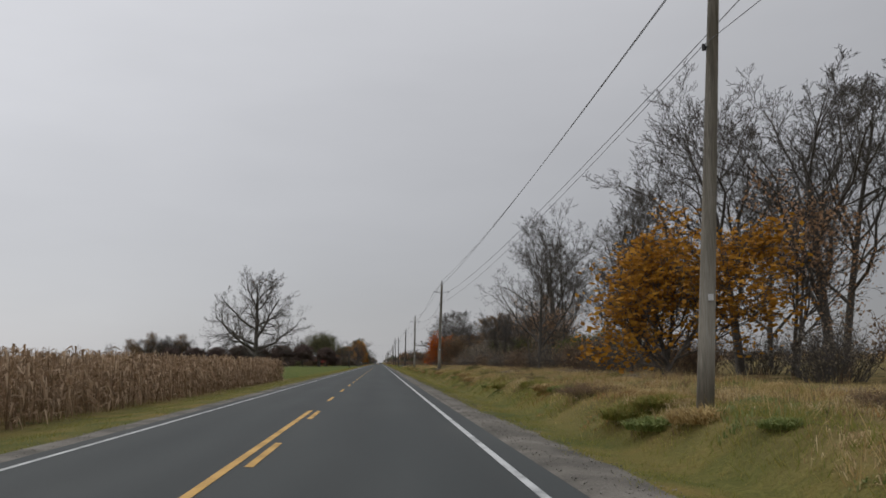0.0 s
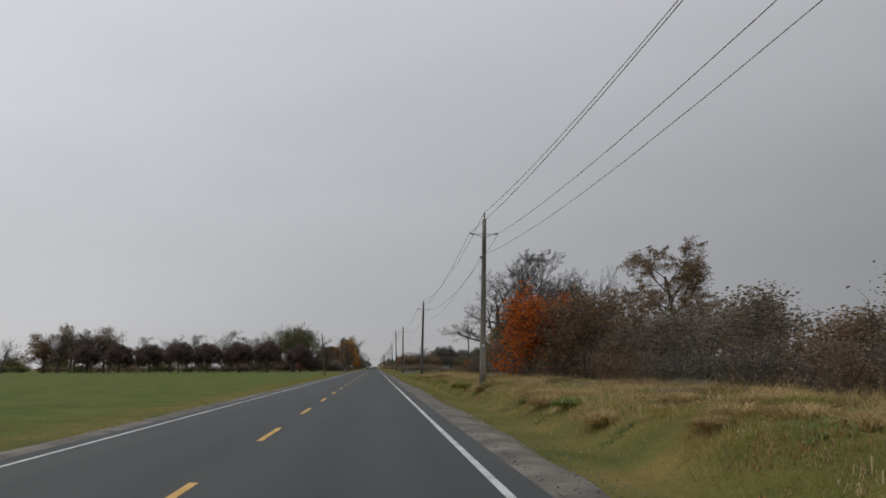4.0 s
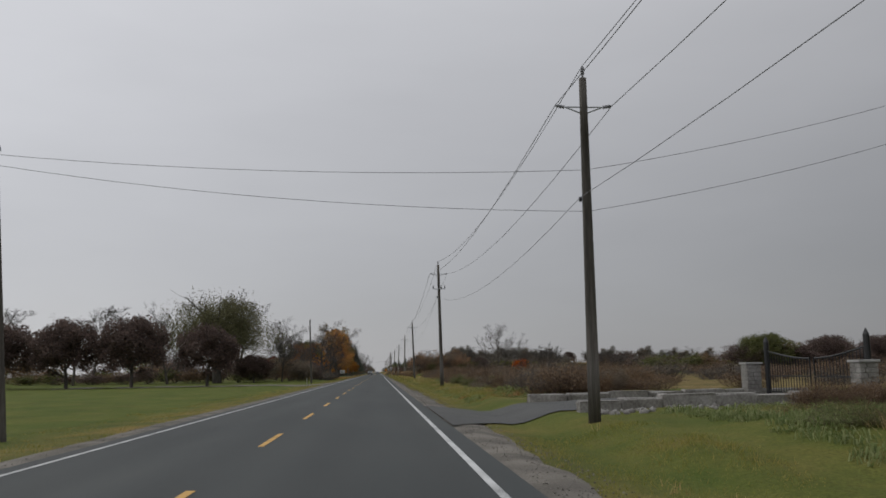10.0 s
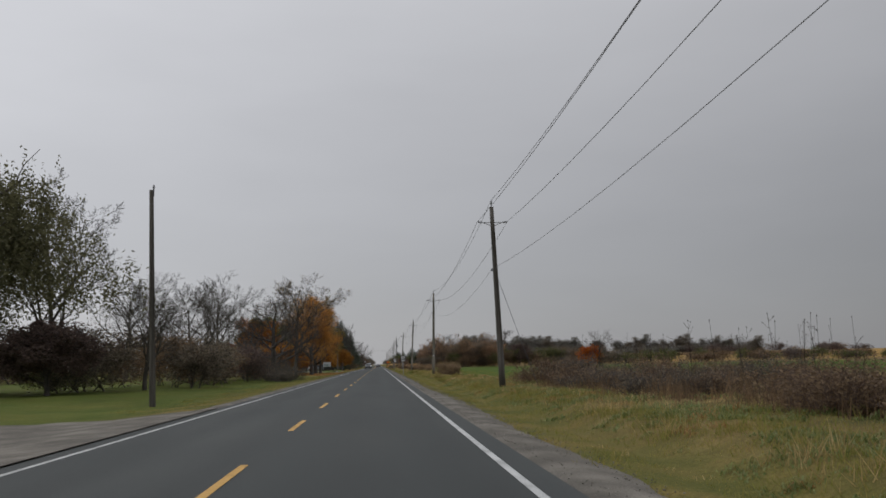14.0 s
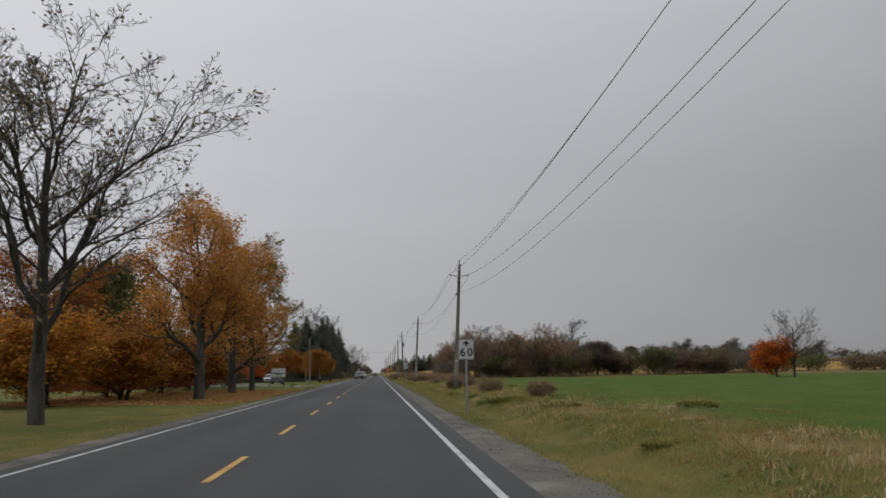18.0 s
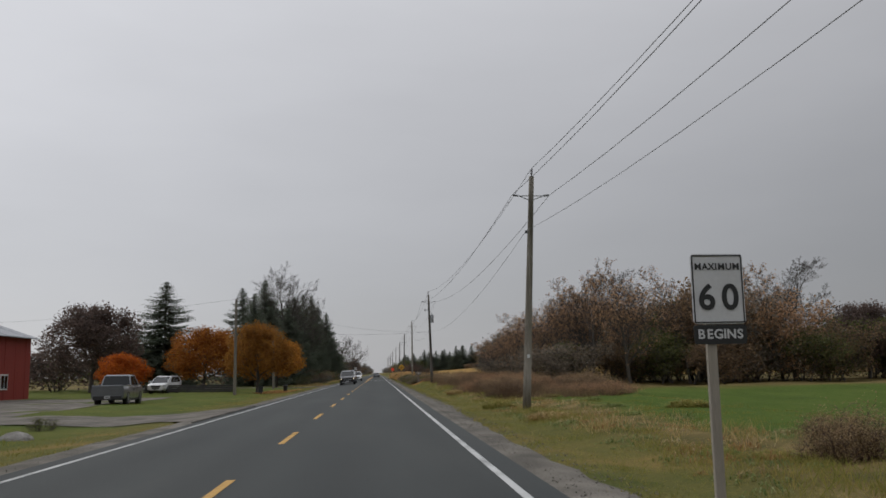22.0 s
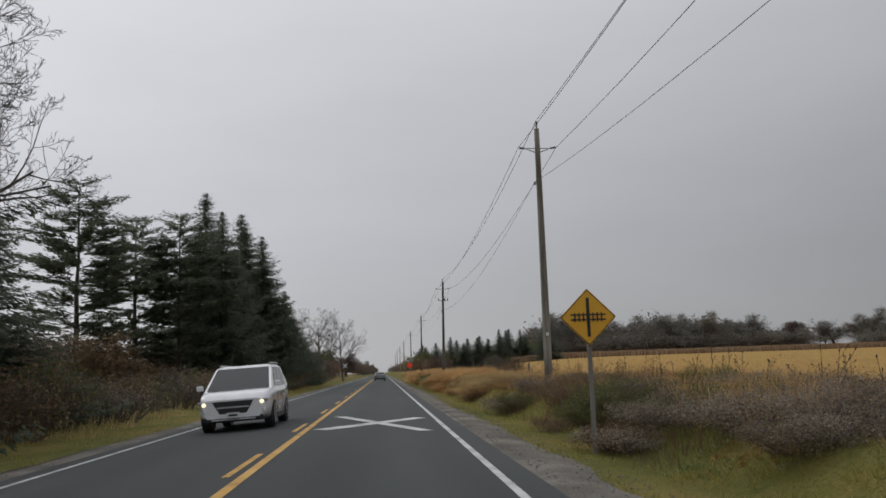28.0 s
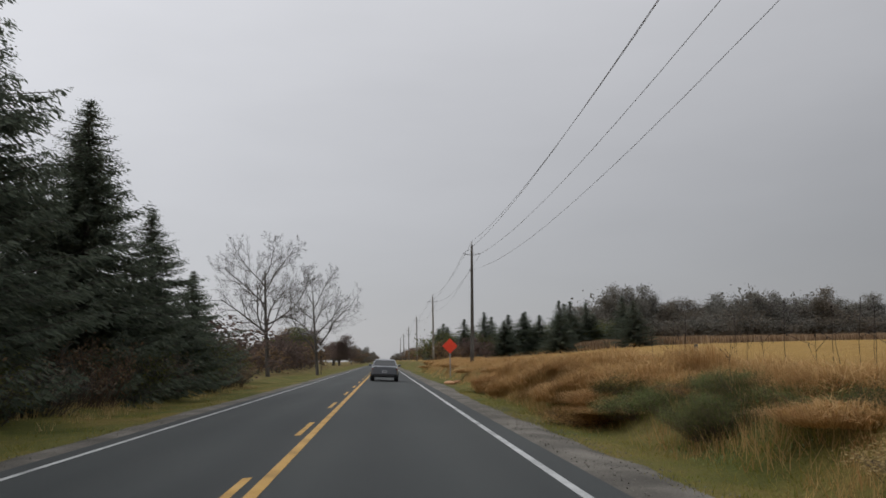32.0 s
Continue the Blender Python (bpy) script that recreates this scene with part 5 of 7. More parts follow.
for k, x, y, h, w in (("bareA", -25.0, 414, 18, 11), ("bareC", -52.4, 414, 15.4, 9), ("bareA", -64, 425, 13, 9), ("bareC", -76, 430, 13, 8), ("bareC", -45, 428, 13, 8), ("bareA", -90, 385, 15, 14), ("bareA", -98, 388, 15, 14), ("bareB", -15, 420, 9.5, 7), ("bareB", -31, 455, 14.5, 12),
                      ("bareB", -18, 440, 10.5, 8), ("bareV", -10.4, 468.4, 15.4, 11.5), ("bareE", -11.3, 448.1, 10.4, 10.0), ("bareA", -24, 480, 17, 11), ("bareC", -16, 455, 8, 5), ("bareA", -37, 415, 12, 8), ("bareB", -110, 410, 13, 12), ("bareA", -16, 408, 9, 7)):
    plant(k, x, y, h, w, rnd.uniform(0, 360), "tall leafless tree behind the lawn", "bare trees by the lawn")
for i in range(16):
    y = 405 + 3.4 * i
    plant("under", -12.5 - rnd.uniform(0, 9), y, rnd.uniform(3.5, 6), rnd.uniform(4.5, 6.5), rnd.uniform(0, 360), "dark thicket tree at the lawn's edge", "roadside thicket", rnd.choice([LEAF_DARK, LEAF_BROWN, GREYBRUSH, GREYBRUSH]))
for i in range(34):
    plant("far", -34 - 8 * i + rnd.uniform(-3, 3), 470 + rnd.uniform(-20, 25), rnd.uniform(5, 9), rnd.uniform(8, 12), rnd.uniform(0, 360), "far dark tree beyond the lawns", "far trees", rnd.choice([LEAF_DARK, LEAF_OLIVE, LEAF_BROWN]))
plant("gold", -10.4, 497.2, 14.9, 10.0, 0, "large maple in thin golden-brown leaf over fallen leaves", leafmat=leaves("golden_brown_leaves", (0.18, 0.088, 0.028), (0.36, 0.17, 0.045), (0.49, 0.26, 0.065), gain=1.45, through_light=0.5))
plant("openG", -10.6, 524, 16.9, 10.6, 30, "tree with thinning olive-gold leaves beside the road", leafmat=leaves("olive_gold_leaves", (0.10, 0.078, 0.026), (0.21, 0.155, 0.05), (0.34, 0.23, 0.07), through_light=0.5))
plant("gold", -10.8, 513.5, 13.8, 9.6, 220, "tree in golden autumn leaf in the roadside row", leafmat=bpy.data.materials["golden_brown_leaves"])
plant("mapleO", -19.5, 506, 11.8, 9.0, 300, "dark olive-leaved tree behind the row", leafmat=LEAF_OLIVE)
plant("gold", -19.8, 494, 10.5, 8, 120, "tree in dull orange leaf behind the row", leafmat=LEAF_ORANGE)
for gx, gy, gh in ((-8.9, 449, 2.6), (-10.2, 445, 3.0), (-9.4, 441, 2.4), (-11.5, 451, 3.2), (-9.0, 437, 2.0), (-12.5, 443, 3.4)):
    plant("brushG", gx, gy, gh, 4.2, gx * 90, "grey leafless brush round a bare tree", "lawn-edge brush")
plant("ora", -17.5, 503, 7, 6, 20, "small orange tree under taller ones", leafmat=LEAF_GOLD)
plant("gold", -18.5, 541, 12.5, 9, 20, "tree in orange-gold leaf in the roadside row", leafmat=LEAF_ORANGE)
for gx, gy, gh in ((-17.5, 531, 6.5), (-20.5, 540, 7), (-16.8, 513, 6), (-19.5, 521, 7), (-22, 530, 6)):
    plant("ora", gx, gy, gh, 6.5, gx * 50, "low orange and olive tree behind the roadside row", "understory trees", rnd.choice([LEAF_GOLD, LEAF_ORANGE, LEAF_OLIVE]))
for gx, gy, gh in ((-20, 552, 4.5), (-17.2, 546, 4.0)):
    plant("under", gx, gy, gh, 5, gx * 30, "dark hedge tree before the red building", "yard hedge", LEAF_DARK)
plant("under", -25, 486, 6.5, 8, 10, "grey-brown thicket tree behind bare trees", leafmat=GREYBRUSH)
for gx, gy, gh in ((-17, 487, 6), (-20.5, 494, 6.5), (-15.5, 496, 5.5)):
    plant("ora", gx, gy, gh, 6, gx * 40, "low tree in gold and olive leaf behind the row", "understory trees", LEAF_GOLD)
plant("mapleO", -30, 622, 10.3, 9.2, 60, "dark round tree beside the parking area", leafmat=LEAF_DARK)
plant("spruceB", -24.5, 632, 13.5, 11.5, 0, "tall dark green spruce in a yard")
plant("mapleO", -16.9, 618, 7.2, 7.0, 140, "round maple in dull orange leaf", leafmat=LEAF_ORANGE)
plant("mapleO", -9.6, 606.5, 7.0, 5.6, 0, "round maple in orange leaf on the mown verge", leafmat=leaves("dull_orange_leaves", (0.14, 0.06, 0.02), (0.29, 0.13, 0.028), (0.40, 0.20, 0.042), through_light=0.5))
plant("mapleO", -11.5, 638, 6.6, 6.0, 77, "smaller round maple in gold-orange leaf", leafmat=LEAF_GOLD)
plant("mapleO", -22, 606, 4.0, 4.0, 20, "small red-orange tree in the yard", leafmat=LEAF_RED)
for k, x, y, h, w in (("pine", -19.5, 694, 11.5, 5.5), ("spruceA", -21, 684, 15, 7), ("spruceB", -12.5, 672, 15, 9), ("spruceB", -16.5, 664, 17, 9), ("spruceA", -13, 682, 10, 7),
                      ("pine", -22.3, 720, 18, 9), ("pine", -20.3, 729, 16.5, 9), ("pine", -16.6, 730, 16.8, 8), ("spruceB", -13.6, 734.5, 17.8, 7), ("spruceB", -11.6, 748.5, 17.5, 8.5), ("spruceB", -17.3, 745, 22, 12), ("spruceB", -16.8, 766, 23.5, 13), ("spruceB", -12.6, 757, 14, 9),
                      ("spruceB", -11.6, 770.5, 13.2, 9.5), ("spruceB", -15, 779, 14, 9), ("spruceB", -11.3, 780, 10, 7.5), ("spruceB", -11, 789, 7.5, 6), ("spruceB", -20, 755, 20, 12), ("spruceA", -14.5, 655, 12, 8), ("spruceB", -16.0, 649, 13.5, 8), ("spruceB", -14.2, 677, 14, 8), ("spruceB", -17.5, 680, 15, 8), ("spruceB", -12.2, 659, 12, 7), ("spruceB", -19, 657, 15, 8), ("spruceB", -13.6, 763, 16.5, 9), ("spruceB", -14.0, 751, 19, 11), ("spruceB", -13.5, 741, 15, 7.5)):
    plant(k, x, y, h, w * (1.22 if y < 740 else 1.08), rnd.uniform(0, 360), "tall dark green spruce in a dense roadside stand" if k != "pine" else "tall open-branched pine in the roadside stand", "conifer stand")
for k, x, y, h, w in (("bareA", -13.2, 667, 20, 12), ("bareB", -11.3, 673, 15.0, 10), ("bareB", -10.3, 820, 14.8, 10.5), ("bareB", -6.9, 840, 14.2, 9)):
    plant(k, x, y, h, w, rnd.uniform(0, 360), "leafless tree rising among the conifers", "bare trees in the stand")
for i in range(34):
    y = 655 + 4.2 * i
    plant(("brushO", "brushG", "brushR")[i % 3], -8.6 - rnd.uniform(0, 1.8), y, rnd.uniform(1.5, 3.2), rnd.uniform(3.2, 4.6), rnd.uniform(0, 360), "dark tangled undergrowth shrub below conifers", "undergrowth")
for i in range(12):
    plant("far", -12 - rnd.uniform(0, 5), 790 + 11 * i, rnd.uniform(3.5, 6.5), 6.5, rnd.uniform(0, 360), "brown roadside thicket tree", "far roadside trees", rnd.choice([LEAF_BROWN, LEAF_DARK]))
for i in range(14):
    plant("farT", -13 - rnd.uniform(0, 8), 900 + 16 * i, rnd.uniform(8, 12), 10, rnd.uniform(0, 360), "far roadside tree in brown leaf", "far roadside trees", leafmat=rnd.choice([LEAF_BROWN, LEAF_DARK, LEAF_OLIVE]))
re = random.Random(71)
for i in range(16):
    plant("under", -19.5 - re.uniform(0, 7), 700 + 2.6 * i, re.uniform(3.5, 6), re.uniform(5, 6.5), re.uniform(0, 360), "brown undergrowth tree behind the pines", "undergrowth", re.choice([LEAF_BROWN, GREYBRUSH, RUSSET]))
for i in range(34):
    y = 1130 + 24 * i
    plant(("farT", "far")[i % 2], -9.5 - re.uniform(0, 5), y, re.uniform(8, 12) if i % 2 == 0 else re.uniform(5, 8), re.uniform(8, 10), re.uniform(0, 360), "far roadside tree where the road narrows away", "far roadside trees", leafmat=re.choice([LEAF_BROWN, FARWOOD_WARM, FARWOOD]))
    if i % 2:
        plant("far", 11 + re.uniform(0, 6), y + 60, re.uniform(4, 7), re.uniform(8, 10), re.uniform(0, 360), "far roadside tree where the road narrows away", "far roadside trees", FARWOOD)
for i in range(22):
    plant("far", 186 + 5 * i, 966 + re.uniform(-4, 5), re.uniform(5, 8.5), re.uniform(9, 12), re.uniform(0, 360), "dark undergrowth tree at the far wood's edge", "distant wood", re.choice([FARWOOD, FARWOOD_WARM]))
for i in range(12):
    plant("far", -22 - 4 * i, 640 + rnd.uniform(-8, 8), rnd.uniform(5, 9), 8, rnd.uniform(0, 360), "dark yard hedge tree", "yard hedge", rnd.choice([LEAF_DARK, LEAF_OLIVE]))

# ---- tussocks and weeds that make the banks lumpy ----
rt = random.Random(21)
for i in range(70):
    plant("weedC", 7.6 + 5.5 * rt.random(), rt.uniform(4, 214), rt.uniform(0.22, 0.45), rt.uniform(1.2, 2.2), rt.uniform(0, 360), "low tangle of withered weeds in bank grass", "weed bushes", (LEAF_BROWN, GREENGRASS, WEEDSEED, LEAF_OLIVE)[i % 4], part_named="foliage")
for i in range(8):
    plant(("brushR", "brushG")[i % 2], rt.uniform(12, 18), rt.uniform(304, 336), rt.uniform(1.7, 2.4), rt.uniform(2.6, 3.8), rt.uniform(0, 360), "taller brown scrub bush on the bank", "scrub bushes")
    plant("brushR", rt.uniform(10.2, 13.5), rt.uniform(339, 352), rt.uniform(1.6, 2.1), rt.uniform(2.4, 3.4), rt.uniform(0, 360), "taller russet scrub bush by the verge", "scrub bushes")
for i in range(26):
    plant("weedbush", rt.uniform(11.6, 15.4), rt.uniform(224, 266), rt.uniform(0.35, 0.75), rt.uniform(1.4, 2.4), rt.uniform(0, 360), "brown and green ditch weeds", "weed bushes", (LEAF_BROWN, LEAF_OLIVE, GREYBRUSH, LEAF_OLIVE, WEEDSEED)[i % 5], part_named="foliage")
for i in range(14):
    plant("weedbush", rt.uniform(10.0, 15.6), rt.uniform(259, 268), rt.uniform(0.25, 0.5), rt.uniform(1.1, 1.9), rt.uniform(0, 360), "lush green ditch weeds below the stone wall", "weed bushes", (MAT_GREEN, LEAF_OLIVE, MAT_GREEN)[i % 3], part_named="foliage")
for i in range(34):
    plant("weedbush", rt.uniform(8.8, 11.2), rt.uniform(306, 345), rt.uniform(0.45, 0.95), rt.uniform(1.2, 2.2), rt.uniform(0, 360), "grey-brown and green weeds before the scrub", "weed bushes", (LEAF_OLIVE, LEAF_BROWN, MAT_GREEN, GREYBRUSH)[i % 4], part_named="foliage")
for i in range(60):
    x, y = 8.6 + 6.5 * rt.random(), rt.uniform(287, 312)
    if i % 3 == 0:
        plant("weed", x, y, rt.uniform(0.3, 0.5), rt.uniform(1.2, 2.0), rt.uniform(0, 360), "lush green weeds at the scrub's edge", "weed clumps")
    else:
        plant("weedbush", x + 2.2, y, rt.uniform(0.9, 1.7), rt.uniform(1.4, 2.6), rt.uniform(0, 360), "tall weeds with pale seed fluff at the scrub's edge", "weed bushes", (WEEDSEED, LEAF_BROWN, GREYBRUSH)[i % 3], part_named="foliage")
for i in range(345):
    y = rt.uniform(2, 215) if i < 210 else rt.uniform(400, 600) if i < 285 else rt.uniform(222, 264)
    x = 7.0 + 6 * rt.random() ** 1.4 if i < 285 else rt.uniform(11.6, 15.2)
    s = rt.uniform(0.6, 1.25)
    if (i + int(y / 9)) % 5 < 3:
        plant("tuft", x, y, 0.3 * s, 1.15 * s, rt.uniform(0, 360), "mound of pale dry grass on the bank" if i % 3 and i < 225 else "mound of rank green grass on the bank", "grass tussocks", None if i % 3 and i < 225 else GREENGRASS, part_named="blades_mound")
    else:
        plant("weed", x, y, 0.2 * s, 0.95 * s, rt.uniform(0, 360), "low clump of dark green weeds on the bank", "weed clumps")
for i in range(120):
    y = rt.uniform(704, 850)
    x = 6.9 + 4.6 * rt.random()
    plant("goldbrush", x, y, rt.uniform(0.5, 0.9) * smooth(5.0, 9.0, x), rt.uniform(1.2, 2.4), rt.uniform(0, 360), "bushy clump of golden reed grass", "golden reed clumps")
for i in range(70):
    x = 6.5 + 3.0 * rt.random()
    plant("goldbrush", x, rt.uniform(712, 742) if i % 2 else rt.uniform(753, 775), rt.uniform(0.55, 0.75) + 0.16 * (x - 6.5), rt.uniform(1.5, 2.4), rt.uniform(0, 360), "leaning clump of golden reed grass by the verge", "golden reed clumps")
for i in range(182):
    y = rt.uniform(634, 708) if i < 170 else rt.uniform(705, 790)
    plant("weedbush", 6.4 + 5.0 * rt.random(), y, rt.uniform(0.3, 0.7), rt.uniform(1.6, 2.8), rt.uniform(0, 360), "withered brown and grey weed bush beside the verge", "weed bushes", (GREYBRUSH, LEAF_BROWN, GREYBRUSH, LEAF_OLIVE, WEEDSEED, LEAF_OLIVE)[i % 6] if y < 686 else (GOLDGRASS, MAT_RUST, DRYGRASS)[i % 3], part_named="foliage")
for i in range(16):
    plant("weedbush", 6.8 + 1.6 * rt.random(), rt.uniform(743, 753), rt.uniform(0.4, 0.65), rt.uniform(1.2, 2.0), rt.uniform(0, 360), "dark green weeds among golden reed grass", "weed bushes", (MAT_GREEN, LEAF_OLIVE)[i % 2], part_named="foliage")
for i in range(5):
    plant("weedbush", 7.2 + 1.0 * rt.random(), rt.uniform(738, 742), rt.uniform(0.25, 0.4), rt.uniform(1.0, 1.5), rt.uniform(0, 360), "dark withered weeds in a hollow of the bank", "weed bushes", (LEAF_BROWN, GREYBRUSH, LEAF_OLIVE)[i % 3], part_named="foliage")
plant("brushG", 12.6, 731, 2.3, 3.6, 0, "dark seedy bush standing in golden grass")
plant("brushR", 13.8, 729, 2.0, 3.0, 40, "dark brown bush standing in golden grass")

# ---- grasses, weeds and corn: real blades, one object a kind ----


def patchy(x, y, f=0.35):
    return 0.5 + 0.25 * (np.sin(x * f * 2.1 + 1.3 * np.sin(y * f * 0.9)) + np.sin(y * f * 1.3 + 1.7 * np.sin(x * f * 1.6 + 0.8)))


def blades(rng, n, x0, x1, y0, y1, h, w, gate=None, lean=0.9, clump=7, spread=0.10, bias=1.0):
    """Clumped grass blades (long triangles) on the ground."""
    m = n // clump
    cx = x0 + (x1 - x0) * rng.random(m) ** bias
    cy = rng.uniform(y0, y1, m)
    if gate is not None:
        keep = rng.random(m) < gate(cx, cy)
        cx, cy = cx[keep], cy[keep]
        m = len(cx)
    hh = rng.uniform(h[0], h[1], m) * (0.55 + 0.9 * patchy(cx, cy, 0.9))
    x = np.repeat(cx, clump) + rng.normal(size=m * clump) * spread
    y = np.repeat(cy, clump) + rng.normal(size=m * clump) * spread
    H = np.repeat(hh, clump) * rng.uniform(0.6, 1.15, m * clump)
    z = gz(x, y) - 0.03
    a = rng.uniform(0, 2 * math.pi, m * clump)
    d = np.stack([np.cos(a), np.sin(a)], 1) * (rng.random(m * clump) * lean * H)[:, None]
    b = rng.uniform(0, 2 * math.pi, m * clump)
    s = np.stack([np.cos(b), np.sin(b)], 1) * w * 0.5
    V = np.stack([np.stack([x - s[:, 0], y - s[:, 1], z], 1), np.stack([x + s[:, 0], y + s[:, 1], z], 1), np.stack([x + d[:, 0], y + d[:, 1], z + H], 1)], 1).reshape(-1, 3)
    return V, np.arange(len(V)).reshape(-1, 3)


def stuff(name, label, category, mat, pieces):
    V, F, k = [], [], 0
    for v, f in pieces:
        V.append(v)
        F.append(f + k)
        k += len(v)
    return tagged(new(name, mesh(name, np.concatenate(V), np.concatenate(F), mat)), label, category, kind="stuff")


rg = np.random.default_rng(77)
dryp = lambda x, y: np.clip(patchy(x, y) * 2.0 - 0.55, 0.05, 1)
greenp = lambda x, y: np.clip(1.25 - patchy(x, y) * 1.6, 0.08, 1)
notdrive = lambda x, y: np.where((y > 266) & (y < 286), 0, 1)
ldrive = lambda x, y: np.where(((y > 356) & (y < 374)) | ((y > 550) & (y < 567)) | ((y > 630) & (y < 639)), 0, 1)
stuff("verge_grass", "short yellow-green mown verge grass along the gravel", "grass", GREENGRASS, [
    blades(rg, 380000, 4.9, 8.2, -8, 775, (0.05, 0.13), 0.017, notdrive, 1.5, 10, 0.16, 0.8),
    blades(rg, 130000, -4.8, -8.5, -8, 775, (0.05, 0.12), 0.018, ldrive, 1.3, 8, 0.12, 0.8),
    blades(rg, 120000, 6.6, 12.5, -8, 215, (0.12, 0.3), 0.02, greenp, 1.4, 14, 0.22),
    blades(rg, 90000, 6.8, 10.5, 290, 600, (0.12, 0.28), 0.02, greenp, 1.2, 14, 0.2),
    blades(rg, 14000, 6.0, 7.4, 640, 780, (0.1, 0.24), 0.03, greenp, 1.2, 9, 0.14),
    blades(rg, 40000, 10.8, 15.6, 216, 268, (0.12, 0.32), 0.022, greenp, 1.3, 14, 0.22),
    blades(rg, 50000, 10.0, 15.0, 400, 575, (0.04, 0.1), 0.016, None, 0.8, 9, 0.16)])
stuff("dry_grass", "tall pale dry grass leaning on the roadside bank", "grass", DRYGRASS, [
    blades(rg, 100000, 6.9, 14, -8, 212, (0.18, 0.4), 0.018, dryp, 1.5, 18, 0.24),
    blades(rg, 20000, 11.0, 15.4, 216, 266, (0.15, 0.35), 0.018, dryp, 1.5, 18, 0.26),
    blades(rg, 14000, 7.0, 11.5, 288, 400, (0.14, 0.34), 0.018, dryp, 1.2, 14, 0.2),
    blades(rg, 12000, 7.0, 10.2, 398, 600, (0.14, 0.36), 0.024, dryp, 1.1, 14, 0.2),
    blades(rg, 24000, 5.6, 7.6, -8, 780, (0.08, 0.2), 0.02, lambda x, y: dryp(x, y) * notdrive(x, y), 0.9, 8, 0.12),
    blades(rg, 16000, -7.0, -10, 640, 790, (0.15, 0.5), 0.022, dryp, 0.8, 10, 0.15)])
stuff("golden_reed_grass", "tall golden reed grass between the verge and stubble", "grass", GOLDGRASS, [
    blades(rg, 120000, 6.5, 11.5, 704, 850, (0.25, 0.62), 0.014, lambda x, y: np.clip(patchy(x, y, 0.7) * 2.2 - 0.55, 0.05, 1), 0.8, 16, 0.24),
    blades(rg, 42000, 6.2, 9.0, 708, 775, (0.25, 0.6), 0.013, lambda x, y: 1 - 0.9 * smooth(741, 744, y) * smooth(755, 752, y) * smooth(8.8, 8.2, x), 0.8, 15, 0.26),
    blades(rg, 30000, 7.4, 11.5, 640, 708, (0.35, 0.7), 0.018, dryp, 0.8, 14, 0.22),
    blades(rg, 6000, 8.4, 12, 628, 700, (0.25, 0.5), 0.02, dryp, 0.5, 12, 0.16),
    blades(rg, 50000, 9, 45, 640, 800, (0.06, 0.2), 0.022, None, 0.6, 7, 0.12, 1.8)])
stuff("brown_weeds", "brown withered weeds on the bank", "weeds", LEAF_BROWN, [
    blades(rg, 42000, 7.4, 14, 566, 648, (0.3, 0.65), 0.022, dryp, 0.6, 12, 0.18),
    blades(rg, 26000, 9.4, 14, 286, 398, (0.35, 0.8), 0.024, dryp, 0.5, 12, 0.18),
    blades(rg, 34000, 6.2, 10, 634, 712, (0.25, 0.55), 0.024, lambda x, y: np.clip(1.2 - 1.7 * patchy(x, y, 0.5), 0, 1), 0.6, 12, 0.2),
    blades(rg, 20000, 11.2, 15.4, 216, 266, (0.2, 0.5), 0.022, greenp, 0.9, 14, 0.22),
    blades(rg, 50000, 6.6, 13, -8, 215, (0.14, 0.34), 0.02, lambda x, y: np.clip(patchy(x + 3, y + 9, 0.8) * 2.4 - 1.0, 0, 1), 1.5, 16, 0.22),
    blades(rg, 14000, 11, 17, -8, 215, (0.3, 0.7), 0.024, dryp, 0.6, 12, 0.2)])


def mats(rng, n, x0, x1, y0, y1, h, w, broad, gate, per=34):
    """Matted clumps: in each one the blades arch over the same way and lie on their neighbours."""
    cx, cy = rng.uniform(x0, x1, n), rng.uniform(y0, y1, n)
    keep = rng.random(n) < gate(cx, cy)
    cx, cy = cx[keep], cy[keep]
    m = len(cx) * per
    size = np.repeat(rng.uniform(0.5, 1.3, len(cx)), per)
    a = rng.uniform(0, 2 * math.pi, m)
    r = np.sqrt(rng.random(m)) * w * 0.5 * size
    x, y = np.repeat(cx, per) + np.cos(a) * r, np.repeat(cy, per) + np.sin(a) * r
    way = np.repeat(rng.uniform(0, 2 * math.pi, len(cx)), per) + rng.normal(size=m) * 0.8
    d = np.stack([np.cos(way), np.sin(way), np.zeros(m)], 1)
    H = rng.uniform(h[0], h[1], m) * size * (1.05 - 0.5 * r / (w * 0.5 * size))
    base = np.stack([x, y, gz(x, y) - 0.03], 1)
    up_ = np.array([0, 0, 1.0])
    mid = base + d * (H * rng.uniform(0.2, 0.7, m))[:, None] + up_ * H[:, None]
    tip = mid + d * (H * rng.uniform(0.5, 1.1, m))[:, None] - up_ * (H * rng.uniform(-0.1, 0.6, m))[:, None]
    s = np.stack([-d[:, 1], d[:, 0], rng.normal(size=m) * 0.3], 1) * (broad * 0.5 * rng.uniform(0.6, 1.4, m))[:, None]
    V = np.stack([base - s, base + s, mid + s, mid - s, tip], 1).reshape(-1, 3)
    k = np.arange(m)[:, None] * 5
    return V, np.concatenate([k + np.array([0, 1, 2]), k + np.array([0, 2, 3]), k + np.array([3, 2, 4])])


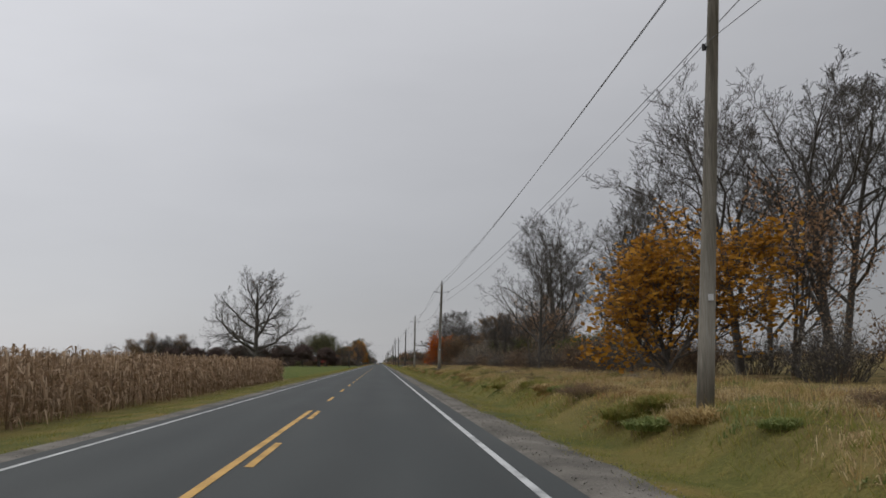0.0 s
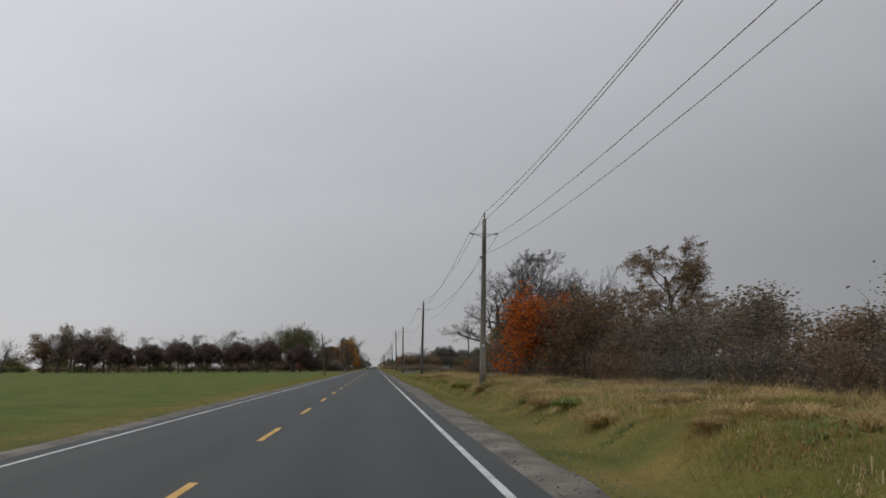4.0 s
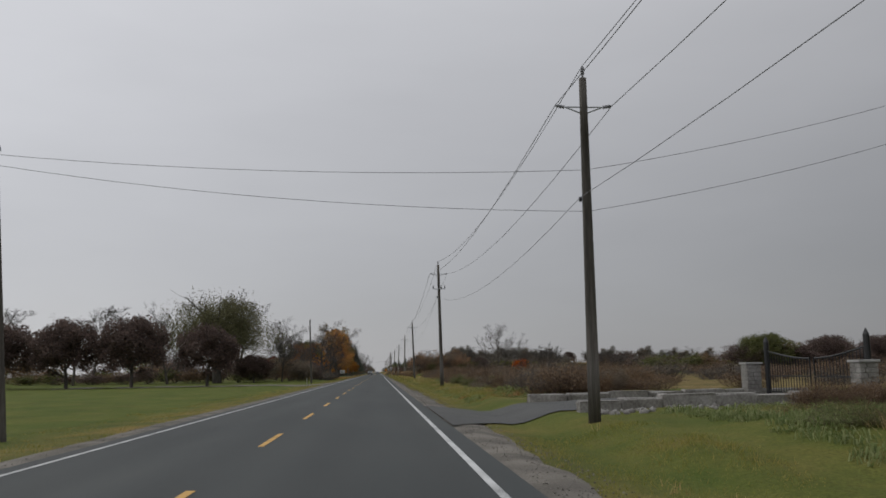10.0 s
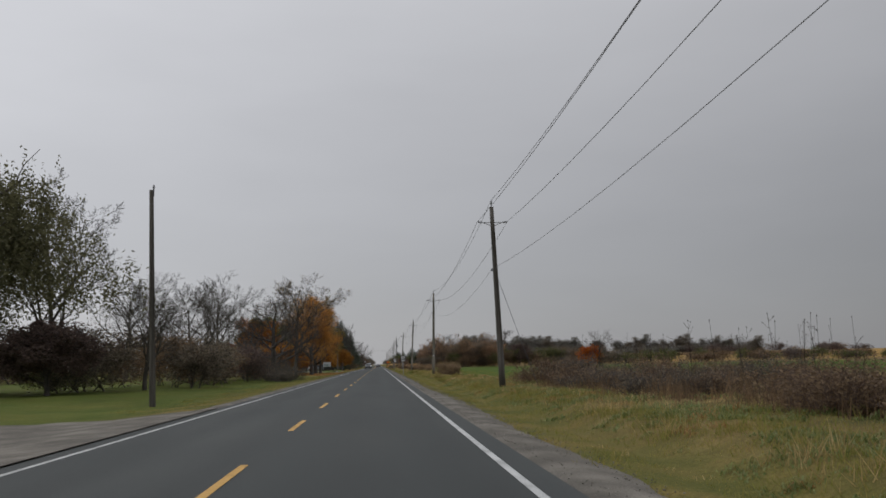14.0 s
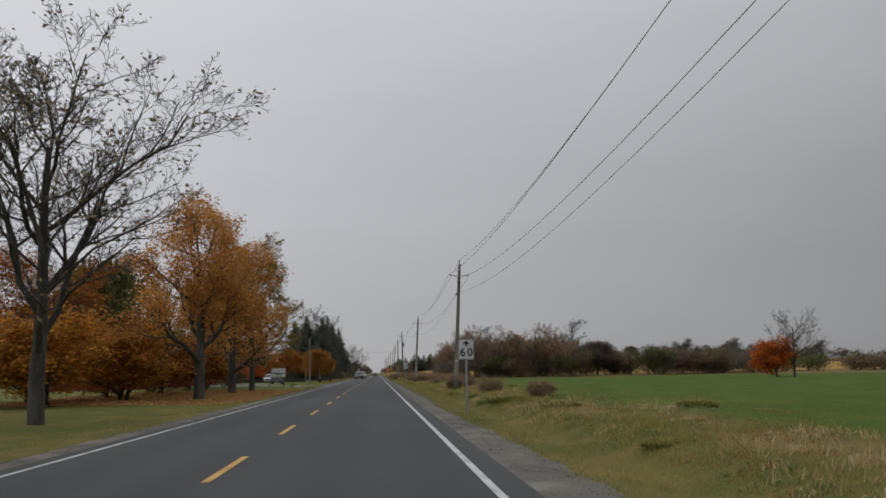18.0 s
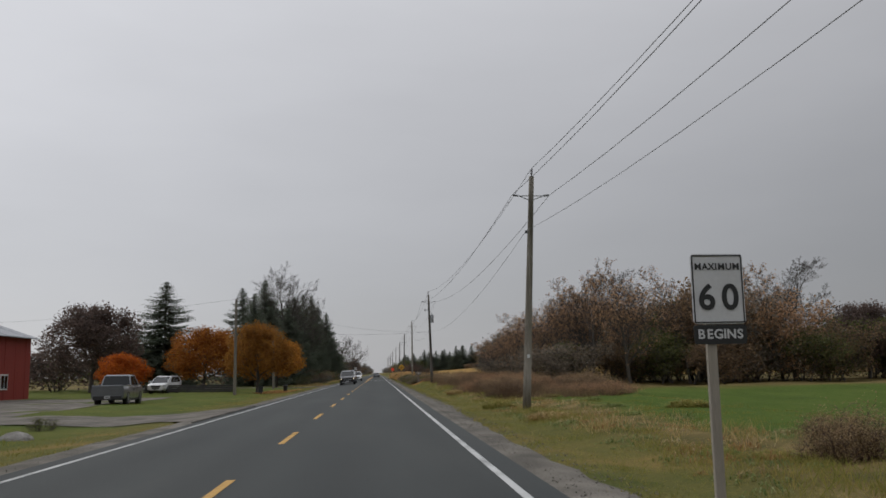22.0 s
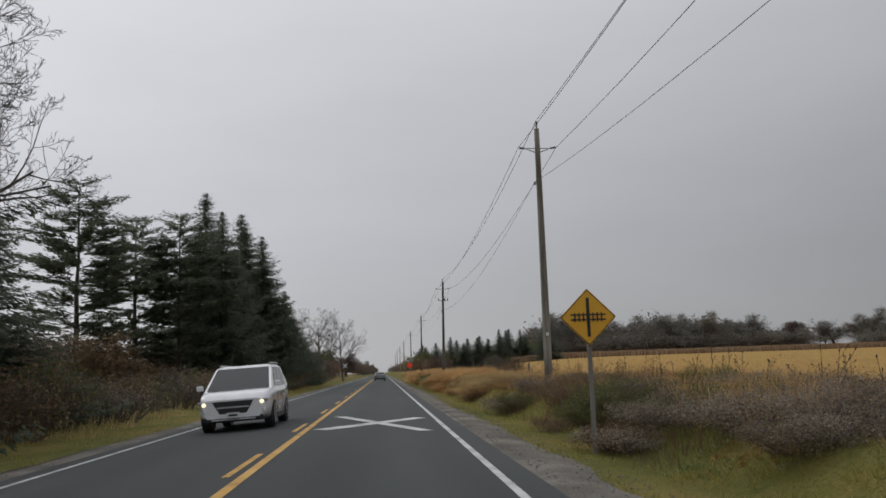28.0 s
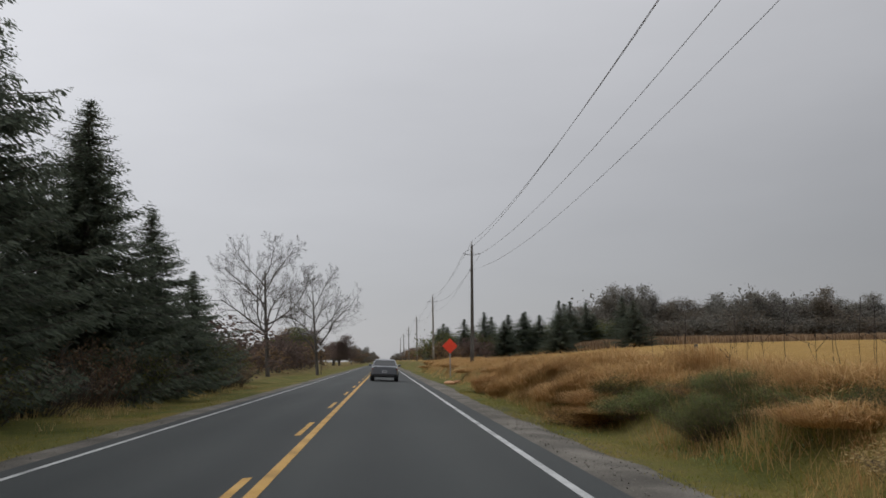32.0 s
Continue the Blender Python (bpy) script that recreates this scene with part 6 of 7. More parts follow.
rm = np.random.default_rng(404)
spot = lambda f, dx, dy, cut: (lambda x, y: np.clip(patchy(x + dx, y + dy, f) * 3.0 - cut, 0.03, 1))
stuff("rank_grass", "rank green weeds and grass matted on the bank", "grass", MAT_GREEN, [
    mats(rm, 7000, 6.5, 13.5, -6, 207, (0.06, 0.17), 0.6, 0.022, spot(0.8, 3, 5, 1.25)),
    mats(rm, 2600, 6.4, 12.0, 286, 400, (0.06, 0.17), 0.6, 0.022, spot(0.7, 1, 2, 0.9)),
    mats(rm, 2600, 6.6, 10.6, 400, 600, (0.05, 0.13), 0.6, 0.022, spot(0.8, 9, 2, 1.3)),
    mats(rm, 1500, 11.0, 15.5, 216, 267, (0.07, 0.18), 0.7, 0.022, spot(0.7, 4, 1, 0.9)),
    mats(rm, 420, 9.6, 16.0, 258, 269.5, (0.1, 0.24), 0.7, 0.024, spot(0.7, 4, 1, 0.4)),
    mats(rm, 900, 6.2, 8.4, 600, 770, (0.05, 0.14), 0.6, 0.022, spot(0.7, 4, 1, 1.2))])
stuff("matted_dry_grass", "pale dead grass lying matted on the bank", "grass", MAT_TAN, [
    mats(rm, 6200, 7.0, 13.5, -6, 207, (0.08, 0.22), 0.75, 0.014, spot(0.75, 7, 0, 1.2)),
    mats(rm, 1100, 6.9, 10.4, 400, 600, (0.07, 0.18), 0.7, 0.014, spot(0.75, 2, 7, 1.2)),
    mats(rm, 900, 11.2, 15.5, 216, 267, (0.08, 0.22), 0.75, 0.014, spot(0.75, 2, 7, 1.3))])
stuff("rusty_dead_grass", "rust brown dead grass and dock on the bank", "grass", MAT_RUST, [
    mats(rm, 4800, 6.3, 13.5, -6, 207, (0.06, 0.18), 0.6, 0.016, spot(0.7, 1, 3, 1.5)),
    mats(rm, 1300, 6.6, 12, 286, 400, (0.06, 0.18), 0.6, 0.016, spot(0.7, 5, 3, 1.5)),
    mats(rm, 1500, 6.6, 10.4, 400, 600, (0.06, 0.15), 0.6, 0.016, spot(0.7, 1, 3, 1.5)),
    mats(rm, 1600, 6.8, 11.5, 640, 790, (0.12, 0.36), 0.8, 0.016, spot(0.7, 1, 3, 1.0))])


def pebbles(rng, n, zones):
    """Loose stones on the shoulders, each a squashed eight-sided lump."""
    P = []
    for x0, x1, y0, y1, share in zones:
        k = int(n * share)
        P.append(np.stack([rng.uniform(x0, x1, k), rng.uniform(y0, y1, k)], 1))
    P = np.concatenate(P)
    n = len(P)
    r = rng.uniform(0.006, 0.019, n)
    c = np.stack([P[:, 0], P[:, 1], gz(P[:, 0], P[:, 1]) + 0.024 + r * 0.1], 1)
    form = np.array([[0, 0, 0.7], [1, 0, 0], [0, 1, 0], [-1, 0, 0], [0, -1, 0], [0, 0, -0.7]])
    V = (c[:, None, :] + form[None] * (r[:, None, None] * rng.uniform(0.6, 1.4, (n, 6, 1)))).reshape(-1, 3)
    k = np.arange(n)[:, None, None] * 6
    F = (k + np.array([[0, 1, 2], [0, 2, 3], [0, 3, 4], [0, 4, 1], [5, 2, 1], [5, 3, 2], [5, 4, 3], [5, 1, 4]])[None]).reshape(-1, 3)
    stone = material("shoulder_stones", [(0.09, 0.083, 0.071), (0.16, 0.148, 0.128), (0.27, 0.255, 0.23)], scale=2.0, rough=0.95, island=0.7)
    return stuff("loose_stones", "loose grey stones on the gravel shoulder", "gravel", stone, [(V, F)])


pebbles(np.random.default_rng(62), 42000, [(4.08, 5.25, -6, 760, 0.8), (-4.9, -4.08, -6, 760, 0.2)])


def seed_heads(rng, n, zones):
    V, F, k = [], [], 0
    polys, heads = [], []
    for x0, x1, y0, y1, h0, h1, share in zones:
        for _ in range(int(n * share)):
            x, y = rng.uniform(x0, x1), rng.uniform(y0, y1)
            z, h = one(x, y), rng.uniform(h0, h1)
            top = np.array([x + rng.normal() * 0.1, y + rng.normal() * 0.1, z + h])
            polys.append((np.array([[x, y, z - 0.05], (np.array([x, y, z]) + top) / 2 + rng.normal(size=3) * 0.03, top]), np.array([0.008, 0.007, 0.005])))
            heads.append((top, 0.02))
            for b in range(rng.integers(1, 5)):
                t = rng.uniform(0.5, 0.9)
                p = np.array([x, y, z]) * (1 - t) + top * t
                q = p + np.array([rng.normal() * 0.16, rng.normal() * 0.16, rng.uniform(0.1, 0.3)])
                polys.append((np.array([p, q]), np.array([0.005, 0.004])))
                heads.append((q, 0.016))
    for p, r in heads:
        s = np.array([[0, 0, 1.9], [1, 0, 0], [0, 1, 0], [-1, 0, 0], [0, -1, 0], [0, 0, -1.5]]) * r + p
        V.append(s)
        F += [(k, k + 1, k + 2), (k, k + 2, k + 3), (k, k + 3, k + 4), (k, k + 4, k + 1), (k + 5, k + 2, k + 1), (k + 5, k + 3, k + 2), (k + 5, k + 4, k + 3), (k + 5, k + 1, k + 4)]
        k += 6
    tv, tf = tubes(polys, 3)
    tri = np.concatenate([tf[:, [0, 1, 2]], tf[:, [0, 2, 3]]])
    return stuff("seed_head_weeds", "dark dry weed stalks with seed heads", "weeds", BLACKSEED, [(np.concatenate(V), np.array(F)), (tv, tri)])


seed_heads(np.random.default_rng(5), 420, [(9.0, 12.5, 628, 700, 0.5, 1.05, 0.4), (12, 22, 340, 400, 1.6, 2.5, 0.25), (9, 12, 700, 760, 1.0, 1.7, 0.2), (10, 14, 300, 340, 1.2, 1.9, 0.1)])


def fallen_leaves(rng, zones):
    out = []
    for x0, x1, y0, y1, n in zones:
        x, y = x0 + (x1 - x0) * rng.random(n), rng.uniform(y0, y1, n)
        P = np.stack([x, y, gz(x, y) + 0.03 + rng.random(n) * 0.05], 1)
        v, f = cards(rng, P, 0.11, 0.8)
        out.append((v, f))
    return stuff("fallen_leaves", "fallen orange and yellow leaves on the grass", "leaves", LITTER, out)


fallen_leaves(np.random.default_rng(9), [(-5.4, -22, 486, 527, 46000), (-6.2, -9.5, 603, 616, 1500), (6.2, 7.6, 629.5, 635, 420), (-4.9, -6.5, 640, 646, 150)])


def corn(rng):
    V, F, k = [], [], 0
    polys = []
    rows = np.concatenate([-8.3 - 0.76 * np.arange(9), -15.5 - 1.5 * np.arange(8), -28 - 5.0 * np.arange(9)])
    leafV = []
    for r, x in enumerate(rows):
        step = 0.3 if r < 9 else 0.5 if r < 17 else 0.9
        for y in np.arange(-30, 89, step):
            px, py = x + rng.normal() * 0.05, y + rng.normal() * 0.08
            z, h = one(px, py) - 0.05, rng.uniform(1.75, 2.4)
            top = np.array([px + rng.normal() * 0.1, py + rng.normal() * 0.1, z + h])
            b = np.array([px, py, z])
            polys.append((np.array([b, top]), np.array([0.016, 0.007])))
            for j in range(10 if r < 5 else 7):
                t = rng.uniform(0.08, 0.98)
                p = b * (1 - t) + top * t
                a = rng.uniform(0, 2 * math.pi)
                L = rng.uniform(0.35, 0.8)
                d = np.array([math.cos(a), math.sin(a), 0.0])
                m = p + d * L * 0.5 + np.array([0, 0, rng.uniform(0.0, 0.2)])
                e = p + d * L * rng.uniform(0.6, 1.0) + np.array([0, 0, rng.uniform(-0.5, -0.05)])
                s = np.array([-d[1], d[0], rng.normal() * 0.5]) * 0.04
                leafV += [p, m + s, e, m - s]
    tv, tf = tubes(polys, 3)
    lv = np.array(leafV)
    return stuff("corn", "standing dry corn, pale leaves on brown stalks", "corn", CORN_LEAF, [(lv, np.arange(len(lv)).reshape(-1, 4)), (tv, tf)])


corn(np.random.default_rng(3))
vs = []
cr = np.random.default_rng(31)
for yb in np.arange(902, 912, 1.6):
    n = 7000
    x = cr.uniform(40, 330, n)
    y = yb + cr.uniform(-0.6, 0.6, n) - 0.04 * x
    z = gz(x, y)
    h = cr.uniform(1.55, 2.05, n)
    w = cr.uniform(0.05, 0.16, n)
    vs.append(np.stack([np.stack([x - w, y, z], 1), np.stack([x + w, y, z], 1), np.stack([x + cr.normal(size=n) * 0.3, y, z + h], 1)], 1).reshape(-1, 3))
V = np.concatenate(vs)
stuff("corn_strip", "far unharvested strip of dry corn beyond stubble", "corn", CORN_LEAF, [(V, np.arange(len(V)).reshape(-1, 3))])

# ---- signs and small roadside things ----


ADVANCE = {"M": 0.86, "I": 0.34, "A": 0.7, "X": 0.68, "U": 0.73}


def lettering(text, size, parent, m, name="letter", label=""):
    """One raised piece for each character, set side by side."""
    w = [ADVANCE.get(ch, 0.68) * size for ch in text]
    x = -sum(w) / 2
    for ch, a in zip(text, w):
        child(name, LETTERS[ch, size], parent, label, m @ Matrix.Translation((x + a / 2, 0, 0)))
        x += a


def rounded_board(w, h, t, r=0.05, seg=4):
    bm = bmesh.new()
    pts = []
    for cx, cz, a0 in ((w / 2 - r, h / 2 - r, 0), (-w / 2 + r, h / 2 - r, 90), (-w / 2 + r, -h / 2 + r, 180), (w / 2 - r, -h / 2 + r, 270)):
        for k in range(seg + 1):
            a = radians(a0 + 90 * k / seg)
            pts.append((cx + r * math.cos(a), cz + r * math.sin(a)))
    f = bm.faces.new([bm.verts.new((x, 0, z)) for x, z in pts])
    ex = bmesh.ops.extrude_face_region(bm, geom=[f])
    bmesh.ops.translate(bm, vec=(0, t, 0), verts=[g for g in ex["geom"] if isinstance(g, bmesh.types.BMVert)])
    bmesh.ops.recalc_face_normals(bm, faces=bm.faces)
    return bm


FRONT = Matrix.Rotation(radians(90), 4, "X")


def post_sign(name, label, x, y, zc, w, h, mat, diamond=False, post=STEEL, turn=0, half=0.04, off=0.0):
    z0 = one(x, y)
    root = thing(name, label, "road sign", "", pose(x, y, z0, 0, 0, turn))
    bm = bmesh.new()
    box(bm, off - half, off + half, 0.02, 0.03 + half, -0.2, zc - z0 + (0.3 if diamond else h / 2 - 0.05), 0.006)
    part("post", bm, post, root)
    bm = rounded_board(w, h, 0.012, 0.04)
    m = Matrix.Translation((0, 0, zc - z0)) @ (Matrix.Rotation(radians(45), 4, "Y") if diamond else Matrix())
    bmesh.ops.transform(bm, matrix=m, verts=bm.verts)
    part("board", bm, mat, root)
    return root, Matrix.Translation((0, -0.004, zc - z0))


def frame_strip(root, c, w, h, t, mat, diamond=False):
    m = c @ (Matrix.Rotation(radians(45), 4, "Y") if diamond else Matrix())
    bm = bmesh.new()
    for a in ((-w / 2, w / 2, h / 2 - t, h / 2), (-w / 2, w / 2, -h / 2, -h / 2 + t), (-w / 2, -w / 2 + t, -h / 2 + t, h / 2 - t), (w / 2 - t, w / 2, -h / 2 + t, h / 2 - t)):
        box(bm, a[0], a[1], -0.002, 0.002, a[2], a[3])
    bmesh.ops.transform(bm, matrix=m, verts=bm.verts)
    part("border", bm, mat, root, "black border")


s, c = post_sign("speed_sign", "white speed-ahead sign with black arrow and 60", 5.33, 466.7, 2.07, 0.58, 0.76, SIGNWHITE)
frame_strip(s, c, 0.56, 0.74, 0.018, BLACK)
lettering("60", 0.4, s, c @ Matrix.Translation((0, -0.001, -0.12)) @ FRONT, "numeral", "black digit")
bm = bmesh.new()
f = bm.faces.new([bm.verts.new(p) for p in ((-0.15, -0.003, 0.17), (-0.03, -0.003, 0.2), (-0.035, -0.003, 0.11), (0.035, -0.003, 0.11), (0.03, -0.003, 0.2), (0.15, -0.003, 0.17), (0, -0.003, 0.32))])
bmesh.ops.transform(bm, matrix=c, verts=bm.verts)
part("arrow", bm, BLACK, s, "black upward arrow")
s, c = post_sign("speed_limit_sign", "white maximum 60 begins sign on a pale wooden post", 5.35, 532.7, 2.08, 0.56, 0.73, SIGNWHITE, False, material("pale_post_wood", [(0.22, 0.2, 0.17), (0.34, 0.31, 0.26)], scale=3, rough=0.9, stretch=(4, 4, 0.3), coords="object"), 0, 0.05, -0.09)
frame_strip(s, c, 0.54, 0.71, 0.013, BLACK)
lettering("60", 0.37, s, c @ Matrix.Translation((0, -0.001, -0.1)) @ FRONT, "numeral", "black digit")
lettering("MAXIMUM", 0.098, s, c @ Matrix.Translation((0, -0.001, 0.23)) @ FRONT)
bm = rounded_board(0.56, 0.2, 0.012, 0.03)
bmesh.ops.transform(bm, matrix=c @ Matrix.Translation((0, 0.004, -0.475)), verts=bm.verts)
tab = part("lower_tab", bm, BLACK, s, "black tab with white capitals")
lettering("BEGINS", 0.135, tab, c @ Matrix.Translation((0, -0.001, -0.475)) @ FRONT)

WOODPOST = material("grey_sign_post_wood", [(0.13, 0.12, 0.105), (0.24, 0.225, 0.2)], scale=3, rough=0.9, stretch=(4, 4, 0.3), coords="object")
s, c = post_sign("rail_crossing_sign", "yellow diamond rail crossing warning sign on a wooden post", 5.75, 666.1, 2.15, 0.75, 0.75, SIGNYELLOW, True, WOODPOST)
frame_strip(s, c, 0.73, 0.73, 0.014, BLACK, True)
bm = bmesh.new()
box(bm, -0.03, 0.03, -0.004, 0, -0.36, 0.36)
for z in (-0.045, 0.045):
    box(bm, -0.33, 0.33, -0.006, -0.002, z - 0.012, z + 0.012)
for k in (-0.25, -0.17, -0.09, 0.09, 0.17, 0.25):
    box(bm, k - 0.012, k + 0.012, -0.008, -0.004, -0.085, 0.085)
bmesh.ops.transform(bm, matrix=c, verts=bm.verts)
part("track_symbol", bm, BLACK, s, "black road and track symbol")
s, c = post_sign("roadwork_sign", "red-orange diamond roadwork sign", 6.6, 800.0, 2.35, 0.86, 0.86, SIGNRED, True)
s, c = post_sign("rail_crossbuck", "white crossed rail crossing boards on a dark post", -6.3, 838, 3.0, 0.25, 0.25, SIGNWHITE, False, DARKMETAL)
for a in (45, -45):
    bm = bmesh.new()
    box(bm, -0.6, 0.6, -0.02 if a > 0 else -0.012, -0.012 if a > 0 else -0.004, -0.11, 0.11)
    bmesh.ops.transform(bm, matrix=c @ Matrix.Rotation(radians(a), 4, "Y"), verts=bm.verts)
    part("cross_board", bm, SIGNWHITE, s)

for i, (x, y, zz) in enumerate(((5.6, 788.0, 0), (6.3, 790, 0))):
    root = thing("sandbag", "orange-white sandbag on the grass by the roadwork sign", "sandbag", "sandbags", pose(x, y, one(x, y) - 0.02, 0, 0, 30 * i))
    bm = bmesh.new()
    bmesh.ops.create_uvsphere(bm, u_segments=14, v_segments=8, radius=0.5)
    bmesh.ops.scale(bm, vec=(0.75, 0.42, 0.28), verts=bm.verts)
    bmesh.ops.translate(bm, vec=(0, 0, 0.11), verts=bm.verts)
    part("bag", bm, plain("sandbag_cloth", (0.6, 0.33, 0.18), 0.8), root)


def mailbox(x, y):
    z0 = one(x, y)
    root = thing("mailbox", "grey-brown rural mailbox on a moulded post among leaves", "mailbox", "", pose(x, y, z0, 0, 0, 4))
    GREYP = plain("weathered_grey_plastic", (0.15, 0.125, 0.105), 0.6)
    bm = bmesh.new()
    box(bm, -0.12, 0.12, -0.1, 0.1, -0.2, 1.05, 0.02)
    part("post", bm, GREYP, root)
    bm = bmesh.new()
    prof = [(-0.13, 1.02), (0.13, 1.02)] + [(0.15 * math.cos(a), 1.22 + 0.15 * math.sin(a)) for a in np.linspace(0, math.pi, 9)]
    f = bm.faces.new([bm.verts.new((-0.34, yy, z)) for yy, z in prof])
    ex = bmesh.ops.extrude_face_region(bm, geom=[f])
    bmesh.ops.translate(bm, vec=(0.68, 0, 0), verts=[g for g in ex["geom"] if isinstance(g, bmesh.types.BMVert)])
    bmesh.ops.recalc_face_normals(bm, faces=bm.faces)
    part("box", bm, GREYP, root)
    bm = bmesh.new()
    f = bm.faces.new([bm.verts.new((-0.355, yy * 1.06, 1.2 + (z - 1.2) * 1.06)) for yy, z in prof])
    ex = bmesh.ops.extrude_face_region(bm, geom=[f])
    bmesh.ops.translate(bm, vec=(0.02, 0, 0), verts=[g for g in ex["geom"] if isinstance(g, bmesh.types.BMVert)])
    bmesh.ops.recalc_face_normals(bm, faces=bm.faces)
    part("door", bm, DARKMETAL, root, "dark hinged mailbox door")
    bm = bmesh.new()
    box(bm, -0.06, 0.12, -0.17, -0.152, 1.13, 1.17)
    box(bm, 0.0, 0.12, -0.17, -0.152, 1.2, 1.22)
    part("label_bars", bm, SIGNWHITE, root)
    bm = bmesh.new()
    cyl(bm, (0.3, 0.02, -0.1), (0.22, 0.0, 0.45), 0.035, 0.03, 8)
    part("stake", bm, POLE_WOOD, root, "split wooden stake")


mailbox(6.95, 632.7)
for x, y, h in ((7.9, 602, 0.55), (9.0, 651, 0.95), (10.4, 700, 0.9), (11.5, 760, 1.0)):
    root = thing("fence_post", "short weathered wooden fence post in weeds", "post", "fence posts", pose(x, y, one(x, y) - 0.15, 3, 2))
    bm = bmesh.new()
    cyl(bm, (0, 0, 0), (0, 0, h + 0.15), 0.075, 0.065, 9)
    part("shaft", bm, POLE_WOOD, root)
for x, y in ((-7.3, 609.7), (-9.0, 604.5)):
    root = thing("dustbin", "dark cylindrical rubbish bin at the verge", "bin", "", pose(x, y, one(x, y)))
    bm = bmesh.new()
    cyl(bm, (0, 0, 0), (0, 0, 0.62), 0.19, 0.22, 14)
    part("body", bm, TRIM, root)
    bm = bmesh.new()
    cyl(bm, (0, 0, 0.62), (0, 0, 0.68), 0.24, 0.17, 14)
    part("lid", bm, DARKMETAL, root)
root = thing("marker_post", "thin white plastic marker post beside the drive", "post", "", pose(-7.2, 358, one(-7.2, 358)))
bm = bmesh.new()
box(bm, -0.04, 0.04, -0.01, 0.01, -0.1, 1.0, 0.004)
part("shaft", bm, SIGNWHITE, root)

# ---- gateway with stone walls ----
rs = random.Random(4)


def stone_block(L, D, H, seed):
    r = random.Random(seed)
    bm = bmesh.new()
    box(bm, -L / 2, L / 2, -D / 2, D / 2, 0, H, 0.05)
    for v in bm.verts:
        v.co += Vector((r.uniform(-0.03, 0.03), r.uniform(-0.03, 0.03), r.uniform(-0.025, 0.025)))
    return bm


for nm, y0, x0, n, hh in (("near", 271.4, 8.0, 7, 0.42), ("far", 279.4, 7.9, 7, 0.34)):
    wall = thing("stone_wall", "low wall of long pale limestone blocks edging the drive", "wall", "gateway walls", pose(0, 0, 0))
    x = x0
    for i in range(n):
        L = rs.uniform(1.15, 1.75)
        y = y0 + 0.12 * (x - x0) * (0.3 if nm == "near" else -0.2)
        ob = part("stone_block", stone_block(L - 0.04, 0.55, hh + rs.uniform(-0.05, 0.04), i * 7 + int(y0)), STONE, wall)
        ob.matrix_basis = pose(x + L / 2, y, one(x + L / 2, y) - 0.06, 0, 0, rs.uniform(-3, 3))
        x += L
rub = []
rr = np.random.default_rng(12)
for i in range(170):
    x = rr.uniform(8.2, 17)
    y = 270.8 - rr.random() ** 1.3 * 1.7
    r = rr.uniform(0.03, 0.11)
    bm = bmesh.new()
    bmesh.ops.create_icosphere(bm, subdivisions=1, radius=r)
    V = np.array([tuple(v.co) for v in bm.verts]) * rr.uniform(0.6, 1.2, (1, 3)) + rr.normal(size=(len(bm.verts), 3)) * r * 0.12
    F = np.array([[v.index for v in f.verts] for f in bm.faces])
    bm.free()
    rub.append((V + np.array([x, y, one(x, y) + 0.02]), F))
stuff("rubble", "heap of broken pale stones below the wall", "stones", STONE, rub)


def pillar(x, y):
    z0 = one(x, y) - 0.05
    root = thing("gate_pillar", "square grey stone gate pillar with a flat cap", "pillar", "gate pillars", pose(x, y, z0))
    bm = bmesh.new()
    box(bm, -0.25, 0.25, -0.25, 0.25, 0, 1.28)
    part("core", bm, material("mortar", [(0.2, 0.19, 0.18), (0.28, 0.27, 0.26)], scale=5), root)
    PS = STONE
    for row in range(8):
        for side in range(4):
            cuts = sorted([-0.29, 0.29] + [rs.uniform(-0.14, 0.14)])
            for a, b in zip(cuts[:-1], cuts[1:]):
                bm = bmesh.new()
                box(bm, a + 0.01, b - 0.01, -0.29, -0.24, row * 0.16 + 0.01, row * 0.16 + 0.15, 0.012)
                bmesh.ops.rotate(bm, matrix=Matrix.Rotation(radians(90 * side), 3, "Z"), verts=bm.verts, cent=(0, 0, 0))
                part("stone", bm, PS, root)
    bm = bmesh.new()
    box(bm, -0.34, 0.34, -0.34, 0.34, 1.28, 1.36, 0.02)
    part("cap", bm, material("pale_cap_stone", [(0.28, 0.275, 0.265), (0.38, 0.37, 0.355)], scale=3, rough=0.85), root, "pale flat cap stone")


pillar(16.75, 270.9)
pillar(16.75, 278.8)


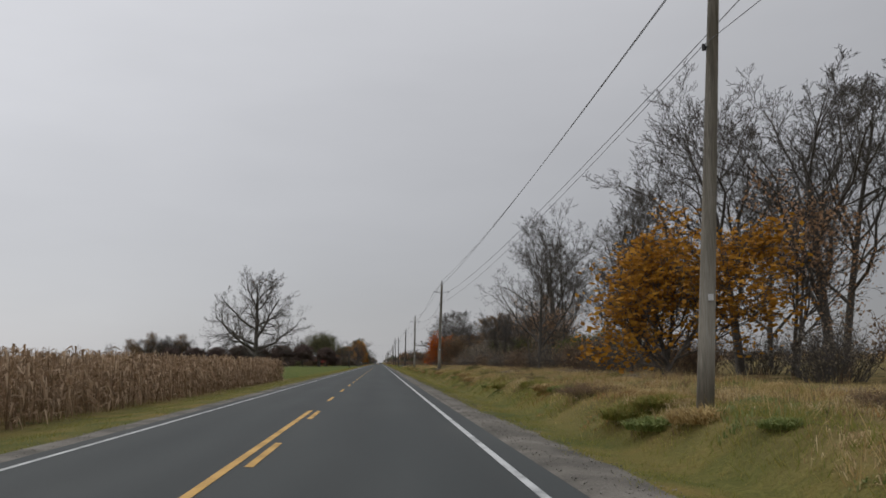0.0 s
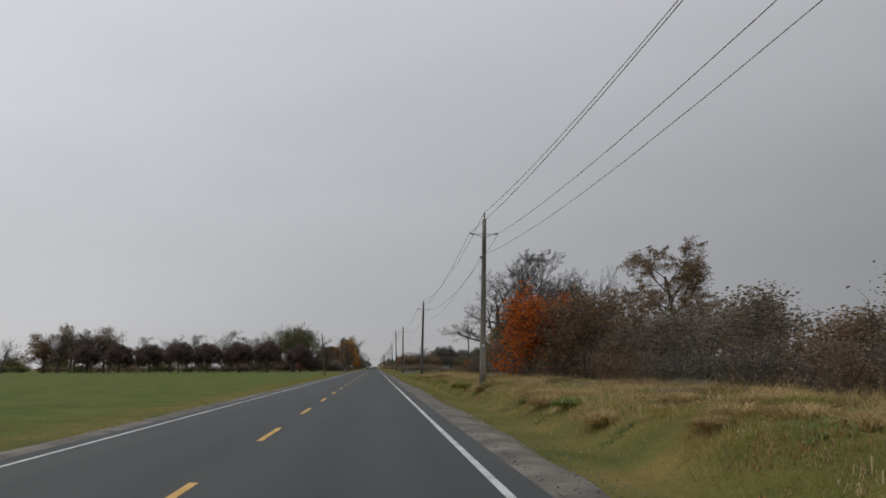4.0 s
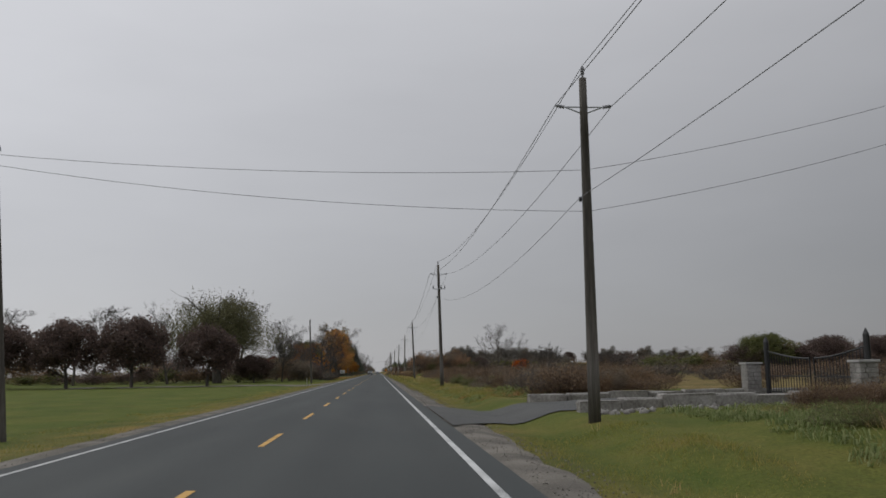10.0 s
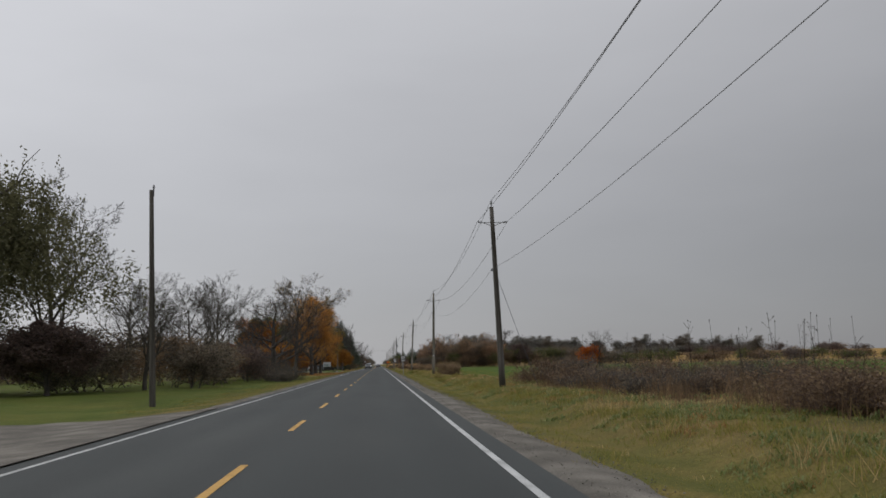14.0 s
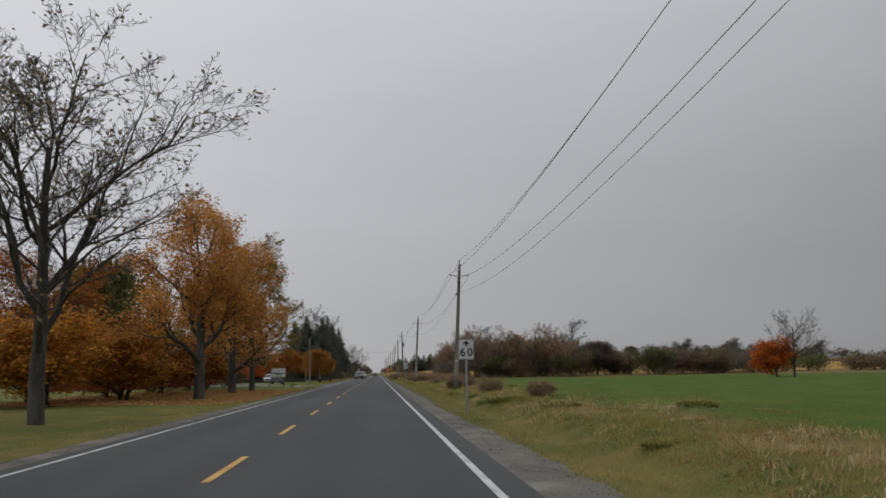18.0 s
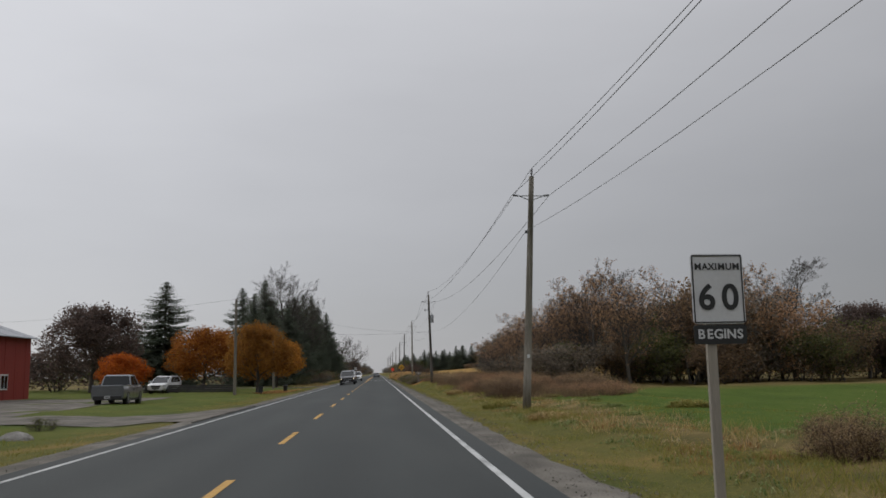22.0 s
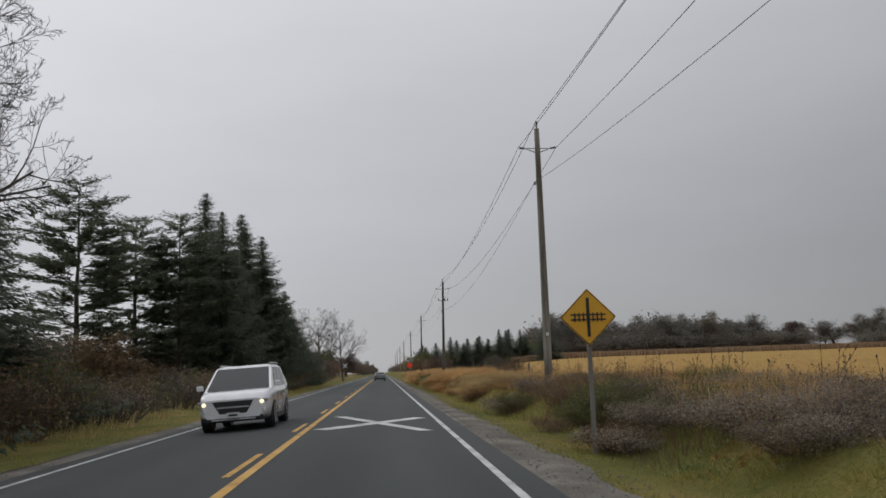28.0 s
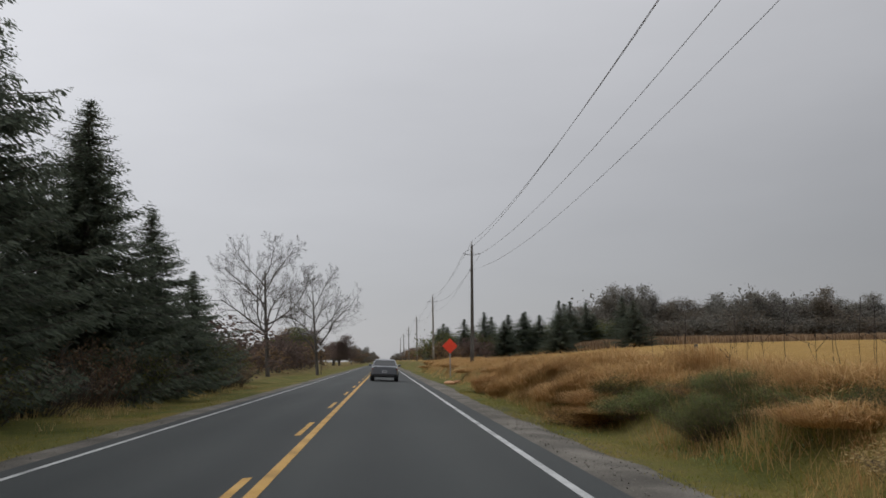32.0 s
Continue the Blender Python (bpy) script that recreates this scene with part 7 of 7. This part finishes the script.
def gate(y0, L, x, turn):
    z0 = one(x, y0)
    root = thing("metal_gate", "black wrought metal gate leaf with an arched top", "gate", "gates", pose(x, y0, z0, 0, 0, turn))
    bm = bmesh.new()
    cyl(bm, (0, 0, 0), (0, 0, 2.1), 0.1, 0.1, 10)
    cyl(bm, (0, 0, 2.1), (0, 0, 2.3), 0.1, 0.01, 10)
    part("hinge_post", bm, BLACK, root)
    for z in (0.15, 0.75):
        bm = bmesh.new()
        box(bm, -0.02, 0.02, 0, L, z, z + 0.05)
        part("rail", bm, BLACK, root)
    bm = bmesh.new()
    for i in range(8):
        a, b = i / 8, (i + 1) / 8
        cyl(bm, (0, a * L, 1.75 - 0.35 * math.sin(a * 1.57)), (0, b * L, 1.75 - 0.35 * math.sin(b * 1.57)), 0.03, 0.03, 6)
    part("top_rail", bm, BLACK, root)
    bm = bmesh.new()
    cyl(bm, (0, L, 0.1), (0, L, 1.45), 0.03, 0.03, 8)
    part("end_stile", bm, BLACK, root)
    for i in range(1, 16):
        bm = bmesh.new()
        t = i / 16
        cyl(bm, (0, t * L, 0.15), (0, t * L, 1.75 - 0.35 * math.sin(t * 1.57)), 0.015, 0.015, 5)
        part("bar", bm, BLACK, root)


gate(278.3, 3.3, 17.2, 180)
gate(271.4, 3.3, 17.2, 0)

# ---- red building, its sign and yard ----


def red_building():
    z0 = one(-27.5, 580) - 0.1
    root = thing("red_building", "long red sided farm shop with a grey metal roof", "building", "", pose(-27.2, 546, z0))
    D, L, E, R = 14.0, 52.0, 5.1, 7.6  # depth, length, eave, ridge
    holes = [(3 + 6.2 * i, 1.3) for i in range(8)]
    for i in range(53):  # siding boards on the road side
        y = i * L / 53
        bm = bmesh.new()
        box(bm, -0.2, -0.02 if i % 2 else 0.0, y, y + L / 53 - 0.012, 0, E)
        part("siding_board", bm, REDBARN, root)
    for y in (0.0, L - 0.2):
        bm = bmesh.new()
        f = bm.faces.new([bm.verts.new(p) for p in ((-0.2, y, 0), (-D, y, 0), (-D, y, E), (-D / 2, y, R), (-0.2, y, E))])
        ex = bmesh.ops.extrude_face_region(bm, geom=[f])
        bmesh.ops.translate(bm, vec=(0, 0.2, 0), verts=[g for g in ex["geom"] if isinstance(g, bmesh.types.BMVert)])
        bmesh.ops.recalc_face_normals(bm, faces=bm.faces)
        part("gable_wall", bm, REDBARN, root)
    bm = bmesh.new()
    box(bm, -D, -D + 0.2, 0.2, L - 0.2, 0, E)
    part("back_wall", bm, REDBARN, root)
    for s in (0, 1):
        x0, x1 = (0.5, -D / 2) if s == 0 else (-D - 0.5, -D / 2)
        for i in range(26):
            bm = bmesh.new()
            y = -0.4 + i * (L + 0.8) / 26
            ze = E - 0.12
            vs = [bm.verts.new(p) for p in ((x0, y, ze), (x1, y, R + 0.08), (x1, y + (L + 0.8) / 26 - 0.03, R + 0.08), (x0, y + (L + 0.8) / 26 - 0.03, ze))]
            f = bm.faces.new(vs)
            ex = bmesh.ops.extrude_face_region(bm, geom=[f])
            bmesh.ops.translate(bm, vec=(0, 0, 0.07 + 0.02 * (i % 2)), verts=[g for g in ex["geom"] if isinstance(g, bmesh.types.BMVert)])
            bmesh.ops.recalc_face_normals(bm, faces=bm.faces)
            part("roof_panel", bm, ROOFMETAL, root)
    WF = plain("white_trim_paint", (0.6, 0.6, 0.58), 0.5)
    for i, (y, w) in enumerate(holes):
        door = i in (5, 6)
        zb, zt = (0.05, 2.15) if door else (0.9, 2.1)
        bm = bmesh.new()
        box(bm, 0.0, 0.06, y, y + w, zb, zt)
        fr = part("window_frame" if not door else "door_frame", bm, WF, root, "white painted frame")
        bm = bmesh.new()
        box(bm, 0.06, 0.07, y + 0.1, y + w / 2 - 0.04, zb + 0.1, zt - 0.1)
        part("pane", bm, GLASS, fr)
        bm = bmesh.new()
        box(bm, 0.06, 0.07, y + w / 2 + 0.04, y + w - 0.1, zb + 0.1, zt - 0.1)
        part("pane", bm, GLASS, fr)


red_building()
root = thing("shop_sign", "white shop signboard with a blue-green picture on posts", "sign", "", pose(-10.7, 548.5, one(-10.7, 548.5), 0, 0, 0))
for x in (-1.15, 0.78):
    bm = bmesh.new()
    box(bm, x - 0.05, x + 0.05, -0.05, 0.05, -0.2, 2.45 if x > 0 else 1.2, 0.01)
    part("post", bm, POLE_WOOD, root)
bm = bmesh.new()
box(bm, -0.88, 0.9, -0.1, -0.03, 1.35, 2.45, 0.015)
part("board", bm, SIGNWHITE, root)
for z0, z1, x0, x1, colr in ((1.72, 1.86, -0.8, 0.8, (0.08, 0.16, 0.16)), (1.60, 1.72, -0.25, 0.3, (0.1, 0.2, 0.14)), (1.86, 1.95, -0.7, -0.2, (0.12, 0.2, 0.24)), (1.86, 2.12, -0.03, 0.06, (0.05, 0.08, 0.08)), (1.42, 1.5, -0.6, 0.6, (0.25, 0.27, 0.28))):
    bm = bmesh.new()
    box(bm, x0, x1, -0.106, -0.1, z0, z1)
    part("picture_bar", bm, plain("sign_print", colr, 0.5), root)
root = thing("slim_sign_post", "thin bare steel sign post on the verge", "post", "", pose(-6.6, 541.0, one(-6.6, 541)))
bm = bmesh.new()
box(bm, -0.03, 0.03, -0.03, 0.03, -0.2, 2.3, 0.005)
part("shaft", bm, STEEL, root)
root = thing("boulder", "grey rounded landscape boulder on the lawn", "boulder", "", pose(-8.4, 549.5, one(-8.4, 549.5) - 0.1))
bm = bmesh.new()
bmesh.ops.create_icosphere(bm, subdivisions=2, radius=0.5)
bmesh.ops.scale(bm, vec=(1.1, 0.8, 0.7), verts=bm.verts)
for v in bm.verts:
    v.co *= 1 + 0.16 * noise.noise(v.co * 2.5)
part("stone", bm, STONE, root)
plant("brushO", -9.2, 553.5, 0.55, 1.1, 0, "small clipped dark bush at the entrance")

# ---- vehicles ----


def loft(rings):
    bm = bmesh.new()
    R = [[bm.verts.new(p) for p in r] for r in rings]
    n = len(R[0])
    for a, b in zip(R[:-1], R[1:]):
        for i in range(n):
            bm.faces.new((a[i], a[(i + 1) % n], b[(i + 1) % n], b[i]))
    bm.faces.new(R[0][::-1])
    bm.faces.new(R[-1])
    bmesh.ops.recalc_face_normals(bm, faces=bm.faces)
    for f in bm.faces:
        f.smooth = False
    return bm


def quad(pts, push, t=0.012):
    """A thin pane over four points, pushed out along its normal."""
    bm = bmesh.new()
    P = [Vector(p) for p in pts]
    n = (P[1] - P[0]).cross(P[3] - P[0]).normalized() * push
    bm.faces.new([bm.verts.new(p + n) for p in P])
    bm.faces.new([bm.verts.new(p + n * (1 - t / push if push else 1)) for p in reversed(P)])
    return bm


def vehicle(name, label, paint, style, m, lit=False):
    S = {"sedan": dict(L=4.75, W=0.915, belt=[(-2.37, .80, .93), (-2.2, .86, .97), (-1.2, .90, .98), (0.6, .915, .95), (1.3, .91, .92), (1.8, .885, .86), (2.1, .84, .78), (2.3, .76, .68), (2.38, .68, .60)], cab=[(-2.0, -1.05, 0.35, 1.25)], roof=1.45, wy=(-1.4, 1.42), r=.33),
         "suv": dict(L=4.7, W=0.93, belt=[(-2.32, .84, 1.05), (-2.2, .9, 1.08), (-1.0, .93, 1.08), (0.8, .93, 1.06), (1.3, .92, 1.04), (1.75, .915, 1.01), (2.05, .89, .97), (2.24, .85, .90), (2.34, .78, .80)], cab=[(-2.3, -1.75, 0.3, 1.5)], roof=1.69, wy=(-1.38, 1.38), r=.37),
         "pickup": dict(L=5.5, W=0.945, belt=[(-2.75, .93, 1.12), (-2.65, .945, 1.14), (-0.62, .945, 1.14), (0.9, .945, 1.12), (1.5, .94, 1.12), (2.2, .935, 1.11), (2.45, .92, 1.08), (2.6, .90, 1.02), (2.68, .86, .93)], cab=[(-0.8, -0.52, 0.72, 1.55)], roof=1.79, wy=(-1.60, 1.62), r=.39)}[style]
    root = thing(name, label, "car" if style != "pickup" else "pickup truck", "", m)
    rings = []
    for y, w, b in S["belt"]:
        lo = 0.24 if abs(y) < 2.0 else 0.32
        half = [(w * 0.84, lo), (w * 0.955, lo + 0.08), (w * 0.985, lo + 0.2), (w, b * 0.62), (w * 0.985, b - 0.16), (w * 0.965, b - 0.07), (w * 0.92, b - 0.015), (w * 0.8, b + 0.012)]
        rings.append([(x, y, z) for x, z in half] + [(-x, y, z) for x, z in reversed(half)])
    bm = loft(rings)
    bmesh.ops.bevel(bm, geom=[e for e in bm.edges if e.calc_face_angle(0) > 0.9], offset=0.03, segments=2, affect="EDGES")
    for f in bm.faces:
        f.smooth = True
    part("body", bm, paint, root).data.set_sharp_from_angle(angle=0.7)
    yr0, yr1, yf1, yf0 = S["cab"][0]
    W = S["W"]
    b0 = np.interp(yr0, [p[0] for p in S["belt"]], [p[2] for p in S["belt"]]) - 0.02
    b1 = np.interp(yf0, [p[0] for p in S["belt"]], [p[2] for p in S["belt"]]) - 0.02
    roof = S["roof"]
    wb, wr = W * 0.95, W * (0.72 if style == "sedan" else 0.79)

    bm = bmesh.new()
    bot = [bm.verts.new(p) for p in ((wb, yr0, b0), (wb, yf0, b1), (-wb, yf0, b1), (-wb, yr0, b0))]
    topv = [bm.verts.new(p) for p in ((wr, yr1, roof - 0.03), (wr, yf1, roof - 0.02), (-wr, yf1, roof - 0.02), (-wr, yr1, roof - 0.03))]
    crown_v = [bm.verts.new(p) for p in ((wr * 0.8, yr1 + 0.12, roof), (wr * 0.8, yf1 - 0.12, roof), (-wr * 0.8, yf1 - 0.12, roof), (-wr * 0.8, yr1 + 0.12, roof))]
    for a, b in ((bot, topv), (topv, crown_v)):
        for i in range(4):
            bm.faces.new((a[i], a[(i + 1) % 4], b[(i + 1) % 4], b[i]))
    bm.faces.new(crown_v)
    bm.faces.new(bot[::-1])
    bmesh.ops.recalc_face_normals(bm, faces=bm.faces)
    bmesh.ops.bevel(bm, geom=[e for e in bm.edges if all(v in set(topv + crown_v) for v in e.verts)], offset=0.05, segments=3, affect="EDGES")
    for f in bm.faces:
        f.smooth = True
    part("cabin", bm, paint, root).data.set_sharp_from_angle(angle=0.6)

    def mix(a, b, t):
        return tuple(p + (q - p) * t for p, q in zip(a, b))

    def pane(A, B, C, D, nm, s0=0.035, s1=0.965, t0=0.05, t1=0.9):
        def at(s, t):
            return mix(mix(A, B, s), mix(D, C, s), t)
        bm = quad([at(s0, t0), at(s1, t0), at(s1, t1), at(s0, t1)], 0.012)
        part(nm, bm, GLASS, root, "dark tinted glass")
    fr, fl = (wb, yf0, b1), (-wb, yf0, b1)
    tr, tl = (wr, yf1, roof - 0.02), (-wr, yf1, roof - 0.02)
    rr_, rl = (wb, yr0, b0), (-wb, yr0, b0)
    ur, ul = (wr, yr1, roof - 0.03), (-wr, yr1, roof - 0.03)
    pane(fr, fl, tl, tr, "windscreen")
    pane(rl, rr_, ur, ul, "rear_window")
    k = 3 if style == "suv" else 2
    for j in range(k):
        s0, s1 = 0.10 + 0.76 * j / k, 0.10 + 0.76 * (j + 1) / k - 0.03
        pane(rr_, fr, tr, ur, "side_window", s0, s1, 0.08, 0.88)
        pane(fl, rl, ul, tl, "side_window", 1 - s1, 1 - s0, 0.08, 0.88)
    for y in S["wy"]:
        for s in (-1, 1):
            r = S["r"]
            bm = bmesh.new()
            cyl(bm, (s * (W - 0.235), y, r + 0.02), (s * (W - 0.02), y, r + 0.02), r + 0.065, r + 0.065, 24)
            part("wheel_arch", bm, TRIM, root, "black wheel arch lining")
            bm = bmesh.new()
            cyl(bm, (s * (W - 0.22), y, r), (s * (W + 0.012), y, r), r, r, 24)
            bmesh.ops.bevel(bm, geom=[e for e in bm.edges if len(e.link_faces) == 2 and any(len(f.verts) > 4 for f in e.link_faces)], offset=0.03, segments=2, affect="EDGES")
            ty = part("tyre", bm, TYRE, root)
            bm = bmesh.new()
            x1 = W + 0.016
            c = Vector((s * (x1 - 0.02), y, r))
            for q in range(24):
                a, b = 2 * math.pi * q / 24, 2 * math.pi * (q + 1) / 24
                cyl(bm, c + Vector((0, math.cos(a), math.sin(a))) * r * 0.64, c + Vector((0, math.cos(b), math.sin(b))) * r * 0.64, 0.022, 0.022, 6, False)
            for q in range(6):
                for o in (-0.13, 0.13):
                    a = 2 * math.pi * q / 6
                    d = Vector((0, math.cos(a + o), math.sin(a + o)))
                    cyl(bm, c + Vector((0, math.cos(a), math.sin(a))) * 0.05, c + d * r * 0.63, 0.022, 0.017, 6)
            cyl(bm, c - Vector((s * 0.02, 0, 0)), c + Vector((s * 0.012, 0, 0)), 0.06, 0.05, 12)
            cyl(bm, c - Vector((s * 0.06, 0, 0)), c - Vector((s * 0.05, 0, 0)), r * 0.6, r * 0.6, 20)
            part("rim", bm, ALLOY, ty, "silver alloy rim")
    yf, yb = S["L"] / 2 - 0.04, -S["L"] / 2 + 0.03
    zf, wf = S["belt"][-1][2], S["belt"][-2][1]
    for s in (-1, 1):
        bm = bmesh.new()
        slim = 0.07 if style == "suv" else 0.0
        box(bm, s * (wf - 0.16) - 0.2, s * (wf - 0.16) + 0.2, yf - 0.34, yf + 0.03, zf - 0.16 + slim, zf - 0.01, 0.035)
        hl = part("headlamp", bm, LAMP, root, "lit headlamp" if lit else "")
        if lit:
            bm = bmesh.new()
            cyl(bm, (s * (wf - 0.12), yf + 0.0, zf - 0.085), (s * (wf - 0.12), yf + 0.055, zf - 0.085), 0.055, 0.05, 12)
            part("bulb", bm, LAMP_ON, hl, "glowing warm lamp")
        bm = bmesh.new()
        if style == "sedan":
            box(bm, s * 0.62 - 0.2, s * 0.62 + 0.2, yb - 0.02, yb + 0.1, 0.74, 0.83, 0.02)
        else:
            box(bm, s * (W - 0.15) - 0.08, s * (W - 0.15) + 0.08, yb - 0.02, yb + 0.1, 0.75, 1.05, 0.02)
        part("tail_lamp", bm, LAMP_RED, root)
        bm = bmesh.new()
        box(bm, s * (W + 0.1) - 0.09, s * (W + 0.1) + 0.09, yf0 - 0.32, yf0 - 0.2, b1 + 0.06, b1 + 0.2, 0.03)
        part("mirror", bm, TRIM if style == "pickup" else paint, root)
        bm = bmesh.new()
        box(bm, s * (W - 0.005) - 0.012, s * (W - 0.005) + 0.012, -0.16, 0.02, b1 - 0.22, b1 - 0.19, 0.005)
        part("door_handle", bm, TRIM, root)
    for s in (-1, 1):
        bm = bmesh.new()
        box(bm, s * (W - 0.035) - 0.03, s * (W - 0.035) + 0.03, S["wy"][0] + 0.45, S["wy"][1] - 0.45, 0.22, 0.36, 0.02)
        part("sill", bm, TRIM, root, "black lower sill")
        for sy in ([-0.36, 0.62] if style != "sedan" else [0.1]):
            bm = bmesh.new()
            box(bm, s * (W - 0.004) - 0.006, s * (W - 0.004) + 0.006, sy - 0.006, sy + 0.006, 0.4, b1 - 0.12)
            part("door_seam", bm, TRIM, root)
    bm = bmesh.new()
    if style == "suv":
        f = bm.faces.new([bm.verts.new((x, yf + 0.035, z)) for x, z in ((-0.52, zf - 0.03), (-0.34, zf - 0.34), (0.34, zf - 0.34), (0.52, zf - 0.03))])
        ex = bmesh.ops.extrude_face_region(bm, geom=[f])
        bmesh.ops.translate(bm, vec=(0, -0.1, 0), verts=[v for v in ex["geom"] if isinstance(v, bmesh.types.BMVert)])
        bmesh.ops.recalc_face_normals(bm, faces=bm.faces)
    else:
        box(bm, -0.48, 0.48, yf - 0.05, yf + 0.06, zf - 0.34, zf - 0.05, 0.02)
    g = part("grille", bm, TRIM, root, "black grille")
    bm = bmesh.new()
    box(bm, -0.4, 0.4, yf + 0.055, yf + 0.075, zf - 0.2, zf - 0.165, 0.006)
    part("grille_bar", bm, ALLOY, g)
    bm = bmesh.new()
    if style == "suv":
        box(bm, -W * 0.8, W * 0.8, yf - 0.16, yf + 0.02, 0.25, 0.42, 0.05)
    else:
        box(bm, -W * 0.82, W * 0.82, yf - 0.14, yf + 0.06, 0.3, 0.54, 0.05)
    part("front_bumper", bm, TRIM if style == "suv" else paint, root)
    if style == "suv":
        bm = bmesh.new()
        box(bm, -W * 0.6, W * 0.6, yf - 0.05, yf + 0.035, 0.29, 0.33, 0.012)
        part("skid_bar", bm, ALLOY, root, "silver lower bar")
    bm = bmesh.new()
    box(bm, -W * 0.88, W * 0.88, yb - 0.06, yb + 0.2, 0.3, 0.56 if style != "sedan" else 0.5, 0.05)
    part("rear_bumper", bm, TRIM, root, "dark rear bumper")
    for y, z, s in ((yb - 0.07 if style != "sedan" else yb - 0.035, 0.47 if style != "sedan" else 0.64, 1), (yf + 0.085, 0.42, -1)):
        bm = bmesh.new()
        box(bm, -0.16, 0.16, y - 0.006, y + 0.006, z - 0.07, z + 0.07)
        pl = part("number_plate", bm, SIGNWHITE, root)
        bm = bmesh.new()
        box(bm, -0.11, 0.11, y - 0.01 * s - 0.002, y - 0.01 * s + 0.002, z - 0.025, z + 0.025)
        part("plate_bar", bm, DARKMETAL, pl)
    if style == "pickup":
        bm = bmesh.new()
        box(bm, -0.78, 0.78, -2.62, -0.8, 1.135, 1.15)
        part("bed_floor", bm, TRIM, root, "dark open load bed")
        for s in (-1, 1):
            bm = bmesh.new()
            box(bm, s * 0.86 - 0.06, s * 0.86 + 0.06, -2.7, -0.74, 1.09, 1.165, 0.02)
            part("bed_rail", bm, paint, root)
        bm = bmesh.new()
        box(bm, -0.8, 0.8, -2.74, -2.66, 1.09, 1.165, 0.02)
        part("tailgate", bm, paint, root)
    if style == "suv":
        for s in (-1, 1):
            bm = bmesh.new()
            cyl(bm, (s * wr * 0.92, yr1 + 0.1, roof + 0.03), (s * wr * 0.92, yf1 - 0.1, roof + 0.03), 0.018, 0.018, 8)
            part("roof_rail", bm, ALLOY, root)
    return root


def on_road(x, y, yaw):
    return pose(x, y, one(x, y) + 0.002, 0, 2.6, yaw) if abs(x) < 4 else pose(x, y, one(x, y) + 0.02, 0, 0, yaw)


vehicle("sedan", "silver-grey sedan on the road seen from behind", CAR_GREY, "sedan", on_road(1.4, 791.3, 0))
vehicle("pickup_truck", "slate grey oncoming pickup truck with a lit headlamp", CAR_BLUE, "pickup", on_road(-2.02, 641.2, 180), True)
vehicle("suv", "white oncoming crossover with dark glass and lit lamps", CAR_WHITE, "suv", on_road(-1.85, 675.2, 180), True)
vehicle("suv", "dark oncoming sport utility vehicle with a lit headlamp", CAR_DARK, "suv", on_road(-1.9, 632.0, 180), True)
vehicle("pickup_truck", "silver pickup truck parked on the gravel", CAR_GREY, "pickup", on_road(-14.3, 579.0, 3))
vehicle("parked_car", "white estate car parked in the yard", CAR_WHITE, "suv", on_road(-19.4, 611.5, 172))


def marker_stake(x, y):
    z0 = one(x, y) - 0.1
    root = thing("marker_stake", "leaning grey wooden stake with a pale green cap in weeds", "stake", "", pose(x, y, z0, 0, 22, 0))
    bm = bmesh.new()
    box(bm, -0.035, 0.035, -0.03, 0.03, 0, 1.12, 0.008)
    part("shaft", bm, WOODPOST, root)
    bm = bmesh.new()
    cyl(bm, (0, 0, 1.1), (0, 0, 1.18), 0.11, 0.06, 12)
    part("cap", bm, plain("pale_green_plastic", (0.42, 0.5, 0.42), 0.5), root, "pale green cap")


marker_stake(7.0, 648.4)


def board_fence(x0, x1, y, h):
    root = thing("board_fence", "low dark board fence beside the yard", "fence", "", pose(0, 0, 0))
    DARKWOOD = material("dark_fence_boards", [(0.03, 0.03, 0.032), (0.06, 0.058, 0.056)], scale=3, rough=0.85, stretch=(1, 1, 4), coords="object")
    n = 6
    for i in range(n + 1):
        x = x0 + (x1 - x0) * i / n
        bm = bmesh.new()
        box(bm, -0.06, 0.06, 0.03, 0.13, -0.2, h + 0.06, 0.01)
        p = part("post", bm, DARKWOOD, root)
        p.matrix_basis = pose(x, y, one(x, y))
        if i < n:
            L = (x1 - x0) / n
            for k in range(4):
                bm = bmesh.new()
                box(bm, min(0, L) + 0.01, max(0, L) - 0.01, 0, 0.025, 0.05 + k * h / 4, 0.03 + (k + 1) * h / 4, 0.004)
                part("board", bm, DARKWOOD, root).matrix_basis = pose(x, y, one(x, y))


board_fence(-12.3, -26.0, 610.0, 0.72)
